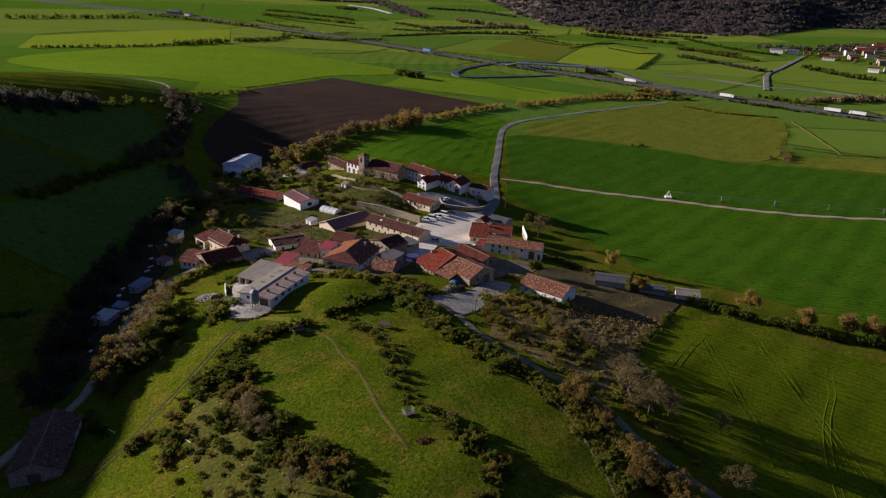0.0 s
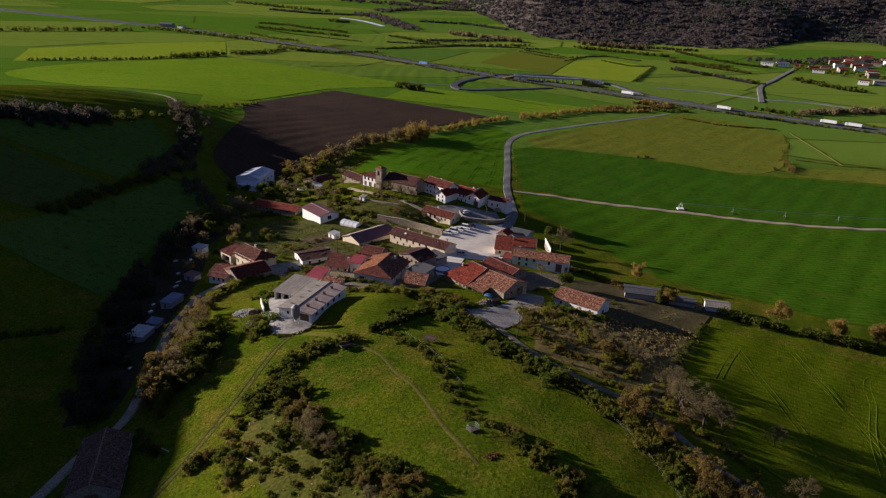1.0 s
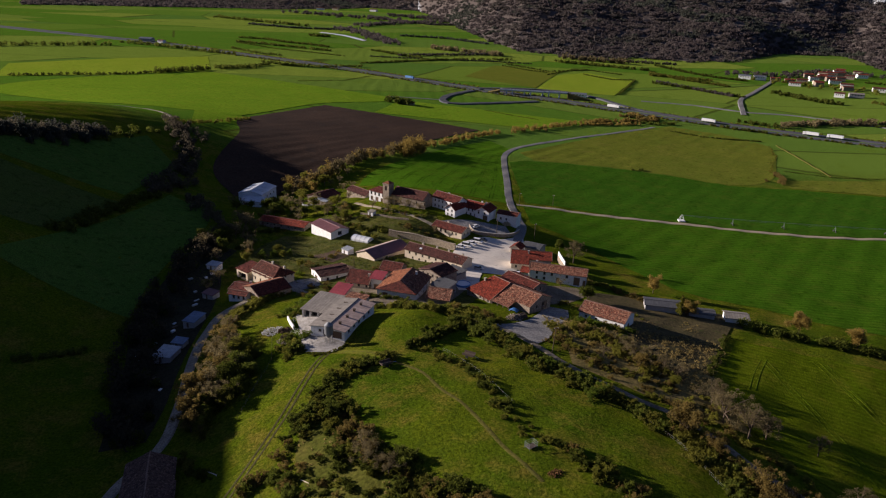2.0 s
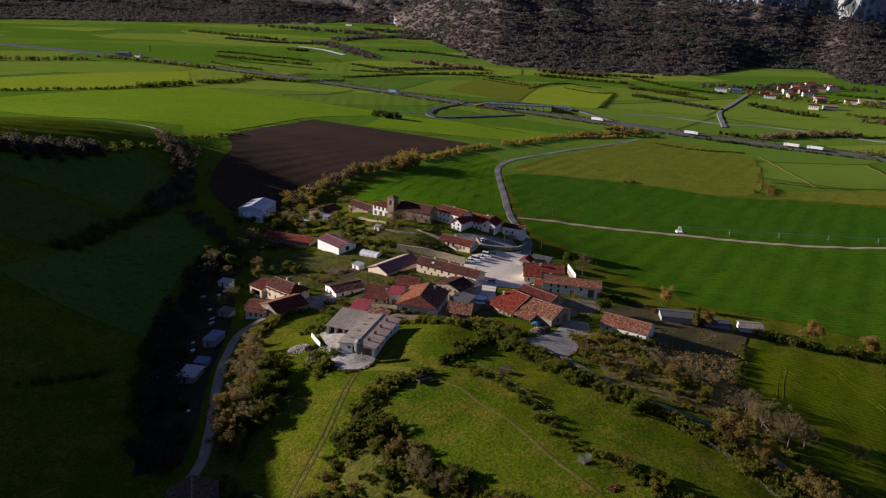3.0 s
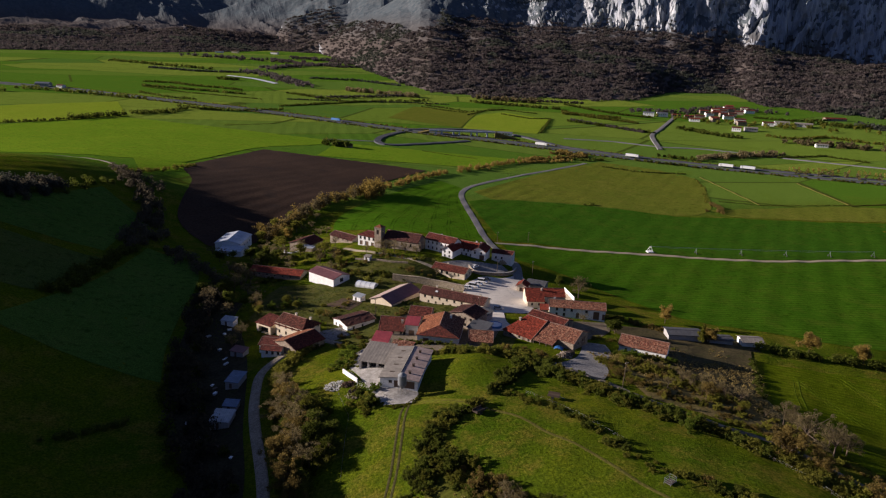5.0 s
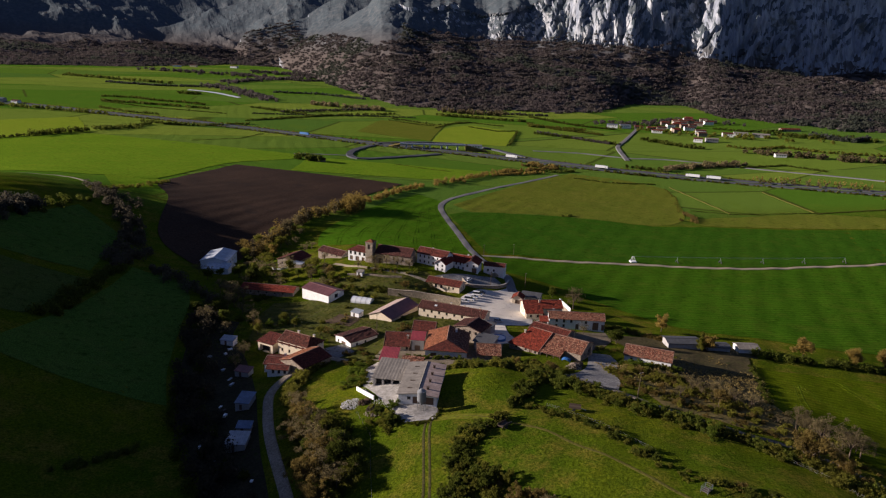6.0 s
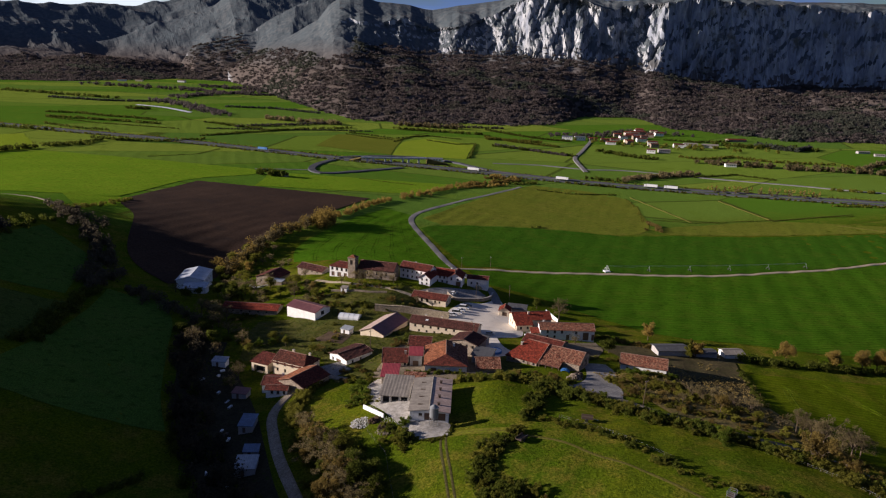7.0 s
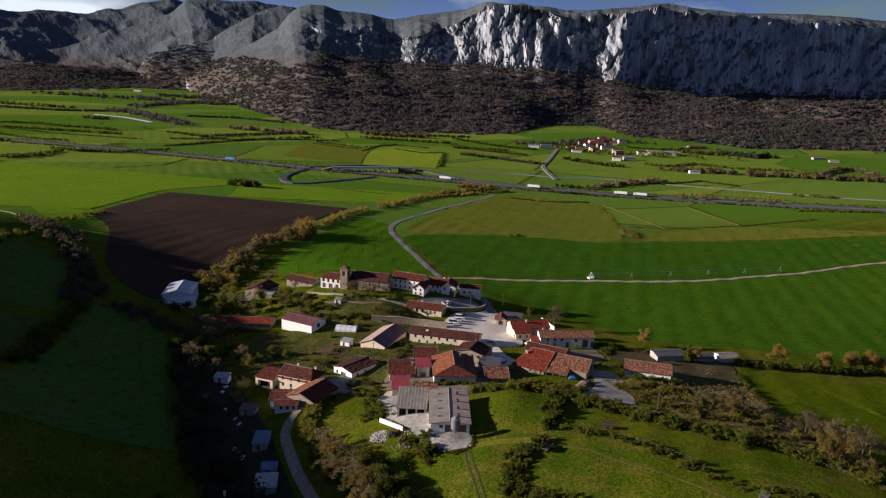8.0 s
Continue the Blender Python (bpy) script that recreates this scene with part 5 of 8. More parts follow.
# sunlight on the west slope is coloured in as orange, other slopes darker
house("orange_house", "big old tiled house whose sunlit slope is coloured orange", -40, 230.3, -20, 14.5, 17, 3.5, 3.6, M_WHITEWALL, M_TILE_ORANGE, "v", hip=(4.5, 0), roof2=M_TILE_OLD, roof3=M_TILE_BROWN, windows=rows_of("e", 3, 3.2, 5, 2.1) + rows_of("e", 5, 4, 3, 0.4), doors=(("s", 3, 0, 2.0, 2.4),), chimneys=((10, 14),))
house("stone_tall_house", "tall stone house with brown tiles", -24.5, 247.5, -45, 11, 9, 5.4, 2.2, M_STONE, M_TILE_DARK, "v", windows=rows_of("s", 2, 2.4, 4, 3.8) + rows_of("s", 2, 2.4, 3, 1.4))
house("dark_shed", "dark open shed with grey sheet roof", -15.5, 254.5, -48, 7.5, 6, 2.8, 0.8, M_GREYWALL, M_SHEET_DARK, flat=True, open_front=((0.6, 2.8, 2.2), (4.0, 2.8, 2.2)), category="shed", group="barns")
house("dark_shed", "low dark shed with lead-grey roof", -20.5, 235.3, -40, 7, 6, 3.0, 0.9, M_GREYWALL, M_SHEET_DARK, flat=True, category="shed", group="barns")
house("tile_shed", "small stone shed with weathered brown tiles", -22.5, 225.2, -17, 8, 8.6, 2, 3.4, M_STONE, M_TILE_OLD, "u", base=5.6, category="shed")
house("hollow_barn", "old dark barn with worn grey-brown tiles in the shaded hollow", -89.1, 118.2, 12.9, 10.4, 10.5, 3.4, 3.6, M_STONE, M_TILE_GREY, "v", windows=rows_of("e", 3, 3.4, 3, 1.6), doors=(("s", 5, 0, 2.6, 2.6),), category="barn", group="barns")
house("hollow_barn", "taller rear half of an old grey-tiled barn with a whitewashed end", -91.45, 128.43, 12.9, 10.0, 8.6, 4.1, 3.7, M_WHITEWALL, M_TILE_GREY, "v", windows=rows_of("e", 2.4, 3.4, 2, 1.8), category="barn", group="barns")


def church_tower():
    x, y = -38.2, 354.6
    t = root("church_tower", x, y, zat(x, y), -38, "square rubble stone bell tower with tiled cap beside the church", "tower", "church")
    bm = bmesh.new()
    for face in range(4):
        a = face * math.pi / 2
        def at(q, z, d, a=a):
            u, v = q - 2.0, -2.0 + d
            return (u * math.cos(a) - v * math.sin(a), u * math.sin(a) + v * math.cos(a), z)
        facade(bm, at, 4.0, 10.4, [(1.3, 2.7, 7.0, 9.4)], 0.5)
    part("wall", bm, M_STONE, t)
    part("cornice", box((-2.25, 2.25, -2.25, 2.25, 10.4, 10.7)), M_STONE, t)
    bm = bmesh.new()
    b = [bm.verts.new(p) for p in ((-2.2, -2.2, 10.7), (2.2, -2.2, 10.7), (2.2, 2.2, 10.7), (-2.2, 2.2, 10.7))]
    tip = bm.verts.new((0, 0, 12.0))
    for k in range(4):
        bm.faces.new((b[k], b[(k + 1) % 4], tip))
    part("roof", bm, M_TILE_ORANGE, t)
    bm = bmesh.new()
    bmesh.ops.create_cone(bm, cap_ends=True, segments=12, radius1=0.5, radius2=0.25, depth=0.8, matrix=Matrix.Translation((0, 0, 8.6)))
    part("bell", bm, M_METAL, t)


church_tower()


# ---- farm fittings ----
def silo(x, y, z):
    t = root("feed_silo", x, y, z, 20, "galvanised feed silo on legs beside the livestock shed", "silo", "farm")
    bm = bmesh.new()
    bmesh.ops.create_cone(bm, cap_ends=True, segments=20, radius1=1.25, radius2=1.25, depth=2.8, matrix=Matrix.Translation((0, 0, 4.2)))
    part("body", bm, M_DULLMETAL, t)
    bm = bmesh.new()
    bmesh.ops.create_cone(bm, cap_ends=True, segments=20, radius1=0.25, radius2=1.25, depth=1.4, matrix=Matrix.Translation((0, 0, 2.1)))
    part("hopper", bm, M_DULLMETAL, t)
    bm = bmesh.new()
    bmesh.ops.create_cone(bm, cap_ends=True, segments=20, radius1=1.3, radius2=0.3, depth=0.8, matrix=Matrix.Translation((0, 0, 6.0)))
    part("lid", bm, M_DULLMETAL, t)
    for k in range(4):
        a = 0.785 + k * 1.5708
        part("leg", tube(bmesh.new(), (1.15 * math.cos(a), 1.15 * math.sin(a), -0.8), (1.15 * math.cos(a), 1.15 * math.sin(a), 3.0), 0.07, 0.07, 6), M_DULLMETAL, t)
    part("ladder", box((-0.2, -0.16, -1.36, -1.3, 0, 6), (0.16, 0.2, -1.36, -1.3, 0, 6), *[(-0.16, 0.16, -1.35, -1.31, 0.3 + 0.4 * k, 0.34 + 0.4 * k) for k in range(14)]), M_DULLMETAL, t)


silo(-52.5, 184.3, 11.4)
farm_frame = pose(-58.2, 188.7, 11.9, 0, 0, -22)
for k in range(4):
    # vents on the pink slope, skylights on the grey one
    p = farm_frame @ Vector((8.0, 3.2 + 4.8 * k, 2.7 + 0.65 * (1 - 2.5 / 5.5) + 0.1))
    v = root("roof_vent", *p, -22, "dark box ventilator on a sheet roof", "vent", "roof vents")
    part("body", box((-0.3, 0.3, -0.3, 0.3, -0.1, 0.75)), M_DARKWOOD, v)
    part("cap", box((-0.42, 0.42, -0.42, 0.42, 0.75, 0.85)), M_DARKWOOD, v)
    p = farm_frame @ Vector((3.0, 3.2 + 4.8 * k, 2.7 + 0.65 * 3.0 / 5.5 + 0.19))
    v = root("skylight", *p, -22, "dark strip skylight on a grey sheet roof", "skylight", "skylights")
    part("pane", box((-0.9, 0.9, -0.25, 0.25, -0.05, 0.04)), M_DARKWOOD, v)


def long_wall(name, label, pts, high, thick, mat, cap=None, base=-0.8, category="wall", level=False):
    """A free-standing wall along corners; it follows the ground."""
    t = root(name, pts[0][0], pts[0][1], zat(*pts[0]), 0, label, category, "walls")
    n = int(np.hypot(*np.diff(np.array(pts, float), axis=0).T).sum() / 1.5) + 2
    c = smooth_line(pts, n)
    d = np.gradient(c, axis=0)
    d /= np.hypot(*d.T)[:, None]
    side = np.stack([d[:, 1], -d[:, 0]], 1) * thick / 2
    z = height(c[:, 0], c[:, 1])
    if level:
        z = np.full(n, z.mean())
    off = np.array((pts[0][0], pts[0][1], zat(*pts[0])))

    def strip(z0, z1, grow):
        rows = [np.c_[c + side * s * grow, z + q] for s, q in ((1, z0), (1, z1), (-1, z1), (-1, z0))]
        v = np.stack(rows + [rows[0]], 1).reshape(-1, 3) - off
        f = [tuple(q) for q in grid_faces(n, 5)] + [(0, 1, 2, 3), tuple(5 * (n - 1) + k for k in (3, 2, 1, 0))]
        bm = bmesh.new()
        vs = [bm.verts.new(q) for q in v]
        for q in f:
            bm.faces.new([vs[k] for k in q])
        return bm
    part("body", strip(base, high, 1.0), mat, t)
    if cap:
        part("coping", strip(high, high + 0.12, 1.25), cap, t)
    return t


long_wall("retaining_wall", "long rubble stone retaining wall above the square", ((-37.1, 312.6), (-28.5, 308.9), (-17.9, 303.8), (-6.8, 296.4)), 3.0, 0.8, M_STONE_PALE, M_STONE_PALE)
long_wall("terrace_wall", "curved stone terrace wall in front of white houses", ((2.1, 323.5), (4.1, 319.2), (9.9, 316.8), (16.4, 315.7), (22.9, 318.9), (27, 325)), 1.5, 0.6, M_STONE, M_CONCRETE)
long_wall("garden_wall", "low garden wall of stone below the church", ((-52, 341), (-44, 336), (-36, 331), (-27.7, 327)), 0.9, 0.5, M_STONE)
long_wall("yard_wall", "white concrete yard wall by the dung heap", ((-67.6, 205), (-66, 199.5), (-64.2, 194.5)), 1.3, 0.35, M_WHITEWALL)
long_wall("curved_wall", "low curved white garden wall beside an old house", ((-87, 386), (-86.8, 380.5), (-83.8, 376.6), (-78.5, 375)), 0.8, 0.35, M_WHITEWALL)
road("path_church", "pale garden path below the church", ((-56, 362), (-48, 352), (-38, 343), (-28, 334), (-20, 327), (-12, 321)), 1.8, M_TRACK, 0.12, category="path")


def porch():
    """Tiled lean-to on posts along the front of the old barn."""
    c, k = math.cos(radians(-47.4)), math.sin(radians(-47.4))
    x, y = 2.8 + c * 0.4, 226.2 + k * 0.4
    t = root("barn_porch", x, y, 5.4, -47.4, "old tiled lean-to porch on wooden posts before a barn", "porch")
    bm = bmesh.new()
    uvl = bm.loops.layers.uv.new("UVMap")
    for z in (0.0, -0.15):
        v = [bm.verts.new(q) for q in ((0, -4.0, 2.3 + z), (7.8, -4.0, 2.3 + z), (7.8, 0.1, 3.4 + z), (0, 0.1, 3.4 + z))]
        f = bm.faces.new(v if z == 0 else v[::-1])
        for l in f.loops:
            l[uvl].uv = (l.vert.co.x, l.vert.co.y)
    part("roof", bm, M_TILE_OLD, t)
    for q in (0.2, 2.7, 5.2, 7.6):
        part("post", box((q - 0.12, q + 0.12, -3.9, -3.66, -1.0, 2.2)), M_DARKWOOD, t)
    part("beam", box((0.0, 7.8, -3.88, -3.68, 2.0, 2.2)), M_DARKWOOD, t)


porch()


def skylight(x, y, z, turn, tilt, label):
    t = root("skylight", x, y, z, turn, label, "skylight")
    t.matrix_world = pose(x, y, z, tilt, 0, turn)
    part("frame", box((-0.6, 0.6, -0.5, 0.5, 0.0, 0.12)), M_METAL, t)
    part("pane", box((-0.5, 0.5, -0.4, 0.4, 0.12, 0.15)), M_PLASTIC, t, "pale glazing")


SL = pose(-29.8, 282.2, 0, 0, 0, -37) @ Vector((7.0, 2.0, 0))
skylight(SL.x, SL.y, 0.4 + 4.3 + 2.8 * 0.66 * 0.5 + 0.2, -37, 24.8, "pale roof window in a brown tile roof")

# ---- plants ----
def leaf_cloud(rng, lumps, n, size, flat=0.75):
    """Leaf-like quads scattered through lumps (x, y, z, radius), denser near their skins."""
    c = np.array(lumps, float)
    w = c[:, 3] ** 2
    k = rng.choice(len(c), n, p=w / w.sum())
    d = rng.normal(size=(n, 3))
    d /= np.linalg.norm(d, axis=1)[:, None]
    rad = c[k, 3] * (0.2 + 1.05 * rng.random(n) ** 0.8)
    p = c[k, :3] + d * rad[:, None] * (1, 1, flat)
    nrm = d + 1.1 * rng.normal(size=(n, 3))
    nrm /= np.linalg.norm(nrm, axis=1)[:, None]
    a = np.cross(nrm, rng.normal(size=(n, 3)))
    a /= np.linalg.norm(a, axis=1)[:, None]
    b = np.cross(nrm, a)
    s = (size * (0.6 + 0.8 * rng.random(n)))[:, None]
    q = np.stack([p - a * s, p + a * s * 0.9 - b * s * 0.42, p + a * s * 0.7 + b * s * 0.5], 1)
    return q.reshape(-1, 3), np.arange(3 * n).reshape(-1, 3)


def lumps_for(rng, kind, h, r):
    if kind == "bush":
        return [(rng.normal(0, r * 0.46), rng.normal(0, r * 0.46), h * (0.08 + 0.62 * rng.random() ** 1.4), r * (0.1 + 0.24 * rng.random() ** 1.5)) for _ in range(34)]
    if kind == "full":
        return [(rng.normal(0, r * 0.36), rng.normal(0, r * 0.36), h * (0.36 + 0.46 * rng.random()), r * (0.24 + 0.24 * rng.random())) for _ in range(24)]
    if kind == "tall":
        return [(rng.normal(0, r * (0.42 - 0.03 * (k // 3))), rng.normal(0, r * (0.42 - 0.03 * (k // 3))), h * (0.22 + 0.68 * k / 26), r * (0.42 - 0.009 * k)) for k in range(26)]
    return [(rng.normal(0, r * 0.48), rng.normal(0, r * 0.48), h * (0.36 + 0.54 * rng.random()), r * (0.12 + 0.24 * rng.random() ** 1.5)) for _ in range(34)]


def plant(kind, mat, h, r, n, size, seed, twiggy=False):
    """One plant at the origin: a trunk with limbs that taper and a crown of separate leaves or twigs. Returns the trunk, a full crown and a sparser one for the plants beyond the farm."""
    rng = np.random.default_rng(seed)
    n, size = int(n * 0.86), size * 1.07
    lumps = lumps_for(rng, kind, h, r)
    bm = bmesh.new()
    thick = max(0.06, h * 0.028)
    fork = h * (0.12 if kind == "bush" else 0.32)
    tube(bm, (0, 0, -0.6), (0.05, 0.03, fork), thick, thick * 0.75)
    for x, y, z, q in lumps[:12]:
        mid = (x * 0.45, y * 0.45, fork + (z - fork) * 0.55)
        tube(bm, (0.05, 0.03, fork * 0.95), mid, thick * 0.6, thick * 0.4, 4)
        tube(bm, mid, (x, y, z), thick * 0.4, thick * 0.12, 3)
        if twiggy:
            for _ in range(5):
                d = rng.normal(size=3)
                d[2] = abs(d[2])
                d *= q * 1.15 / np.linalg.norm(d)
                tube(bm, (x, y, z), (x + d[0], y + d[1], z + d[2]), thick * 0.16, thick * 0.04, 3)
    trunk = bpy.data.meshes.new("trunk")
    bm.to_mesh(trunk)
    bm.free()
    trunk.materials.append(M_BARK)
    crowns = []
    for count, grown in ((n, 1.0), (int(n * 0.4), 1.42)):
        v, f = leaf_cloud(rng, lumps, count, size * grown)
        v[:, 2] = np.maximum(v[:, 2], 0.05)
        crowns.append(mesh_from("crown", v, f, mat))
    return trunk, crowns[0], crowns[1]


KINDS = {
    "bush_green": [plant("bush", L_GREEN, 2.6, 2.0, 2734, 0.170, s) for s in (1, 2, 3)],
    "bush_olive": [plant("bush", L_OLIVE, 2.4, 1.9, 2632, 0.155, s) for s in (4, 5, 6)],
    "bush_rust": [plant("bush", L_RUST, 3.0, 2.1, 2430, 0.137, s, True) for s in (7, 8)],
    "bush_lime": [plant("bush", L_LIME, 3.0, 2.2, 2734, 0.170, s) for s in (9, 10)],
    "tree_green": [plant("full", L_GREEN, 6.0, 2.9, 4050, 0.207, s) for s in (11, 12)],
    "tree_olive": [plant("full", L_OLIVE, 6.5, 2.9, 3848, 0.199, s) for s in (13, 14)],
    "tree_rust": [plant("round", L_RUST, 6.5, 2.8, 3645, 0.174, s, True) for s in (15, 16)],
    "tree_bare": [plant("round", L_TWIG, 7.0, 3.0, 2835, 0.118, s, True) for s in (17, 18, 19)],
    "bush_gold": [plant("bush", L_GOLD, 2.8, 2.0, 3038, 0.148, s) for s in (28, 29, 30)],
    "tree_tawny": [plant("full", L_TAWNY, 6.5, 2.5, 5265, 0.184, s, True) for s in (25, 26, 27)],
    "tree_tall": [plant("tall", L_OLIVE, 7.0, 1.8, 4050, 0.162, s) for s in (20, 21)],
}
LABELS = {
    "bush_green": ("dense dark green bush on rough pasture", "bush"), "bush_olive": ("olive-green shrub in a hedgerow", "bush"),
    "bush_rust": ("rust-brown bare thorn bush in a hedgerow", "bush"), "bush_lime": ("fresh lime-green bush beside a lane", "bush"),
    "tree_green": ("rounded green tree beside the village", "tree"), "tree_olive": ("yellow-olive tree coming into leaf", "tree"),
    "tree_rust": ("orange-brown tree with last year's leaves", "tree"), "tree_bare": ("bare grey-brown tree with fine twigs", "tree"),
    "bush_gold": ("golden olive shrub in a hedgerow", "bush"),
    "tree_tawny": ("orange-tawny tree in a field hedge", "tree"),
    "tree_tall": ("tall narrow yellow-green tree", "tree"),
}
plant_rng = random.Random(5)


def grow(kind, x, y, size=1.0, sink=0.0):
    trunk, full, sparse = plant_rng.choice(KINDS[kind])
    crown = full if y < 235 else sparse
    label, category = LABELS[kind]
    t = new(category, None)
    t.empty_display_size = 0.3
    t.matrix_world = pose(x, y, zat(x, y) - sink, 0, 0, plant_rng.uniform(0, 360)) @ Matrix.Diagonal((size * plant_rng.uniform(0.85, 1.15), size * plant_rng.uniform(0.85, 1.15), size * plant_rng.uniform(0.85, 1.2), 1))
    tagged(t, label, category, "trees and bushes of the village")
    for name, me in (("trunk", trunk), ("crown", crown)):
        ob = new(name, me)
        ob.parent = t
    return t


def hedge_of(pts, kinds, gap, wide, size=1.0, vary=0.35, mass=""):
    """Plants along a line, each a thing; with a mass label the bushes grow together into one thicket of their kind."""
    n = max(2, int(np.hypot(*np.diff(np.array(pts, float), axis=0).T).sum() / gap))
    grown = {}
    for x, y in smooth_line(pts, n):
        kind, x, y = plant_rng.choice(kinds), x + plant_rng.gauss(0, wide), y + plant_rng.gauss(0, wide)
        s = size * plant_rng.uniform(1 - vary, 1 + vary)
        if mass and kind.startswith("bush"):
            crown = plant_rng.choice(KINDS[kind])[1 if y < 235 else 2]
            v = np.empty(3 * len(crown.vertices))
            crown.vertices.foreach_get("co", v)
            v = v.reshape(-1, 3, 3)[::2]
            mid = v.mean(1, keepdims=True)
            v = mid + (v - mid) * 1.25
            a = plant_rng.uniform(0, 6.28)
            turn = np.array(((math.cos(a), math.sin(a), 0), (-math.sin(a), math.cos(a), 0), (0, 0, 1))) * s
            grown.setdefault(crown.materials[0], []).append((v.reshape(-1, 3) @ turn) + (x, y, zat(x, y)))
        else:
            grow(kind, x, y, s)
    for mat, parts in grown.items():
        v = np.concatenate(parts)
        tagged(new("undergrowth", mesh_from("undergrowth", v, np.arange(len(v)).reshape(-1, 3), mat)), mass, "hedge", kind="stuff")


# hedge across the pasture and its thorn bushes
hedge_of(((-34.5, 167), (-39, 166), (-43, 164.5), (-47, 160), (-49.5, 155), (-52, 147), (-54, 140)), ("bush_green", "bush_green", "bush_olive"), 0.9, 1.2, 0.95)
hedge_of(((-50, 150), (-46, 140), (-42, 129), (-36, 123), (-31, 118), (-25, 112), (-20, 107), (-15, 102)), ("bush_green", "bush_green", "bush_olive", "bush_rust"), 0.8, 2.2, 1.0)
hedge_of(((-44, 134), (-38, 122), (-30, 112), (-22, 104)), ("bush_rust", "bush_olive", "tree_bare"), 2.0, 1.8, 0.75)
hedge_of(((-56, 140), (-58, 132), (-54, 122)), ("bush_rust", "bush_green"), 2.0, 1.4, 0.8)
# hedge that bends round the head of the pasture
hedge_of(((-29, 175), (-25, 179.5), (-20, 185), (-13, 191.5), (-6, 195)), ("bush_green", "bush_green", "bush_olive"), 0.8, 0.7, 0.8)
hedge_of(((-26, 175), (-22, 168), (-16, 163), (-11.5, 156), (-9.5, 146), (-6.5, 137), (-2, 127), (5, 121), (10, 114), (13.5, 107), (10, 99)), ("bush_olive", "bush_green", "bush_olive"), 1.5, 1.1, 0.6, mass="low olive scrub along the pasture path")
hedge_of(((4, 121), (10, 114), (14, 108), (12, 100)), ("bush_olive", "bush_rust", "bush_green"), 1.1, 1.4, 0.8)
# hedges below the rough bank
hedge_of(((-14, 197), (-7, 188), (-1, 179.5), (5.5, 168.5), (14, 158), (22, 149.5), (29.5, 140.5), (34, 130), (37.5, 117), (38, 107)), ("bush_olive", "bush_green", "bush_gold", "bush_olive", "bush_green"), 0.75, 1.2, 1.0, mass="olive and green hedge below the rough bank")
hedge_of(((34, 136), (39.7, 128), (43, 120), (46, 112), (46, 104)), ("bush_rust", "bush_rust", "bush_gold", "tree_rust"), 1.0, 1.6, 1.0, mass="rust-brown hedge below the rough bank")
hedge_of(((14, 186), (22, 174), (30, 164), (40, 156), (48, 150)), ("bush_rust", "bush_rust", "bush_olive", "bush_gold"), 1.5, 2.0, 0.62, mass="brown and olive scrub on the rough bank")
hedge_of(((20, 202), (28, 198), (36, 194), (44, 188)), ("bush_olive", "bush_gold", "bush_rust", "bush_gold"), 1.4, 2.4, 0.75, mass="olive shrubs below the village houses")
hedge_of(((26, 186), (34, 178), (42, 172), (52, 165)), ("bush_rust", "bush_rust", "tree_bare", "bush_olive"), 1.7, 3.6, 0.55, mass="brown scrub on the rough bank")
hedge_of(((50, 160), (53, 155), (55, 149), (57, 144)), ("tree_bare", "bush_gold", "bush_rust"), 1.8, 1.2, 0.8)
# the wooded bank above the western lane
hedge_of(((-73, 240), (-79, 234), (-83, 226), (-86.5, 217), (-88, 208)), ("bush_gold", "bush_olive", "bush_gold"), 0.6, 0.6, 0.85, mass="olive hedge above the western lane")
hedge_of(((-87, 206), (-86, 196), (-85, 186), (-85, 174), (-84, 162), (-83, 150)), ("tree_green", "bush_olive", "tree_rust", "bush_green", "tree_olive", "bush_gold"), 1.5, 1.8, 0.8, mass="mixed thorn scrub on the bank above the western lane")
hedge_of(((-83, 188), (-80, 182), (-78, 174), (-79, 166), (-80, 156)), ("bush_green", "bush_olive", "bush_green", "tree_bare"), 1.4, 1.8, 0.9, mass="green scrub on the bank above the western lane")
for kind, x, y, s in (("tree_bare", -85, 200, 1.2), ("tree_rust", -84, 193, 1.15), ("tree_bare", -82, 187, 1.3), ("tree_olive", -79, 183, 1.1), ("tree_bare", -84, 180, 1.35), ("tree_rust", -81, 175, 1.2), ("tree_green", -77, 176, 1.15), ("tree_bare", -83, 169, 1.3),
                      ("tree_green", -78, 168, 1.2), ("tree_bare", -81, 162, 1.2), ("tree_olive", -77, 160, 1.0), ("tree_green", -74, 164, 0.9), ("tree_rust", -86, 165, 1.2), ("tree_green", -73, 172, 1.0), ("tree_bare", -88, 188, 1.1)):
    grow(kind, x, y, s)
hedge_of(((-75, 186), (-74, 180), (-75, 170)), ("bush_green", "bush_olive", "bush_green"), 1.5, 1.3, 0.85)
# village greenery
hedge_of(((-40, 212), (-33, 212), (-26, 212.5), (-19, 211.5), (-12, 214), (-7, 211), (-3, 205)), ("bush_green", "bush_gold", "bush_olive"), 1.1, 1.0, 0.75)
hedge_of(((-12, 212), (-6, 206), (-2, 202)), ("bush_olive", "bush_rust"), 2.0, 1.2, 0.9)
hedge_of(((-66, 214), (-66, 208), (-63, 226)), ("bush_lime", "bush_olive"), 2.6, 1.2, 0.8)
hedge_of(((-66, 190), (-62, 184), (-62, 178)), ("bush_olive", "bush_green"), 2.0, 1.2, 0.9)
hedge_of(((-100, 352), (-92, 358), (-84, 366), (-76, 372)), ("tree_olive", "tree_bare", "bush_olive"), 3.0, 3.0, 0.8)
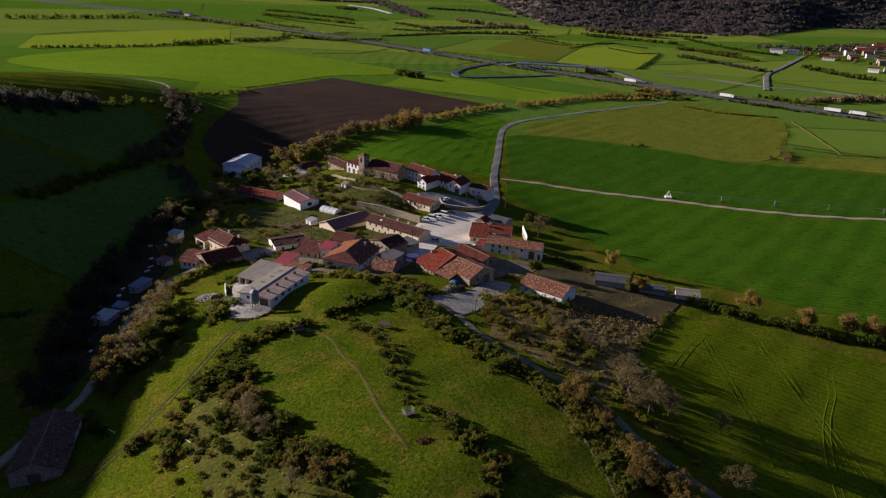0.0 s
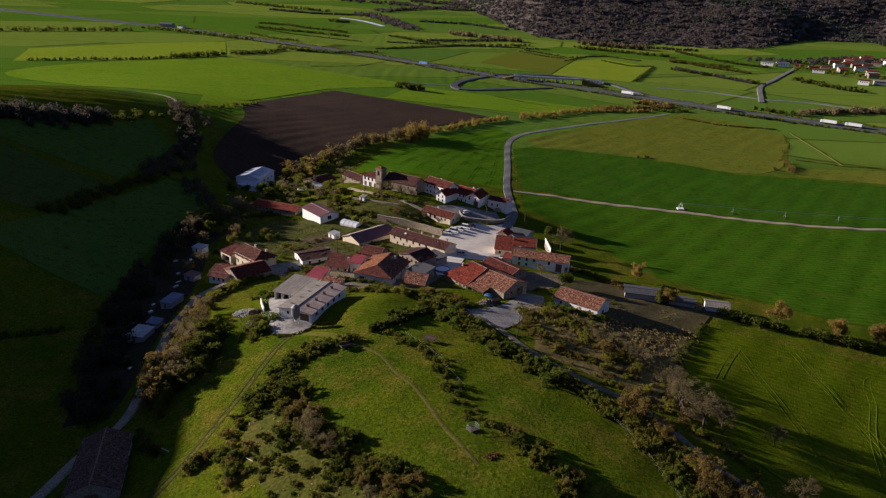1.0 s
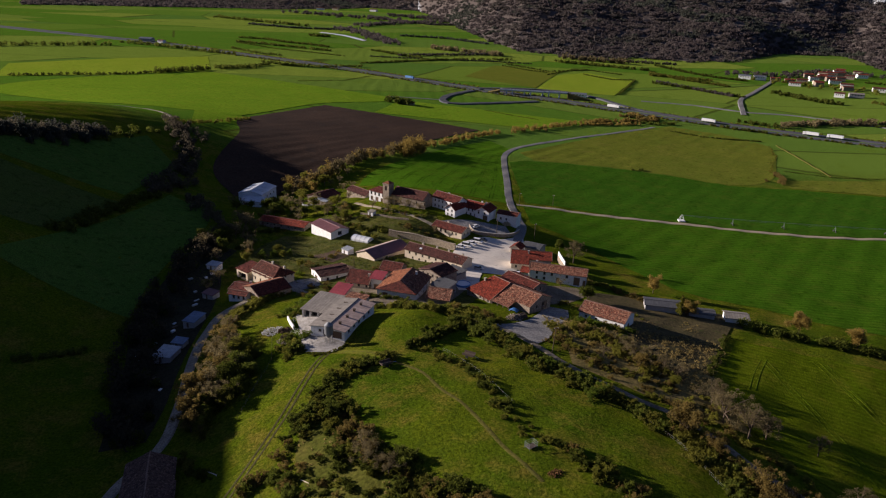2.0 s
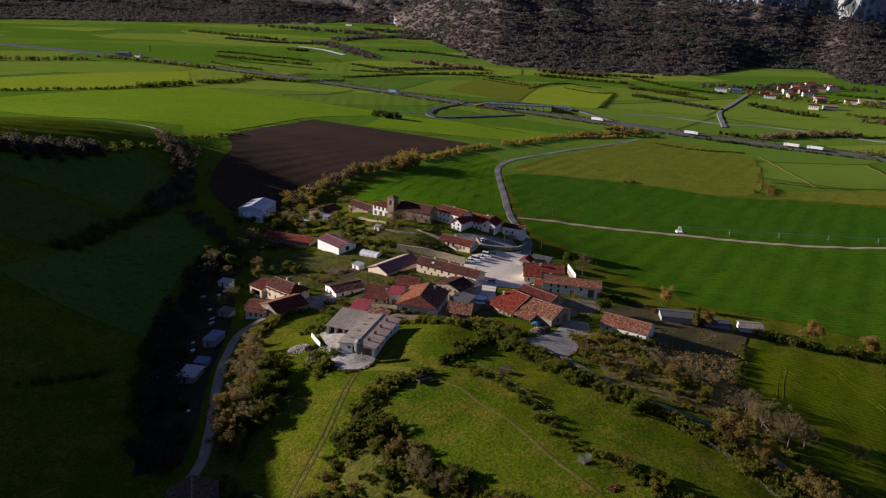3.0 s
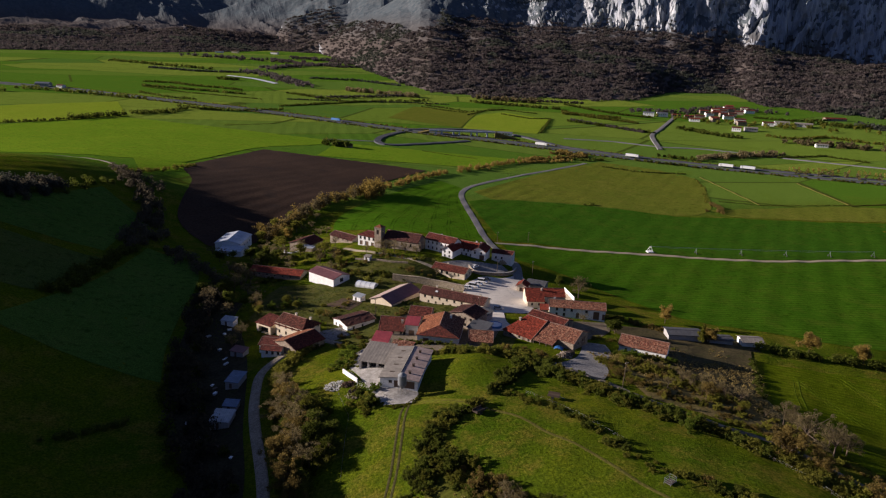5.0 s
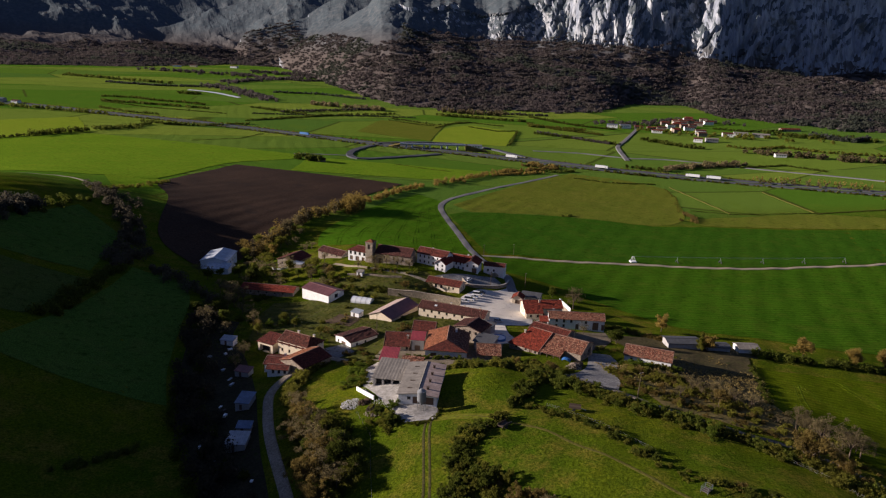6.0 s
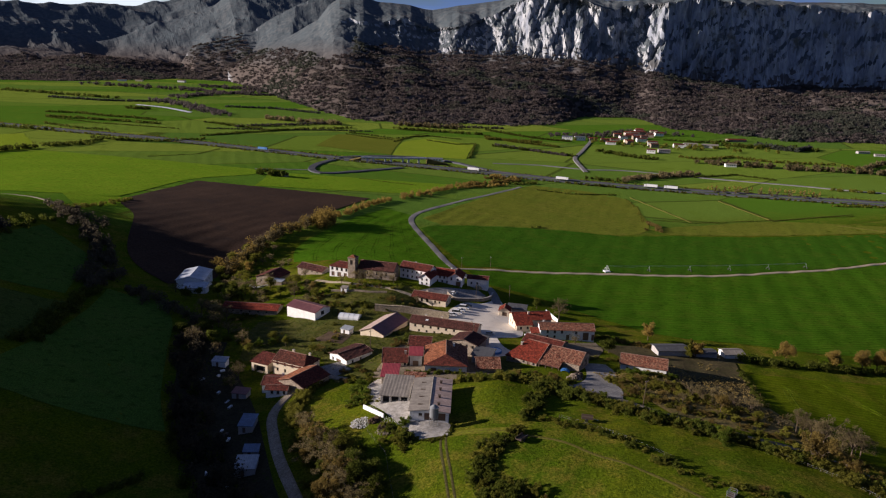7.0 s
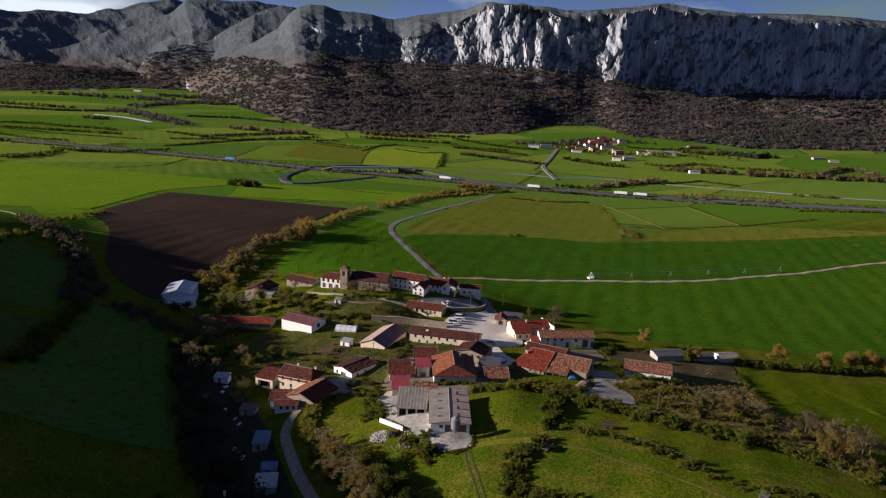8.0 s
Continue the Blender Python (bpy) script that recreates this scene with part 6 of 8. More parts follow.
hedge_of(((-72, 368), (-66, 362), (-60, 358)), ("tree_bare", "bush_lime", "bush_olive"), 3.0, 2.5, 0.75)
hedge_of(((-106, 330), (-104, 316), (-100, 300), (-98, 284)), ("tree_olive", "bush_green", "tree_bare"), 3.6, 3.0, 0.8)
hedge_of(((-86, 292), (-78, 282), (-74, 272)), ("tree_olive", "bush_olive"), 5.0, 2.5, 0.7)
for kind, x, y, s in (("tree_green", 44, 309, 0.85), ("tree_bare", 46.5, 291, 1.45), ("tree_green", 38.5, 237, 1.1), ("tree_tall", 72, 230, 1.15),
                      ("tree_bare", 31, 249.9, 0.75), ("tree_bare", -38, 340, 0.8), ("tree_bare", -46, 346, 0.7), ("tree_green", -22, 360, 0.7), ("tree_bare", -14.9, 319.3, 0.6),
                      ("tree_tawny", 71, 256, 1.15), ("tree_tawny", 113, 221, 1.3), ("tree_tawny", 130, 212, 1.35), ("tree_tawny", 143, 210, 1.55), ("tree_tawny", 148, 207.5, 1.4), ("tree_tawny", 153, 205, 1.2), ("tree_tawny", 75, 230, 1.15), ("bush_rust", 250, 508, 1.0), ("tree_bare", 70, 138, 0.8), ("tree_bare", 42, 181, 0.95), ("tree_bare", 37, 186, 0.85), ("tree_bare", 45, 176, 0.8), ("tree_bare", 52, 153, 1.0), ("tree_bare", 59, 144, 0.9), ("tree_olive", 44, 165, 0.6), ("bush_lime", 9, 166, 1.15), ("bush_lime", 16, 149, 1.2), ("bush_olive", 12, 155, 1.1)):
    grow(kind, x, y, s)

hedge_of(((-33, 214.5), (-27, 209), (-20, 206.5), (-13, 205.5), (-8, 201), (-4, 199)), ("bush_olive", "bush_green", "bush_gold"), 0.7, 1.3, 0.9, mass="olive and green hedge before the barns")
hedge_of(((-60.5, 182), (-57.5, 177.5), (-53, 176.5), (-49, 180), (-46.5, 184.5)), ("bush_olive", "bush_green"), 0.4, 0.5, 0.24, mass="low weeds along the farmyard's edge")
hedge_of(((-62, 262), (-66, 270), (-62, 280), (-58, 290)), ("bush_rust", "bush_olive"), 1.6, 1.6, 0.45, mass="brown weeds along a garden's edge")
hedge_of(((-66, 236), (-61, 232), (-57, 237), (-60, 243), (-66, 246)), ("bush_olive", "bush_green", "bush_rust"), 0.8, 1.8, 0.5, mass="overgrown shrubs below a white garage")
hedge_of(((-66, 222), (-63, 216), (-66, 208), (-70, 212)), ("bush_olive", "bush_lime", "bush_green"), 0.9, 1.8, 0.5, mass="overgrown shrubs beside the farmyard")
hedge_of(((-40, 268), (-35, 272), (-31, 274), (-35, 278)), ("bush_green", "bush_rust", "bush_green"), 0.9, 1.2, 0.5, mass="dark shrubs in a courtyard")
hedge_of(((-30, 322), (-24, 318), (-18, 314), (-12, 309), (-9, 303)), ("bush_olive", "bush_rust", "bush_green"), 1.1, 1.4, 0.5, mass="weeds and brambles above the retaining wall")
hedge_of(((-50, 346), (-42, 341), (-34, 338), (-26, 333), (-20, 331)), ("bush_olive", "bush_rust", "bush_green"), 1.1, 1.6, 0.5, mass="weeds and brambles below the church")
hedge_of(((18, 196), (15, 191), (20, 200), (25, 205)), ("bush_rust", "bush_olive"), 0.9, 0.9, 0.4, mass="weeds along the yard's edge")

# gardens between the houses
for kind, x, y, s in (("tree_bare", -32, 344, 0.95), ("tree_bare", -27, 340, 0.85), ("tree_bare", -22, 336, 0.8), ("tree_bare", -38, 349, 0.8), ("tree_olive", -70, 352, 0.8), ("tree_olive", -66, 366, 0.8), ("tree_bare", -60, 372, 0.8),
                      ("bush_lime", -58, 330, 0.8), ("bush_olive", -51.7, 323.4, 0.8), ("bush_olive", -45.6, 320, 0.7), ("bush_olive", -39.3, 317, 0.7), ("bush_rust", -62, 338, 0.8), ("bush_olive", -50, 334, 0.6),
                      ("bush_olive", -57.2, 304, 0.6), ("bush_green", -30, 268, 0.7), ("bush_rust", -33, 264, 0.9), ("bush_green", -28, 262, 0.7), ("bush_lime", -72, 262, 0.7), ("bush_olive", -64, 234, 0.9),
                      ("bush_lime", -62, 228, 1.1), ("bush_lime", -66, 222, 0.9), ("bush_olive", -68, 216, 0.9), ("bush_green", -43, 227, 0.6), ("bush_green", -42, 229, 0.6), ("tree_bare", -104, 246, 0.8),
                      ("tree_olive", -96, 276, 0.7), ("tree_bare", -108, 276, 0.8), ("bush_green", -100, 268, 0.9), ("bush_lime", -60, 188, 0.9), ("bush_olive", -64, 183, 0.9), ("bush_olive", -67, 184, 0.8),
                      ("tree_olive", -104.5, 393, 0.8), ("tree_bare", -100, 392, 0.8), ("tree_bare", -118, 374, 0.7), ("bush_green", -96, 378, 0.9), ("tree_bare", -92, 372, 0.8), ("tree_olive", -88, 396, 0.9), ("tree_bare", -78, 400, 0.9),
                      ("tree_olive", -67, 349, 0.70), ("tree_bare", -64, 337, 0.77), ("tree_olive", -60, 339, 0.84), ("bush_olive", -69, 359, 0.91), ("tree_bare", -62, 356, 0.70), ("tree_bare", -71, 443, 0.77), ("tree_olive", -78, 459, 0.84), ("tree_bare", -67, 419, 0.91), ("tree_bare", -76, 436, 0.70), ("tree_olive", -83, 448, 0.77), ("tree_bare", -67, 457, 0.84), ("tree_bare", -62, 427, 0.91), ("tree_bare", -87, 364, 0.70), ("bush_olive", -82, 355, 0.77), ("tree_olive", -96, 378, 0.84), ("bush_olive", -51, 333, 0.91), ("tree_rust", -28, 315.7, 0.70), ("bush_rust", -47, 335, 0.77), ("bush_gold", -55.8, 324.2, 0.84), ("bush_gold", -48.4, 315.9, 0.91), ("bush_rust", -53.5, 315.7, 0.70), ("bush_gold", -44.1, 311, 0.77), ("tree_bare", -84, 347, 0.70)):
    grow(kind, x, y, s)

# trees round the barns and gardens on the village's western side
for kind, x, y, s in (("tree_green", -119, 363, 1.2), ("tree_bare", -108, 334, 1.25), ("tree_bare", -112, 338, 1.1), ("tree_green", -99, 363, 1.1), ("tree_green", -95, 358, 1.0), ("tree_bare", -85, 353, 1.1),
                      ("tree_olive", -85, 423, 1.2), ("tree_olive", -68, 364, 1.0), ("tree_bare", -69, 347, 1.0), ("tree_rust", -60, 346, 0.85), ("tree_rust", -102, 432, 1.2), ("tree_olive", -93, 442, 1.2), ("tree_olive", -84, 459, 1.2),
                      ("tree_green", -111, 307, 1.2), ("tree_green", -113, 298, 1.2), ("tree_bare", -108, 312, 1.1), ("tree_green", -109, 290, 1.0), ("tree_rust", -96, 280, 0.8), ("bush_lime", -91, 285, 1.0), ("bush_lime", -86, 286, 1.0),
                      ("bush_lime", -80, 290, 0.8), ("bush_olive", -70, 284, 0.8), ("bush_rust", -69, 272, 0.8), ("tree_bare", -101, 252, 0.9), ("tree_green", -104, 248, 0.8)):
    grow(kind, x, y, s)
hedge_of(((-62, 336), (-56, 330), (-49.7, 322.5), (-44.6, 321.7), (-38.3, 317), (-30.8, 313.2)), ("bush_olive", "bush_rust", "bush_green"), 1.3, 1.4, 0.7, mass="overgrown olive scrub on a garden bank")
hedge_of(((-104, 322), (-96, 330), (-88, 334), (-80, 336)), ("bush_olive", "bush_green"), 1.6, 1.6, 0.7, mass="green scrub beside the stable")
hedge_of(((42, 262), (50, 258), (60, 246), (70, 240), (84, 236)), ("bush_olive", "bush_green", "bush_rust"), 1.3, 1.2, 0.75, mass="rough scrub round the sheds")
hedge_of(((26, 230), (34, 228), (44, 226), (52, 222)), ("bush_olive", "bush_rust"), 1.6, 1.5, 0.6, mass="scrub beside the end house")
for x, y, s in ((8, 169, 0.7), (14, 159, 0.75), (19, 154.5, 0.8), (3, 176, 0.6)):
    grow("bush_lime", x, y, s)
hedge_of(((-66, 124), (-62, 127), (-58, 124), (-55, 119), (-50, 116)), ("bush_green", "bush_green", "bush_rust"), 0.9, 1.6, 0.75, mass="dark thorn bushes on the rough pasture")
hedge_of(((-52, 127), (-47, 119), (-42, 113), (-38, 108), (-33, 103), (-28, 98)), ("bush_green", "bush_olive", "bush_rust", "bush_green"), 0.9, 3.2, 0.5, mass="low thorn bushes on the rough pasture")
hedge_of(((-48, 138), (-43, 126), (-36, 114), (-30, 106)), ("bush_green", "bush_olive"), 1.6, 2.4, 0.5, mass="low olive bushes on the rough pasture")
hedge_of(((24, 211), (30, 209), (37, 206), (45, 204)), ("bush_olive", "bush_olive", "bush_lime"), 1.1, 1.2, 0.62, mass="yellow-olive shrubs below the end house")
hedge_of(((-45, 230), (-40, 227.6), (-34, 225), (-28, 222.5)), ("bush_olive", "bush_green"), 1.2, 1.0, 0.5, mass="garden shrubs between houses")
hedge_of(((-42, 262), (-38, 265), (-35, 261)), ("bush_rust", "bush_green"), 1.2, 0.8, 0.6, mass="reddish shrubs in a courtyard")
for kind, x, y, s in (("bush_gold", -62, 183, 1.0), ("bush_olive", -63, 180.5, 0.8), ("bush_olive", -63.5, 177, 0.7)):
    grow(kind, x, y, s)
# the rough bank above the lower lane: dead stalks, thorn and golden shrubs
hedge_of(((19, 205), (17.5, 196), (19, 187), (24, 178)), ("bush_gold", "bush_olive", "bush_rust"), 0.9, 1.0, 0.6, mass="golden shrubs along the yard's edge")
hedge_of(((28, 201), (32, 194), (36, 188), (39, 181), (42, 175)), ("bush_gold", "bush_rust", "bush_gold"), 0.8, 2.2, 0.85, mass="golden-brown shrubs in the middle of the rough bank")
bank_rng = random.Random(77)
for _ in range(46):
    u, v = bank_rng.random(), bank_rng.random()
    x, y = 21 + 20 * u + 5 * v * u, 197 - 27 * v - 13 * v * u
    grow(bank_rng.choice(("bush_rust", "bush_gold", "bush_rust", "bush_olive")), x, y, bank_rng.uniform(0.35, 0.75))
for kind, x, y, s in (("tree_bare", 49.2, 146.3, 1.15), ("tree_bare", 53, 140.5, 1.2), ("tree_bare", 47.8, 172, 0.9), ("tree_rust", 36, 172, 0.8), ("tree_bare", 65, 115.7, 1.0), ("bush_gold", 47, 148, 0.9), ("bush_rust", 50, 143, 0.9),
                      ("bush_lime", 8, 165, 1.0), ("bush_lime", 18.5, 152, 1.15), ("bush_lime", 12.5, 157, 0.8), ("tree_rust", 38.7, 130.5, 0.75), ("bush_gold", 41, 120, 1.3), ("tree_rust", 42.5, 109, 0.9), ("bush_rust", 46.5, 109.5, 1.2), ("bush_gold", 36, 141.5, 1.0)):
    grow(kind, x, y, s)
hedge_of(((30.5, 158), (36, 152), (41, 147), (46, 143), (50, 137), (54, 131), (58, 124)), ("bush_rust", "bush_olive", "bush_gold"), 1.6, 0.9, 0.6, mass="brown bramble along the upper edge of the lower lane")
# dark trees round the barns north-west of the village
for kind, x, y, s in (("tree_green", -99, 400, 1.1), ("tree_bare", -95, 381, 1.1), ("tree_green", -91, 365, 1.1), ("tree_bare", -86, 373, 1.0), ("tree_green", -104, 369, 1.2), ("tree_olive", -101, 421, 1.2), ("tree_green", -82, 354, 1.0), ("tree_olive", -66, 360, 1.0),
                      ("tree_bare", -70, 356, 1.0), ("tree_green", -75, 353, 0.9), ("tree_bare", -62, 345, 0.9), ("bush_green", -58, 353, 1.2), ("bush_rust", -57, 338, 1.0), ("tree_green", -96, 377, 1.0), ("tree_bare", -91, 368, 1.2), ("tree_tawny", -109.5, 342, 1.1),
                      ("tree_bare", -107, 329, 1.2), ("tree_olive", -90, 405, 1.2), ("tree_tawny", -85, 421, 1.2), ("tree_olive", -80, 436, 1.2), ("tree_green", -98, 357, 1.1), ("tree_green", -113, 372, 0.9), ("tree_bare", -124, 379, 0.9), ("tree_green", -120, 300, 1.2), ("tree_bare", -116, 285, 1.3),
                      ("tree_bare", -98, 300, 0.9), ("tree_rust", -83.8, 152.5, 1.25), ("tree_rust", -85, 156, 1.1), ("bush_olive", -82.5, 141, 1.2), ("bush_green", -76.5, 133, 1.0), ("bush_gold", -80, 137, 1.0)):
    grow(kind, x, y, s)

# ---- far hedges and woods, each one mass of plants that nobody could count ----
def thicket(name, label, xs, ys, zs, mat, size, tall, n, leaf, seed, category="hedge", rough=0.5):
    """Many small plants of random twigs and leaves at the given feet, in one mesh."""
    rng = np.random.default_rng(seed)
    k = len(xs)
    d = rng.normal(size=(k, n, 3))
    d /= np.linalg.norm(d, axis=2)[..., None]
    s = (0.7 + 0.6 * rng.random(k))[:, None, None]
    r = (0.35 + 0.75 * rng.random((k, n, 1))) * s
    p = np.stack([xs, ys, zs], 1)[:, None] + d * r * (size, size, tall * 0.5) + np.array((0, 0, tall * 0.45)) * s
    nrm = d * (1, 1, 0.8) + rough * rng.normal(size=d.shape)
    nrm /= np.linalg.norm(nrm, axis=2)[..., None]
    a = np.cross(nrm, rng.normal(size=d.shape))
    a /= np.linalg.norm(a, axis=2)[..., None]
    b = np.cross(nrm, a)
    q = leaf * (0.6 + 0.8 * rng.random((k, n, 1)))
    v = np.stack([p - a * q, p + a * q * 0.8 - b * q * 0.7, p + a * q * 0.5 + b * q * 0.9], 2).reshape(-1, 3)
    me = bpy.data.meshes.new(name)
    m = len(v) // 3
    me.vertices.add(len(v))
    me.vertices.foreach_set("co", v.ravel())
    me.loops.add(len(v))
    me.loops.foreach_set("vertex_index", np.arange(len(v)))
    me.polygons.add(m)
    me.polygons.foreach_set("loop_start", np.arange(0, len(v), 3))
    me.materials.append(mat)
    me.update(calc_edges=True)
    return tagged(new(name, me), label, category, kind="stuff")


def far_hedge(pts, wide, gap, size, tall, mat, seed, label="dark hedge between far meadows", n_leaf=30):
    rng = np.random.default_rng(seed)
    n = max(4, int(np.hypot(*np.diff(np.array(pts, float), axis=0).T).sum() / gap))
    c = along(pts, n) + rng.normal(0, wide, (n, 2))
    c = c[rng.random(n) < 0.86]
    thicket("far_hedge", label, c[:, 0], c[:, 1], height(c[:, 0], c[:, 1]), mat, size, tall, n_leaf, size * 2.3 / math.sqrt(n_leaf), seed)


wood_rng = np.random.default_rng(8)
wa, wr = wood_rng.uniform(-26, 66, 62000), wood_rng.uniform(1500, 3700, 62000)
wfoot = foot_of(wa) - 25
wtop = np.where(wa > 11, wall_front(np.radians(wa) * 2900) + 12, wfoot + 800 + 200 * rugged(wa * 50, 0 * wa, 150, 91, 4))
glade = rugged(wa * 40, wr, 170, 92, 3)
keep = (wr > wfoot) & (wr < wtop) & (wood_rng.random(len(wa)) < wr / 3250) & (glade < 0.75 + 0.8 * np.clip((wr - wfoot) / 250, 0, 1))
wa, wr = wa[keep], wr[keep]
wx, wy = -60 + wr * np.sin(np.radians(wa)), wr * np.cos(np.radians(wa))
wz = np.maximum(mountain_z(wa, wr), height(wx, wy)) - 1.0
ever = (rugged(wa * 40, wr, 210, 93, 4) > 0.3) | (wood_rng.random(len(wa)) < 0.04)
big = wood_rng.random(len(wa)) < 0.3
for chosen, label, mat, size, tall, n, leaf in (
    (~ever & ~big, "bare purple-brown winter woods on the mountain foot", L_WOOD, 7.6, 4.6, 19, 2.7), (~ever & big, "taller bare crowns in the winter woods", L_WOOD, 10.0, 7.0, 30, 3.0),
    (ever, "dark evergreen patches in the mountain woods", L_EVERGREEN, 6.8, 6.5, 18, 3.0)):
    thicket("mountain_woods", label, wx[chosen], wy[chosen], wz[chosen], mat, size, tall, n, leaf, 9, "woods", 0.34)

# the shaded gully, the ridge and the hedges round the plough
GULLY = ((-112, 312), (-116, 290), (-118, 268), (-117, 246), (-118, 224), (-114, 204), (-108, 184), (-104, 164), (-100, 150))
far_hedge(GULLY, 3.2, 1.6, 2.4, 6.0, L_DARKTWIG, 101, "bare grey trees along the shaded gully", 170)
far_hedge(GULLY, 4.0, 3.4, 2.0, 3.5, L_GREEN, 102, "dark evergreen scrub along the gully", 150)
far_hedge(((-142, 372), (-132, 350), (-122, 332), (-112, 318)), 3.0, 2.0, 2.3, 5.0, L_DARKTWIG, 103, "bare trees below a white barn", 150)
far_hedge(((-172, 276), (-165, 302), (-160, 330), (-157, 356)), 2.2, 1.5, 2.2, 3.6, L_GREEN, 104, "dark hedge across the shaded slope", 130)
far_hedge(((-147, 186), (-141, 190), (-135, 194), (-129, 198)), 0.8, 1.0, 1.1, 1.8, L_GREEN, 121, "low dark hedge below the shaded slope", 90)
RIDGE = ((-240, 348), (-228, 370), (-217, 392), (-208, 418), (-202, 444), (-194, 470))
far_hedge(RIDGE[:4], 4.5, 0.8, 3.0, 6.5, L_EVERGREEN, 105, "tall dark trees along the western ridge", 150)
far_hedge(RIDGE[:4], 4.5, 2.2, 2.8, 6.5, L_DARKTWIG, 106, "bare trees among the ridge trees", 150)
far_hedge(RIDGE[2:], 3.0, 1.8, 2.0, 3.0, L_GREEN, 119, "low dark hedge along the western ridge", 110)
far_hedge(((-196, 515), (-184, 494), (-173, 474), (-166, 450), (-162, 424), (-160, 396), (-158, 370), (-158, 352)), 4.5, 1.4, 2.6, 5.0, L_DARKTWIG, 107, "bare trees along a sunken lane", 150)
far_hedge(((-196, 500), (-190, 520), (-180, 548), (-168, 580), (-160, 600)), 1.6, 2.2, 1.7, 2.6, L_OLIVE, 108, "low hedge round a headland", 90)
PLOUGH = ((-98, 422), (-91, 438), (-82, 455), (-71, 475), (-60, 493), (-48, 507), (-36, 518), (-25, 528))
far_hedge(PLOUGH, 2.6, 1.8, 2.7, 7.5, L_TWIG, 109, "olive and rust hedge beside the ploughed field", 150)
far_hedge(PLOUGH, 2.8, 2.8, 2.6, 8.0, L_TAWNY, 110, "bare trees in the hedge beside the ploughed field", 150)
far_hedge(((-27, 515), (-22, 526), (-15, 540)), 3.2, 0.9, 3.2, 11.0, L_TAWNY, 111, "clump of tall tawny poplars", 160)
far_hedge(((-10, 554), (6, 578), (22, 600), (40, 622), (60, 642)), 1.6, 1.8, 2.2, 5.0, L_TAWNY, 112, "tawny hedge beside the north crop", 110)
far_hedge(((72, 650), (92, 668), (118, 690), (150, 720), (190, 748)), 2.6, 2.4, 2.4, 4.5, L_TAWNY, 113, "tawny hedge along a stream", 90)
EAST = ((94, 224), (104, 219), (116, 214), (130, 209), (146, 204), (170, 196), (200, 186), (240, 172))
far_hedge(EAST, 1.3, 1.5, 1.8, 3.0, L_GREEN, 114, "dark hedge between two crops", 130)
far_hedge(((82, 213), (76, 203), (70, 194), (64, 185), (60, 178)), 0.5, 1.0, 0.9, 1.3, L_GREEN, 115, "low dark hedge between rough bank and crop", 90)
far_hedge(((256, 498), (262, 508), (268, 520), (270, 534)), 1.2, 2.2, 1.9, 3.2, L_RUST, 116, "brown hedge at the meadow's edge", 90)
far_hedge(((270, 540), (285, 565), (305, 600), (326, 650)), 0.8, 4.0, 1.0, 1.4, L_OLIVE, 117, "thin scrub along a ditch", 40)
far_hedge(((150, 524), (158, 526)), 1.0, 2.0, 1.8, 2.4, L_GREEN, 118, "small dark scrub patch in the meadow", 60)

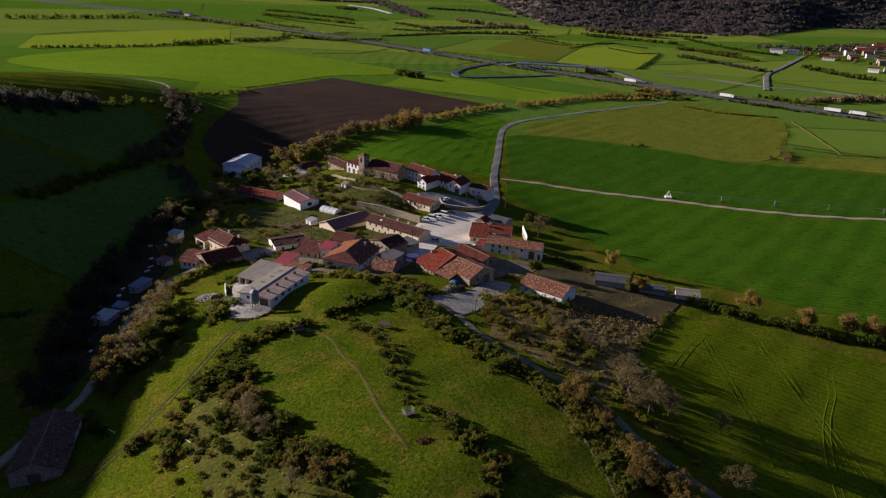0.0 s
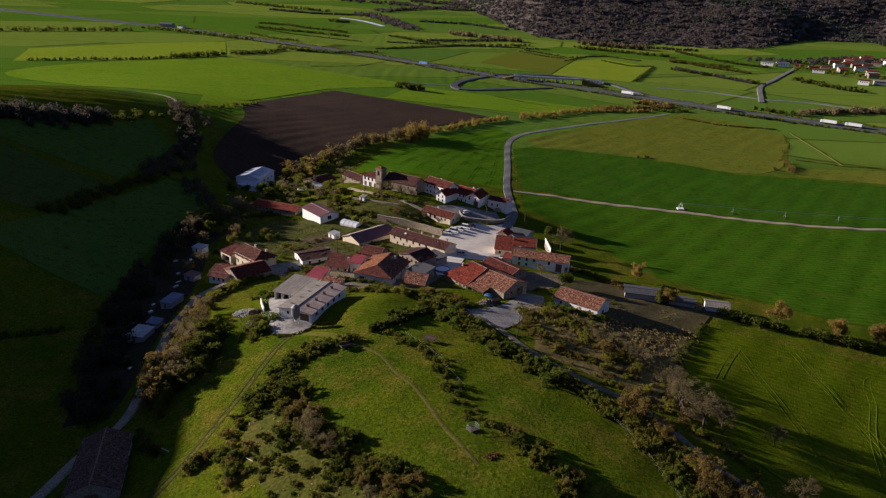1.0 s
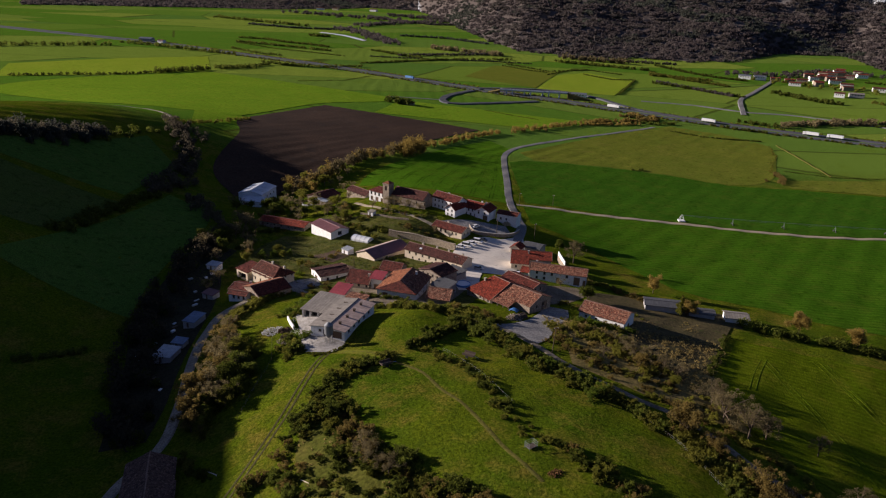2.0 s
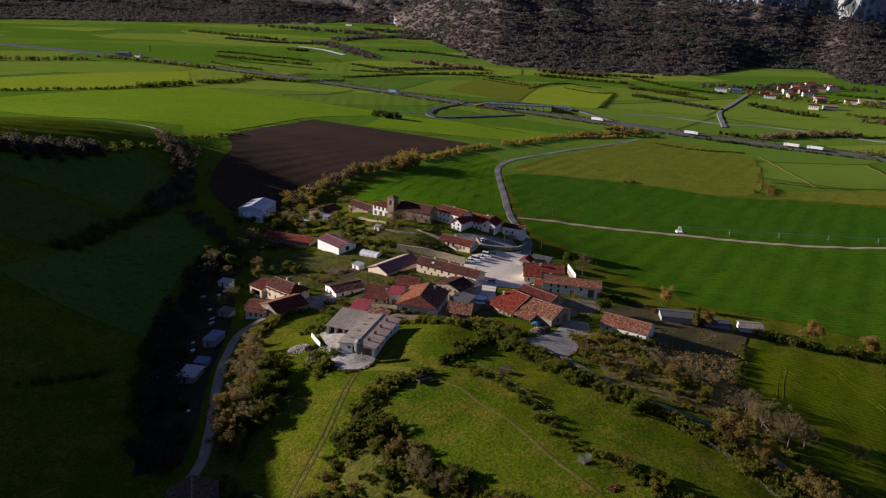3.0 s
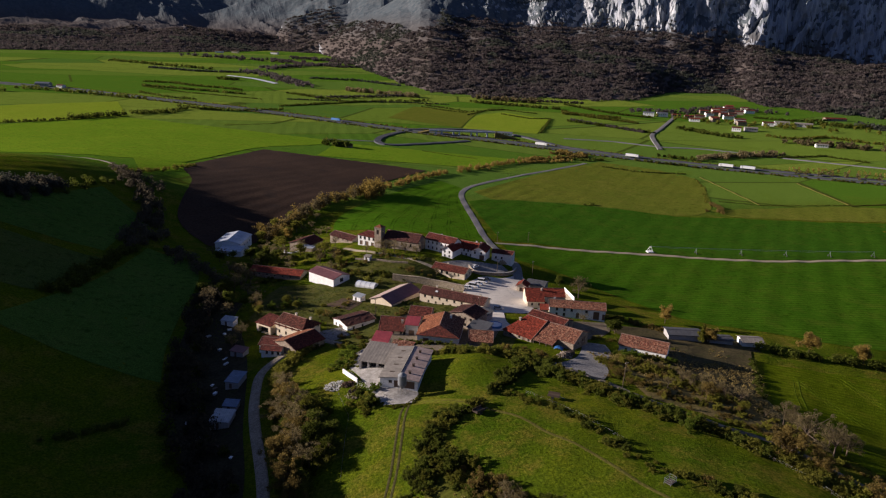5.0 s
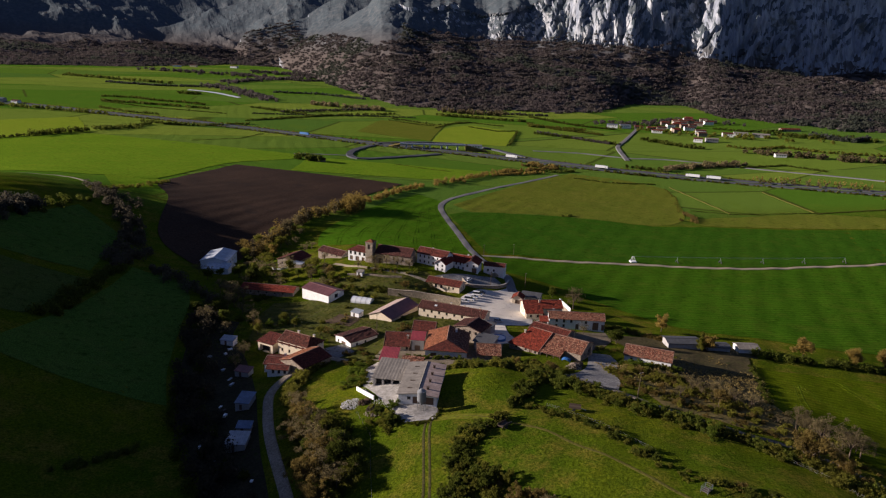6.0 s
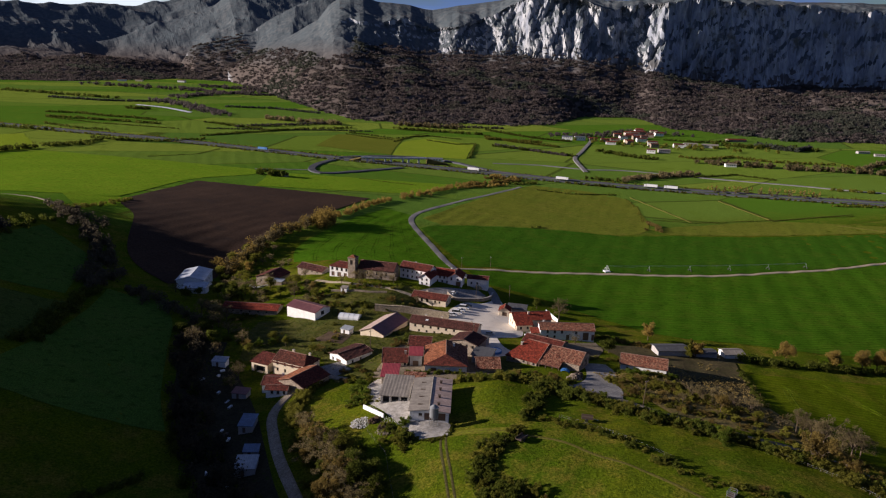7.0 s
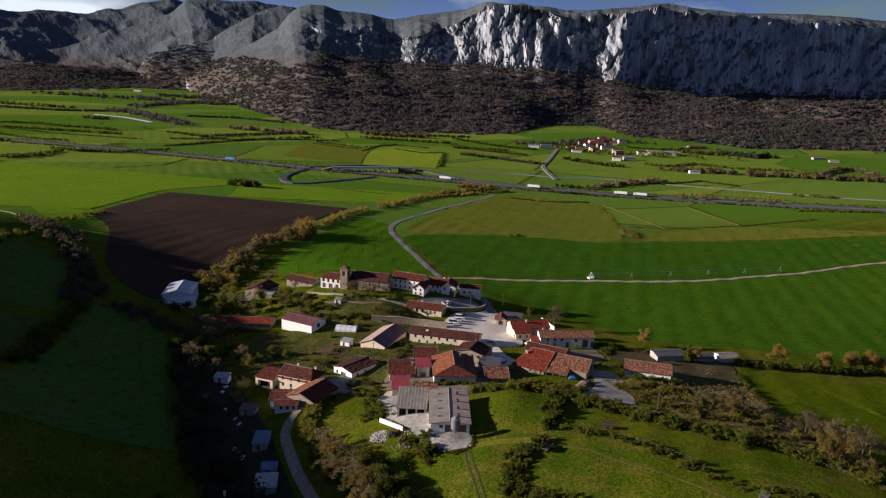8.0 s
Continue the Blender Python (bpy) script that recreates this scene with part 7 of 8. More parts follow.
# meadows and motorway verges across the valley
k = 200
for pts, wide, gap, size, tall, mat in (
    (((-485, 858), (-434, 879), (-374, 900), (-335, 950), (-298, 1004)), 2, 5, 2.4, 4, L_GREEN), (((-345, 940), (-298, 1004)), 4, 5, 3.6, 8, L_GREEN),
    (((-766, 1269), (-668, 1307), (-600, 1335), (-564, 1350)), 6, 6, 4, 9, L_GREEN), (((-254, 1164), (-212, 1131), (-193, 1124)), 4, 4, 3.5, 5, L_GREEN),
    (((-290, 1017), (-243, 1074)), 4, 5, 3.6, 6, L_GREEN), (((-372, 1527), (-294, 1478), (-257, 1460), (-200, 1424), (-167, 1407)), 3, 5, 4, 5, L_GREEN),
    (((-248, 1745), (-202, 1722)), 5, 4, 5, 7, L_GREEN), (((-200, 2014), (-122, 1847), (-77, 1697), (-47, 1604)), 14, 6, 6, 9, L_WOOD),
    (((-148, 2133), (-57, 2278), (124, 2477)), 16, 6, 7, 10, L_WOOD), (((-60, 2731), (131, 2540)), 26, 6, 8, 11, L_WOOD), (((-86, 1448), (6, 1340)), 3, 4, 3.5, 5, L_GREEN),
    (((-80, 1243), (-18, 1293)), 2, 5, 3, 3, L_GREEN), (((3, 1313), (76, 1345), (178, 1378)), 3, 5, 3.5, 4.5, L_GREEN), (((26, 1537), (169, 1437)), 8, 4, 5, 10, L_TWIG),
    (((162, 1306), (225, 1226), (302, 1265)), 2, 6, 2.5, 3, L_GREEN), (((267, 1371), (346, 1324), (422, 1277)), 5, 5, 4.5, 6, L_GREEN),
    (((300, 1430), (330, 1415), (412, 1370)), 6, 6, 6, 12, L_TWIG), (((398, 1221), (488, 1166)), 4, 4, 4, 5, L_OLIVE), (((378, 1126), (425, 1068), (465, 1005)), 3, 4, 3.5, 4.5, L_GREEN),
    (((168, 738), (228, 761), (261, 783)), 5, 4, 3.5, 4.5, L_TAWNY), (((238, 815), (261, 783)), 4, 4, 3.5, 5, L_TAWNY), (((327, 758), (364, 728)), 2, 4, 2.6, 3.5, L_GREEN),
    (((366, 802), (396, 774)), 3, 4, 3, 5, L_GREEN), (((404, 773), (470, 802), (545, 811)), 7, 3.5, 4, 7, L_TWIG), (((542, 1058), (563, 987), (581, 951)), 5, 4, 4.5, 6, L_GREEN),
    (((821, 1095), (857, 1043), (903, 1034), (947, 981)), 6, 4, 5, 8, L_GREEN), (((633, 904), (681, 857), (782, 757), (859, 701)), 8, 4, 5, 9, L_TWIG),
    (((618, 654), (652, 617)), 3, 4, 3, 4, L_OLIVE), (((463, 682), (495, 660), (538, 623), (550, 610)), 4, 9, 2.6, 8, L_TWIG), (((-44, 790), (-32, 782), (-20, 775)), 3.5, 2, 4, 8, L_GREEN),
    (((238, 752), (273, 761)), 2, 3, 2.5, 3, L_GREEN), (((-560, 1420), (-420, 1330), (-330, 1270)), 8, 7, 4, 7, L_GREEN), (((560, 1260), (640, 1240), (760, 1310), (860, 1260)), 16, 6, 5, 8, L_WOOD),
    (((600, 1180), (680, 1090), (760, 1050), (820, 1010)), 20, 9, 4.5, 8, L_OLIVE), (((-420, 2700), (-200, 2560), (-60, 2460)), 30, 8, 8, 10, L_WOOD), (((-600, 2300), (-430, 2150), (-300, 2060)), 10, 8, 6, 8, L_GREEN),
):
    k += 1
    far_hedge(pts, wide * 0.8, gap * 0.6, size * 0.85, tall * 0.9, mat, k)

# low scrub along both motorway verges
for side, seed in ((-16, 301), (19, 302)):
    far_hedge([(x + side * 0.7, y + side * 0.8) for x, y in MOTORWAY[2:14]], 1.6, 3.2, 1.7, 2.0, L_OLIVE, seed, "low scrub along the motorway verge", 16)

# thin low hedges and rows of shrubs that part the far meadows
for pts, size, tall, gap, mat in (
    (((-387, 1624), (-328, 1608), (-274, 1549), (-224, 1522), (-178, 1478)), 3.4, 5, 4, L_GREEN), (((-370, 1513), (-269, 1404), (-197, 1363), (-134, 1325)), 1.8, 2.4, 3, L_GREEN),
    (((-101, 1224), (-57, 1255), (2, 1304), (54, 1335)), 2.2, 3, 3, L_GREEN), (((-89, 1338), (24, 1333), (127, 1340), (209, 1322)), 2.2, 3, 3.5, L_EVERGREEN),
    (((-40, 1371), (11, 1394), (54, 1408), (101, 1433), (156, 1456)), 3.2, 6, 4, L_WOOD), (((151, 1281), (185, 1231), (220, 1210)), 2, 3, 3.5, L_GREEN),
    (((212, 1181), (264, 1249), (301, 1263), (350, 1215)), 1.6, 2.2, 2.6, L_GREEN), (((280, 1201), (314, 1150), (354, 1156), (310, 1060), (278, 992)), 1.8, 2.6, 2.6, L_GREEN),
    (((411, 1251), (436, 1177), (492, 1109)), 2.8, 4.5, 3, L_OLIVE), (((384, 1138), (418, 1075), (454, 1013)), 3, 5, 3, L_WOOD), (((457, 1357), (482, 1274), (512, 1211), (552, 1173)), 3, 5, 3.5, L_GREEN),
    (((61, 776), (87, 752), (114, 736)), 0.9, 1.0, 2, L_OLIVE), (((165, 722), (202, 736), (228, 747)), 2.2, 3.5, 2.4, L_TAWNY), (((223, 799), (241, 788), (249, 774)), 2.8, 4.5, 2.2, L_RUST),
    (((250, 717), (277, 688), (331, 679)), 1.3, 1.8, 2.2, L_GREEN), (((413, 786), (450, 801), (481, 804), (530, 794)), 3.0, 5.5, 2.6, L_TWIG), (((526, 788), (601, 794), (618, 737)), 1.8, 2.6, 2.6, L_GREEN),
    (((897, 1071), (887, 1017), (901, 983), (959, 1005)), 6, 9, 4, L_EVERGREEN), (((763, 1177), (810, 1132), (923, 1145)), 2.6, 4, 4, L_GREEN),
    (((639, 968), (660, 936), (726, 943), (751, 881), (819, 830), (821, 780)), 3, 5, 4, L_OLIVE), (((811, 771), (890, 806), (927, 804), (876, 714)), 4, 9, 4, L_TWIG), (((523, 570), (565, 548), (608, 527)), 1.8, 3, 3, L_OLIVE),
    (((476, 702), (518, 684), (549, 660), (574, 628)), 2.2, 6, 9, L_TAWNY), (((-95, 1174), (-171, 1121), (-222, 1132)), 2.6, 4, 3.5, L_GREEN), (((291, 1451), (355, 1420), (423, 1399), (505, 1376)), 3.4, 6, 4, L_WOOD),
    (((-165, 933), (-108, 974), (-77, 1050)), 0.8, 1.0, 2, L_GREEN), (((-296, 1042), (-262, 1066), (-235, 1125)), 3, 5, 3, L_GREEN), (((285, 546), (316, 529), (362, 526), (414, 522), (469, 523), (502, 518)), 0.8, 0.9, 1.8, L_GREEN),
    (((-350, 1385), (-292, 1312), (-242, 1281)), 2.4, 4, 3, L_GREEN), (((226, 2009), (302, 1925), (350, 1755)), 5, 7, 5, L_WOOD), (((-34, 1829), (80, 1798), (168, 1683)), 4, 6, 5, L_EVERGREEN),
    (((-453, 2050), (-322, 1964), (-224, 1953), (-148, 2008)), 4.5, 6, 5, L_EVERGREEN), (((-151, 2616), (-52, 2412), (72, 2291), (218, 2366)), 6, 8, 6, L_WOOD),
):
    k += 1
    far_hedge(pts, size * 0.35, gap * 0.55, size * 0.8, tall * 0.9, mat, k, "thin hedge that parts far meadows", 18)


# ---- grass tufts and dead stalks that stand out of the turf ----
def scatter(seed, n, inside):
    rng = np.random.default_rng(seed)
    p = rng.uniform((-90, 92), (75, 225), (n, 2))
    return p[np.array([inside(x, y) for x, y in p])]


tp = scatter(63, 9000, lambda x, y: 16 < x < 54 + max(0, y - 166) * 0.64 and y < 212 - (x - 20) * 0.1 and y > 205 - (x - 10) * 1.25 + 6 and y > 140)
thicket("dead_grass", "tall dead grass and stalks on the rough bank", tp[:, 0], tp[:, 1], height(tp[:, 0], tp[:, 1]), L_STRAW, 0.8, 0.9, 9, 0.26, 64, "grass")
tp = scatter(71, 9000, lambda x, y: 44 < x < 52 + max(0, y - 172) * 0.7 and y > 176 and y < 224)
tp = tp[rugged(tp[:, 0], tp[:, 1], 7, 72, 3) > 0.05]
thicket("dead_grass", "dry weeds in the dug garden", tp[:, 0], tp[:, 1], height(tp[:, 0], tp[:, 1]) + 0.2, L_STRAW, 0.5, 0.35, 6, 0.2, 73, "grass")
tp = scatter(65, 2600, lambda x, y: -58 < x < -12 and 96 < y < 142 and -1.3 * (x + 55) + 138 - 26 < y < -1.3 * (x + 55) + 150)
thicket("dead_grass", "brown dead grass among thorn bushes", tp[:, 0], tp[:, 1], height(tp[:, 0], tp[:, 1]), L_STRAW, 0.4, 0.4, 7, 0.18, 66, "grass")
rng = np.random.default_rng(67)
tp = rng.uniform((-112, 250), (-14, 345), (4200, 2))
thicket("garden_weeds", "lush weeds and grass in the village gardens", tp[:, 0], tp[:, 1], height(tp[:, 0], tp[:, 1]), L_GREEN, 0.45, 0.22, 7, 0.18, 68, "grass")

# ---- loose things about the village ----
def car(x, y, turn, paint, label, van=False):
    t = root("car", x, y, zat(x, y) + 0.2, turn, label, "car", "parked cars")
    L, W, H = (4.9, 1.9, 1.95) if van else (4.2, 1.75, 1.45)
    bm = bmesh.new()
    low = [(-L / 2, 0.35), (-L / 2, 0.85), (-L * 0.44, 0.95), (L * 0.22, 0.98), (L * 0.46, 0.82), (L / 2, 0.6), (L / 2, 0.35)]
    for s in (-1, 1):
        bm.faces.new([bm.verts.new((a, s * W / 2, b)) for a, b in (low if s < 0 else low[::-1])])
    for (a, b), (c, d) in zip(low, low[1:] + low[:1]):
        bm.faces.new([bm.verts.new(q) for q in ((a, W / 2, b), (c, W / 2, d), (c, -W / 2, d), (a, -W / 2, b))])
    part("body", bm, paint, t)
    bm = bmesh.new()
    rear = -L * 0.47 if van else -L * 0.4
    a = [(rear, 0.95), (rear + 0.12, H), (L * (0.2 if van else 0.08), H), (L * 0.3, 0.97)]
    v = [[bm.verts.new((q, s * (W / 2 - (0.05 if k in (0, 3) else 0.2)), z)) for k, (q, z) in enumerate(a)] for s in (-1, 1)]
    bm.faces.new(v[0])
    bm.faces.new(v[1][::-1])
    for k in range(4):
        m = (k + 1) % 4
        bm.faces.new((v[1][k], v[1][m], v[0][m], v[0][k]))
    cabin = part("cabin", bm, M_GLASS, t, "dark glazed cabin")
    part("roof_panel", box((a[1][0] + 0.05, a[2][0] - 0.03, -W / 2 + 0.2, W / 2 - 0.2, H, H + 0.05)), paint, cabin)
    for cx in (-L * 0.3, L * 0.31):
        for cy in (-W / 2 + 0.1, W / 2 - 0.1):
            wheel = part("wheel", tube(bmesh.new(), (cx, cy - 0.11, 0.32), (cx, cy + 0.11, 0.32), 0.32, 0.32, 12), M_BLACK, t)
            part("rim", tube(bmesh.new(), (cx, cy - 0.115, 0.32), (cx, cy + 0.115, 0.32), 0.18, 0.18, 10), M_METAL, wheel)
    return t


M_CARDARK = plain("dark_car_paint", (0.03, 0.035, 0.045), 0.3)
for x, y, turn, paint, label, van in (
    (-4, 299.3, -32, M_WHITE, "white car parked on the gravel square", False), (-1.1, 301.4, -32, M_WHITE, "white van parked on the gravel square", True),
    (1.6, 303.9, -32, M_WHITE, "white car parked on the gravel square", False), (4.6, 307.1, -32, M_WHITE, "white van parked on the gravel square", True),
    (7.2, 309.6, -32, M_CARDARK, "dark car parked on the gravel square", False), (17.0, 263.0, 0, M_WHITE, "white car parked in front of a red-roofed house", False),
    (0.5, 267.2, -20, M_METAL, "silver car parked beside a low wall", False), (5.1, 322.9, 40, M_WHITE, "white car on the terrace before white houses", False)):
    car(x, y, turn, paint, label, van)


def greenhouse(x, y, turn, L, W):
    t = root("polytunnel", x, y, zat(x + 3, y - 2), turn, "small white plastic polytunnel in a garden", "greenhouse")
    n, h = 12, 2.3
    arc = [(W / 2 - W / 2 * math.cos(math.pi * k / n), 0.6 + (h - 0.6) * math.sin(math.pi * k / n)) for k in range(n + 1)]
    arc = [(0, -0.3)] + arc + [(W, -0.3)]
    for q in range(4):
        bm = bmesh.new()
        x0, x1 = q * L / 4 + 0.06, (q + 1) * L / 4 - 0.06
        for (a, b), (c, d) in zip(arc, arc[1:]):
            bm.faces.new([bm.verts.new(v) for v in ((x0, a, b), (x1, a, b), (x1, c, d), (x0, c, d))])
        part("sheet", bm, M_PLASTIC, t)
    for q in range(5):
        bm = bmesh.new()
        for (a, b), (c, d) in zip(arc, arc[1:]):
            tube(bm, (q * L / 4, a, b), (q * L / 4, c, d), 0.09, 0.09, 5)
        part("hoop", bm, M_METAL, t)
    for q in (0.02, L - 0.02):
        bm = bmesh.new()
        bm.faces.new([bm.verts.new((q, a, b)) for a, b in arc])
        part("end_sheet", bm, M_PLASTIC, t)


greenhouse(-54.8, 310.1, -32, 9.5, 5)


def pool(x, y):
    t = root("pool", x, y, zat(x, y), 0, "round above-ground swimming pool with a pale cover", "pool")
    bm = bmesh.new()
    for r0, r1, z0, z1 in ((2.8, 2.8, -0.6, 1.15), (2.8, 2.65, 1.15, 1.15), (2.65, 2.65, 1.15, 0.7)):
        a = [[bm.verts.new((r * math.cos(k * 0.2618), r * math.sin(k * 0.2618), z)) for k in range(24)] for r, z in ((r0, z0), (r1, z1))]
        for k in range(24):
            bm.faces.new((a[0][k], a[0][(k + 1) % 24], a[1][(k + 1) % 24], a[1][k]))
    part("shell", bm, M_BLUE, t)
    bm = bmesh.new()
    bmesh.ops.create_cone(bm, cap_ends=True, segments=24, radius1=2.64, radius2=2.5, depth=0.06, matrix=Matrix.Translation((0, 0, 0.95)))
    part("cover", bm, M_PLASTIC, t, "pale grey cover")


pool(-8.0, 243.2)


def utility_pole(x, y, high, lean=0.0, arm=True):
    t = root("utility_pole", x, y, zat(x, y), 20, "weathered wooden utility pole", "pole", "poles")
    part("shaft", tube(bmesh.new(), (0, 0, -1), (lean, 0, high), 0.14, 0.09, 8), M_BARK, t)
    if arm:
        part("crossarm", box((lean - 0.7, lean + 0.7, -0.06, 0.06, high - 0.5, high - 0.38)), M_DARKWOOD, t)
        for q in (-0.6, 0.0, 0.6):
            part("insulator", tube(bmesh.new(), (lean + q, 0, high - 0.38), (lean + q, 0, high - 0.2), 0.05, 0.04, 6), M_WHITE, t)


for x, y, high, lean in ((14.7, 317.3, 8, 0), (33.7, 319.5, 8, 0), (-50.5, 266.5, 7.5, 0), (12, 178, 8, 0.6), (-9, 262, 7, 0), (40, 402, 7, 0), (62, 408, 7, 0)):
    utility_pole(x, y, high, lean)


def small_shed(name, label, x, y, turn, L, W, h, wall, roof, base=None):
    house(name, label, x, y, turn, L, W, h, 0.5, wall, roof, flat=True, over=0.25, category="shed", group="gully sheds", doors=(("s", L * 0.4, 0, 0.9, 1.8),))


M_SHEET_BLUE = sheeting("sheet_blue", (0.09, 0.14, 0.23), (0.12, 0.17, 0.26), 0.5, 0.1)
M_SHEET_PALE = sheeting("sheet_pale", (0.3, 0.32, 0.34), (0.36, 0.38, 0.4), 0.6, 0.1)
small_shed("allotment_shed", "shed with blue-grey sheet roof in the shaded gully", -103.5, 214.0, -20, 4.2, 6.5, 2.3, M_GREYWALL, M_SHEET_BLUE)
small_shed("allotment_shed", "pale roofed hut in the shaded gully", -106, 192, -15, 5.5, 6, 2.2, M_GREYWALL, M_SHEET_PALE)
small_shed("allotment_shed", "small blue-roofed hut in the shaded gully", -103, 200, -15, 4, 3, 2.0, M_GREYWALL, M_SHEET_BLUE)
small_shed("allotment_shed", "low hut with plum roof beside gardens", -104, 239.5, -30, 5, 3.5, 2.0, M_GREYWALL, M_SHEET_PLUM)
small_shed("allotment_shed", "low pale hut beside gardens", -109.5, 267, -25, 5, 3.5, 2.0, M_WHITEWALL, M_SHEET_PALE)
small_shed("garden_shed", "little white garden shed below the church", -48, 337.5, -35, 3, 2.5, 2.0, M_WHITEWALL, M_SHEET_GREY)
small_shed("garden_shed", "pale metal roofed lean-to below an old house", -79, 374, -35, 8, 3.5, 2.3, M_STONE, M_SHEET_PALE)
small_shed("garden_shed", "small white store beside a cream barn", -57.4, 290.5, -46, 4.2, 3.2, 2.1, M_WHITEWALL, M_SHEET_PALE)
small_shed("garden_shed", "low cream lean-to with tile roof by the farm", -50.5, 221, -25, 7, 4, 2.2, M_CREAM, M_TILE_OLD)


def crate(x, y, turn, size, mat, label, name="crate"):
    a, b, c = size
    t = root(name, x, y, zat(x, y), turn, label, "crate", "junk of the gully")
    part("body", box((-a / 2, a / 2, -b / 2, b / 2, -0.2, c), bevel=0.05), mat, t)
    part("lid", box((-a / 2 - 0.05, a / 2 + 0.05, -b / 2 - 0.05, b / 2 + 0.05, c, c + 0.08)), mat, t)


junk = random.Random(11)
for x, y in ((-113, 256.5), (-106, 262), (-107.5, 258), (-108, 244.5), (-105.6, 237.5), (-104.9, 232.7), (-107, 216), (-106.5, 212.5), (-108, 219), (-111.5, 194), (-113, 197), (-108.5, 189), (-103, 183), (-99, 176), (-110, 205)):
    crate(x, y, junk.uniform(0, 90), (junk.uniform(0.7, 2.4), junk.uniform(0.5, 1.1), junk.uniform(0.25, 0.7)), junk.choice((M_PLASTIC, M_METAL, M_GREYWALL, M_DARKWOOD)), "pale weathered box among garden junk")


def heap(name, label, x, y, wide, high, n, mat, seed, size=0.4, category="heap"):
    """A heap of many separate lumps."""
    rng = np.random.default_rng(seed)
    bm = bmesh.new()
    for _ in range(n):
        a, r = rng.uniform(0, 6.28), wide * math.sqrt(rng.random())
        q = size * rng.uniform(0.5, 1.3)
        m = Matrix.Translation((r * math.cos(a), r * math.sin(a) * 0.7, high * (1 - (r / wide) ** 2) * rng.random())) @ Euler(rng.uniform(0, 3, 3)).to_matrix().to_4x4() @ Matrix.Diagonal((q, q * 0.8, q * 0.5, 1))
        bmesh.ops.create_icosphere(bm, subdivisions=1, radius=1.0, matrix=m)
    t = root(name, x, y, zat(x, y), 20, label, category)
    tagged(part("mass", bm, mat, t), kind="stuff")


def log_pile(x, y, turn, label):
    t = root("log_pile", x, y, zat(x, y), turn, label, "log pile")
    for row in range(4):
        for k in range(9 - row):
            part("log", tube(bmesh.new(), (-1.4 + 0.1 * (k % 3), 0.32 * k + 0.16 * row, 0.15 + 0.28 * row), (1.4 + 0.12 * (k % 2), 0.32 * k + 0.16 * row, 0.15 + 0.28 * row), 0.16, 0.14, 7), M_BARK, t)


heap("rubble_heap", "heap of pale sacks and rubble beside the farmyard wall", -69.8, 195.5, 4.2, 0.3, 420, M_RUBBLE, 1, 0.22)
heap("rubble_heap", "scatter of broken concrete and stones over the farmyard", -60.8, 192, 4.5, 0.12, 160, M_RUBBLE, 12, 0.14)
heap("rubble_heap", "tumbled stones and old boards along the farmyard wall", -65.5, 188, 3.0, 0.35, 150, M_STONE, 13, 0.24)
heap("rubble_heap", "scatter of stones and broken boards before the livestock shed", -55.5, 182.5, 4.2, 0.1, 130, M_RUBBLE, 21, 0.12)
heap("rubble_heap", "scatter of stones along the farmyard track", -62.5, 203, 3.6, 0.1, 110, M_RUBBLE, 22, 0.13)
heap("dung_heap", "dark dung heap behind a concrete wall", -66.5, 194.5, 2.2, 1.0, 70, M_DARKSOIL, 2, 0.5)
heap("brush_heap", "reddish heap of cut brush on the pasture", -1.0, 114.6, 1.8, 0.35, 60, surface("red_brush", (0.1, 0.05, 0.02), (0.14, 0.075, 0.03), 0.8, 3.0), 3, 0.26)
heap("wood_heap", "big heap of split firewood and stones before an old barn", 5.6, 207.3, 3.4, 1.9, 220, M_STONE, 4, 0.34)
heap("straw_heap", "tan heap of timber on the terrace", 21.5, 331.4, 2.6, 1.7, 110, M_TRACK, 5, 0.45)
log_pile(7.5, 206.5, 25, "stacked firewood logs beside the yard")
log_pile(9.5, 209.5, 25, "stacked firewood logs beside the yard")
log_pile(-64.5, 189, 60, "stacked old timber by the farmyard")


def tarpaulin(x, y, z):
    t = root("tarpaulin", x, y, z, -40, "crumpled blue tarpaulin over a wood stack", "tarpaulin")
    rng = np.random.default_rng(6)
    g = np.stack(np.meshgrid(np.linspace(-1.6, 1.6, 12), np.linspace(-1.1, 1.1, 9), indexing="ij"), -1).reshape(-1, 2)
    zz = 1.3 - 0.25 * g[:, 0] ** 2 - 0.5 * g[:, 1] ** 2 + 0.12 * rng.random(len(g))
    bm = bmesh.new()
    v = [bm.verts.new((*q, h)) for q, h in zip(g, zz)]
    for f in grid_faces(12, 9):
        bm.faces.new([v[k] for k in f])
    bmesh.ops.solidify(bm, geom=bm.faces[:], thickness=0.05)
    part("sheet", bm, M_BLUE, t)


tarpaulin(7.4, 216.4, zat(7.4, 216.4))


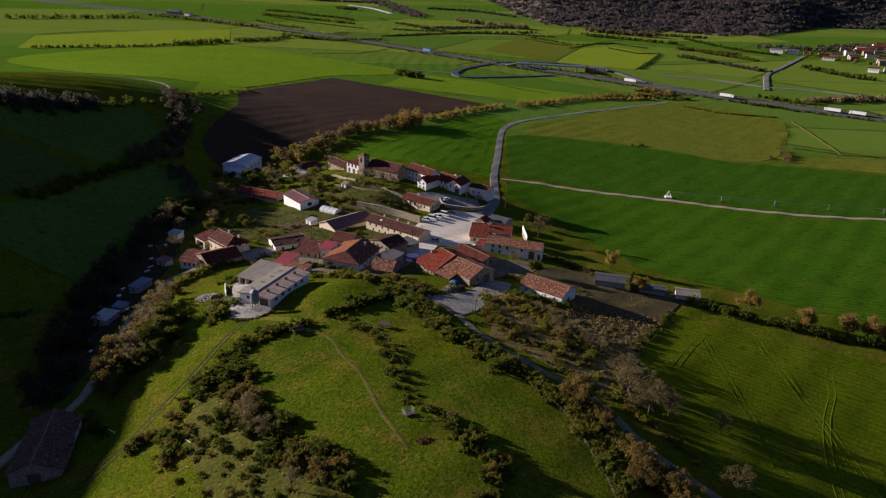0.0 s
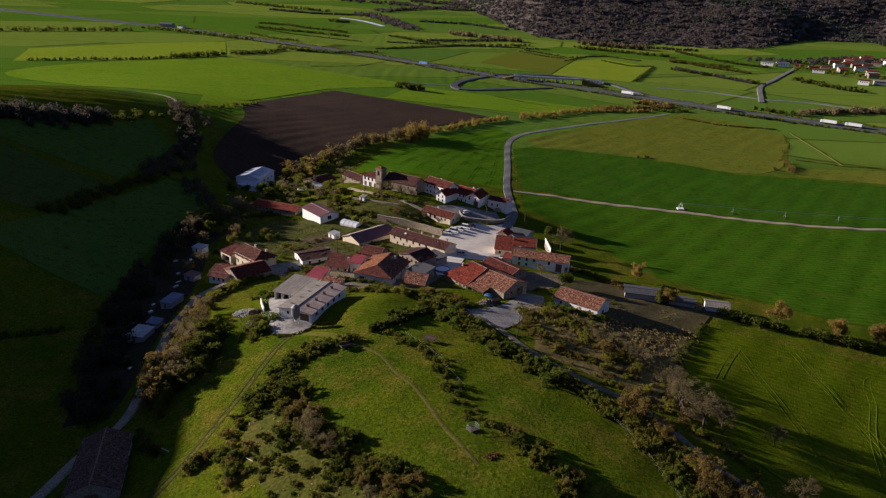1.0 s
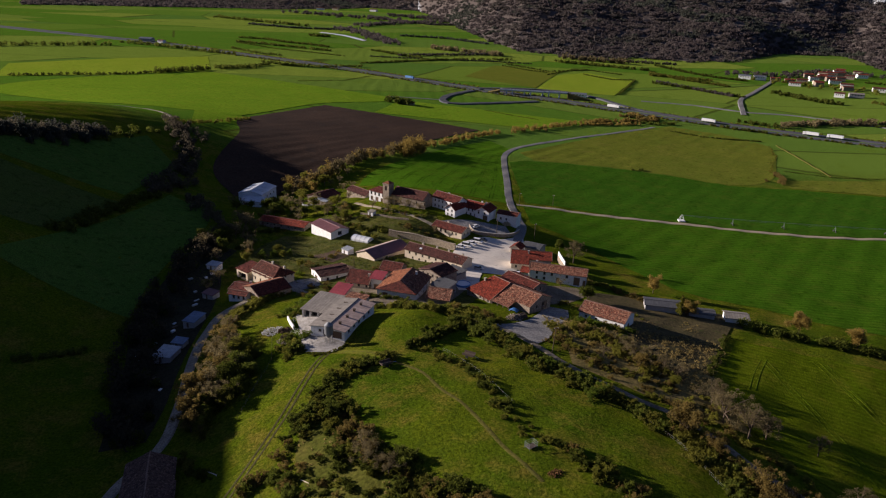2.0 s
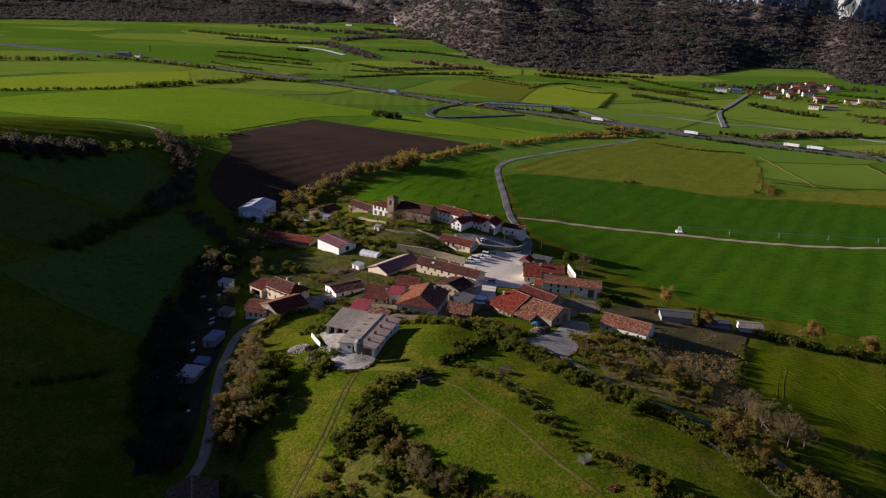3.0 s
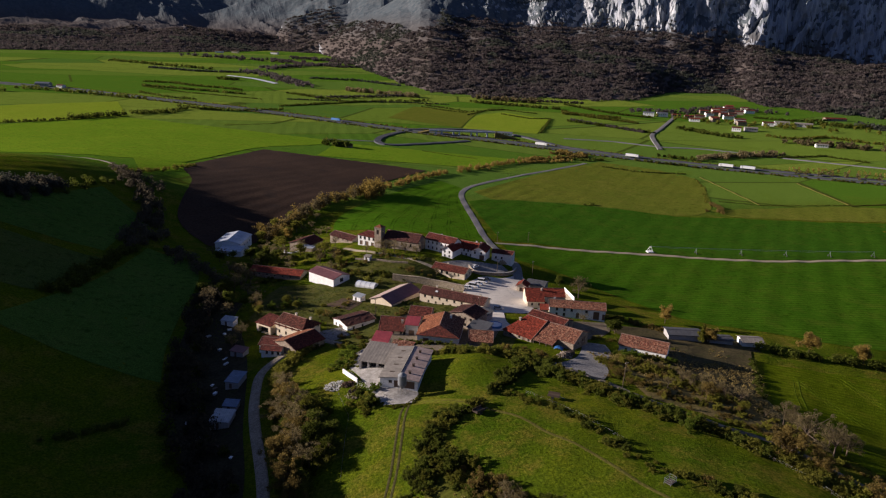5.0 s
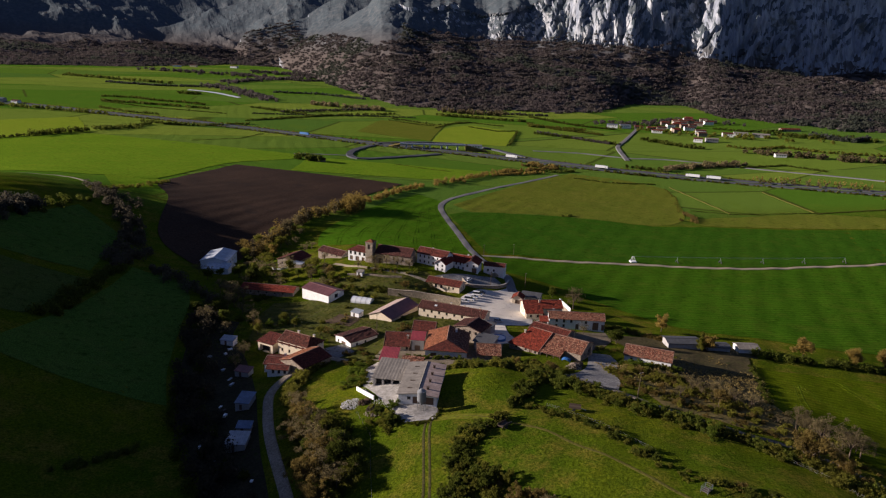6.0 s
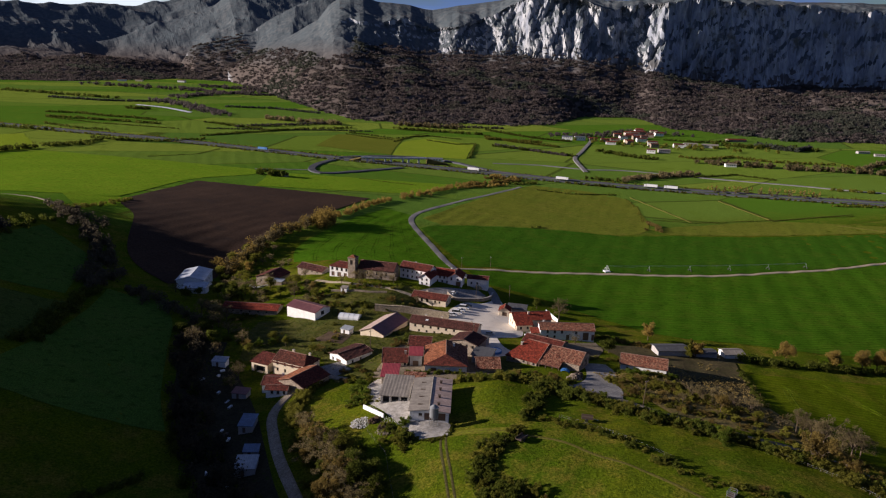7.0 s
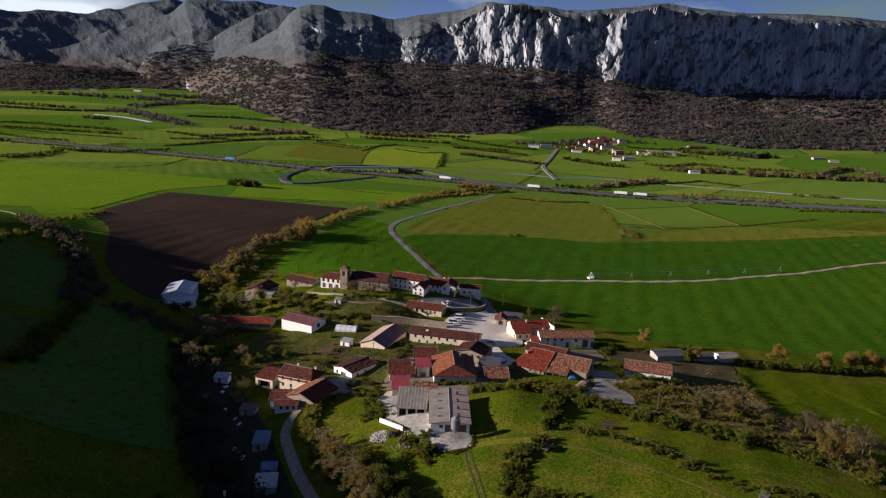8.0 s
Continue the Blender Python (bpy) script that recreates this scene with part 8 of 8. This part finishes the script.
def yard_screen(x, y, turn, L, h0, h1):
    """A long wall whose upper band is whitewashed; its top falls from h0 to h1."""
    t = root("yard_screen", x, y, zat(x, y), turn, "long wall with a bright whitewashed upper band beside a red-roofed house", "wall", "walls")

    def strip(low, high, thick):
        bm = bmesh.new()
        v = [bm.verts.new(p) for s in (0, thick) for p in ((0, s, low[0]), (L, s, low[1]), (L, s, high[1]), (0, s, high[0]))]
        for f in ((3, 2, 1, 0), (4, 5, 6, 7), (0, 1, 5, 4), (1, 2, 6, 5), (2, 3, 7, 6), (3, 0, 4, 7)):
            bm.faces.new([v[k] for k in f])
        bmesh.ops.recalc_face_normals(bm, faces=bm.faces[:])
        return bm
    part("lower_wall", strip((-1.5, -1.5), (h0 - 1.7, h1 - 1.7), 0.35), M_STONE, t)
    part("upper_band", strip((h0 - 1.7, h1 - 1.7), (h0, h1), 0.3), M_WHITEWALL, t, "whitewashed upper band")


yard_screen(39.1, 291.0, -85, 10.2, 5.2, 4.0)


def feeder(x, y):
    t = root("hay_feeder", x, y, zat(x, y), 30, "galvanised steel hay feeder frame on the pasture", "hay feeder")
    for a in (-1.1, 1.1):
        for b in (-0.8, 0.8):
            part("post", tube(bmesh.new(), (a, b, -0.2), (a, b, 1.5), 0.04, 0.04, 6), M_DULLMETAL, t)
    for z in (0.5, 1.0, 1.5):
        for b in (-0.8, 0.8):
            part("rail", tube(bmesh.new(), (-1.1, b, z), (1.1, b, z), 0.035, 0.035, 6), M_DULLMETAL, t)
        for a in (-1.1, 1.1):
            part("rail", tube(bmesh.new(), (a, -0.8, z), (a, 0.8, z), 0.035, 0.035, 6), M_DULLMETAL, t)
    part("trough", box((-1.0, 1.0, -0.7, 0.7, 0.3, 0.45)), M_DARKWOOD, t)


feeder(-4.4, 123.2)


def farm_trailer(x, y, turn, label):
    t = root("farm_trailer", x, y, zat(x, y), turn, label, "trailer")
    part("bed", box((-1.6, 1.6, -0.9, 0.9, 0.7, 0.85), (-1.6, 1.6, -0.9, -0.84, 0.85, 1.4), (-1.6, 1.6, 0.84, 0.9, 0.85, 1.4)), M_DARKWOOD, t)
    part("drawbar", tube(bmesh.new(), (1.6, 0, 0.7), (3.0, 0, 0.4), 0.06, 0.06, 6), M_METAL, t)
    for b in (-0.95, 0.95):
        part("wheel", tube(bmesh.new(), (-0.2, b - 0.12, 0.42), (-0.2, b + 0.12, 0.42), 0.42, 0.42, 12), M_BLACK, t)


farm_trailer(-35.5, 163.8, 30, "old dark farm trailer in front of a hedge")
farm_trailer(-13.2, 168.6, -30, "rusty farm trailer beside the hedge")


def fallen_branch(x, y, turn, L):
    t = root("fallen_branch", x, y, zat(x, y), turn, "bleached fallen branch on the grass", "branch", "fallen branches")
    bm = tube(bmesh.new(), (0, 0, 0.1), (L * 0.6, 0.2, 0.5), 0.12, 0.09, 7)
    tube(bm, (L * 0.6, 0.2, 0.5), (L, -0.2, 0.3), 0.09, 0.05, 6)
    tube(bm, (L * 0.5, 0.15, 0.4), (L * 0.8, 0.9, 0.6), 0.07, 0.03, 6)
    part("wood", bm, M_CREAM, t)


fallen_branch(-75, 134.5, -40, 4.5)
fallen_branch(-52.5, 123, -45, 4.0)
crate(-6.5, 199.2, -10, (7.0, 2.2, 0.5), M_CREAM, "pale concrete slab trough above the lane", "trough")


def pivot():
    """Irrigation pivot: a pale anchor pyramid and spans on wheeled towers along the track."""
    t = root("irrigation_pivot", 137, 391, zat(137, 391), -7, "white irrigation pivot with spans on wheeled towers", "irrigation pivot")
    for a, b in ((-1.6, -1.6), (1.6, -1.6), (1.6, 1.6), (-1.6, 1.6)):
        part("anchor_leg", tube(bmesh.new(), (a, b, 0), (a * 0.15, b * 0.15, 4.2), 0.12, 0.08, 6), M_WHITE, t)
    part("anchor_base", box((-1.9, 1.9, -1.9, 1.9, -0.3, 0.8)), M_WHITE, t)
    tops = [Vector((0, 0, 4.0))]
    for k in range(1, 6):
        x, y = 137 + 30 * k, 391 - 3.4 * k
        z = zat(x, y) - zat(137, 391)
        p = Matrix.Rotation(radians(7), 3, "Z") @ Vector((30 * k, -3.4 * k, 0))
        for s in (-1.2, 1.2):
            part("tower_leg", tube(bmesh.new(), (p.x, p.y + s, z), (p.x, p.y, z + 3.8), 0.07, 0.07, 5), M_METAL, t)
            part("wheel", tube(bmesh.new(), (p.x - 0.15, p.y + s * 1.2, z + 0.6), (p.x + 0.15, p.y + s * 1.2, z + 0.6), 0.6, 0.6, 10), M_BLACK, t)
        tops.append(Vector((p.x, p.y, z + 3.8)))
    for a, b in zip(tops, tops[1:]):
        part("span_pipe", tube(bmesh.new(), a, b, 0.09, 0.09, 6), M_METAL, t)
        m = (a + b) / 2 - Vector((0, 0, 0.9))
        bm = tube(bmesh.new(), a, m, 0.04, 0.04, 4)
        tube(bm, m, b, 0.04, 0.04, 4)
        part("truss_rod", bm, M_METAL, t)


pivot()


# ---- fences ----
def fence(label, pts, gap=3.0, high=1.1):
    t = root("fence", pts[0][0], pts[0][1], 0, 0, label, "fence", "fences")
    n = int(np.hypot(*np.diff(np.array(pts, float), axis=0).T).sum() / gap) + 2
    c = along(pts, n)
    o = Vector((pts[0][0], pts[0][1], 0))
    me = None
    for x, y in c:
        if me is None:
            post = part("post", tube(bmesh.new(), (0, 0, -0.4), (0, 0, high), 0.06, 0.05, 5), M_BARK, t)
            me = post.data
        else:
            post = new("post", me)
            post.parent = t
        post.location = (x - o.x, y - o.y, zat(x, y))
    bm = bmesh.new()
    for z in (0.45, 0.95):
        for (a, b), (e, f) in zip(c, c[1:]):
            tube(bm, Vector((a, b, zat(a, b) + z)) - o, Vector((e, f, zat(e, f) + z)) - o, 0.01, 0.01, 3)
    part("wire", bm, M_DULLMETAL, t)


fence("wire fence on wooden posts along the lower pasture", ((0, 190), (8, 168), (16, 157), (25, 147), (32, 138), (38, 129), (43, 120)))
fence("wire fence on wooden posts at the pasture's lower edge", ((26.7, 139.2), (31, 131.8), (33, 122), (34.4, 114.8), (35.5, 107), (36, 99)))
fence("wire fence on wooden posts round the upper pasture", ((-20, 172), (-13, 162), (-9, 152), (-5, 142)))
fence("wire fence on wooden posts above the western lane", ((-70, 190), (-68, 178), (-70, 166), (-72, 152)))
fence("garden fence of posts above the retaining wall", ((-37.1, 313.4), (-28.5, 310.1), (-18, 305), (-6.8, 297.7)), 2.5, 3.4)


# ---- motorway things and the far village ----
def truck(x, y, turn, label, paint):
    t = root("truck", x, y, zat(x, y) + 0.9, turn, label, "truck", "trucks on the motorway")
    part("trailer", box((-6.5, 6.5, -1.25, 1.25, 1.0, 3.9), bevel=0.06), paint, t)
    cab = part("cab", box((7.0, 9.2, -1.2, 1.2, 0.6, 3.6), bevel=0.15), paint, t)
    part("windscreen", box((9.15, 9.25, -1.05, 1.05, 2.0, 3.2)), M_GLASS, cab)
    for q in (-5, -3.8, 5.5, 8):
        for s in (-1, 1):
            part("wheel", tube(bmesh.new(), (q, s * 1.15 - 0.15, 0.5), (q, s * 1.15 + 0.15, 0.5), 0.5, 0.5, 10), M_BLACK, t)


truck(232, 864, -42, "white articulated truck on the motorway", M_WHITE)
truck(322, 788, -42, "white articulated truck on the motorway", M_WHITE)
truck(410, 722, 138, "white articulated truck on the motorway", M_WHITE)
truck(428, 707, 138, "pale grey articulated truck on the motorway", M_PLASTIC)
truck(-20, 1044, -42, "blue articulated truck on the motorway", M_BLUE)


def bridge():
    t = root("motorway_bridge", 145, 935, zat(145, 935), -10, "low concrete bridge with pale piers over the motorway", "bridge")
    part("deck", box((-45, 45, -4, 4, 5.2, 6.2)), M_CONCRETE, t)
    for s in (-4, 3.7):
        part("parapet", box((-45, 45, s, s + 0.3, 6.2, 7.1)), M_WHITEWALL, t)
    for q in (-36, -28, -12, -4, 12, 20, 34):
        part("pier", box((q - 0.9, q + 0.9, -3, 3, -1, 5.2), bevel=0.1), M_WHITEWALL, t)
    for s in (-1, 1):
        bm = bmesh.new()
        q = ((45 * s, 6.1), (75 * s, -1), (45 * s, -1))
        a = [[bm.verts.new((x, y, z)) for x, z in q] for y in (-6, 6)]
        bm.faces.new(a[0])
        bm.faces.new(a[1][::-1])
        for k in range(3):
            bm.faces.new((a[1][k], a[1][(k + 1) % 3], a[0][(k + 1) % 3], a[0][k]))
        bmesh.ops.recalc_face_normals(bm, faces=bm.faces[:])
        part("ramp", bm, M_SCRUBLAND, t)


bridge()
FAR = random.Random(21)
for x, y, L, W, e, wall, roof in (
    (553, 1207, 20, 9, 6, M_WHITEWALL, M_SHEET_LEAD), (575, 1195, 20, 9, 6, M_WHITEWALL, M_SHEET_LEAD), (600, 1185, 16, 9, 5, M_STONE, M_TILE_RED), (618, 1172, 16, 9, 5, M_STONE, M_TILE_RED),
    (606, 1136, 18, 9, 5, M_WHITEWALL, M_TILE_RED), (672, 1190, 15, 10, 7, M_WHITEWALL, M_TILE_BROWN), (715, 1235, 26, 10, 6, M_WHITEWALL, M_TILE_RED), (742, 1258, 18, 12, 7, M_CREAM, M_TILE_RED),
    (691, 1162, 18, 10, 6, M_WHITEWALL, M_TILE_BROWN), (677, 1108, 18, 12, 7, M_WHITEWALL, M_TILE_BROWN), (616, 1024, 14, 10, 6, M_WHITEWALL, M_TILE_BROWN), (640, 1024, 20, 10, 5, M_GREYWALL, M_SHEET_GREY),
    (781, 1300, 18, 10, 6, M_WHITEWALL, M_TILE_RED), (817, 1298, 16, 10, 6, M_CREAM, M_TILE_BROWN), (793, 1245, 18, 10, 6, M_WHITEWALL, M_TILE_RED), (711, 1077, 18, 11, 6, M_WHITEWALL, M_TILE_BROWN),
    (740, 1085, 24, 12, 5, M_WHITEWALL, M_SHEET_GREY), (765, 1066, 28, 12, 5, M_GREYWALL, M_SHEET_GREY), (648, 1130, 14, 10, 6, M_STONE, M_TILE_RED), (705, 1195, 14, 10, 6, M_STONE, M_TILE_RED),
    (890, 1141, 40, 12, 4, M_STONE, M_TILE_RED), (1005, 944, 22, 8, 3, M_GREYWALL, M_SHEET_GREY), (998, 905, 16, 8, 3, M_GREYWALL, M_SHEET_GREY), (645, 865, 16, 8, 4, M_WHITEWALL, M_SHEET_GREY),
    (90, 3160, 50, 16, 9, M_WHITEWALL, M_SHEET_PALE), (150, 3060, 40, 16, 8, M_WHITEWALL, M_SHEET_PALE), (-370, 2960, 30, 14, 7, M_WHITEWALL, M_TILE_BROWN), (-310, 2990, 26, 12, 7, M_CREAM, M_TILE_BROWN),
    (-160, 3000, 30, 14, 7, M_WHITEWALL, M_TILE_BROWN), (-548, 1462, 26, 14, 6, M_GREYWALL, M_SHEET_LEAD), (-505, 1440, 14, 9, 5, M_WHITEWALL, M_TILE_BROWN), (-26, 776, 9, 6, 3, M_STONE, M_TILE_BROWN),
    (200, 952, 20, 10, 4, M_WHITEWALL, M_SHEET_LEAD), (700, 1215, 16, 11, 6, M_STONE, M_TILE_RED), (726, 1200, 14, 10, 6, M_STONE, M_TILE_BROWN), (690, 1240, 16, 10, 6, M_STONE, M_TILE_RED), (728, 1262, 15, 10, 7, M_CREAM, M_TILE_RED),
    (757, 1228, 16, 11, 6, M_STONE, M_TILE_BROWN), (770, 1270, 15, 10, 6, M_STONE, M_TILE_RED), (640, 1175, 18, 9, 5, M_STONE, M_TILE_BROWN), (658, 1152, 14, 9, 5, M_CREAM, M_TILE_RED), (800, 1325, 16, 11, 6, M_STONE, M_TILE_RED), (668, 1085, 16, 10, 6, M_STONE, M_TILE_BROWN)):
    turn = FAR.uniform(-35, -5)
    house("far_house", "small far house with pale walls and pitched roof", x, y, turn, L, W, e, W * 0.22, wall, roof, "u", windows=rows_of("s", L * 0.2, L * 0.2, 4, e * 0.55, 1.4, 1.5), group="far houses")
# pale strip of greenhouses in the far meadows
field("far_strip", "pale plastic-covered rows in a far meadow", ((-238, 1845), (-176, 1775), (-119, 1652)), ((-232, 1862), (-168, 1792), (-110, 1668)), M_PLASTIC, 1.0, 12)
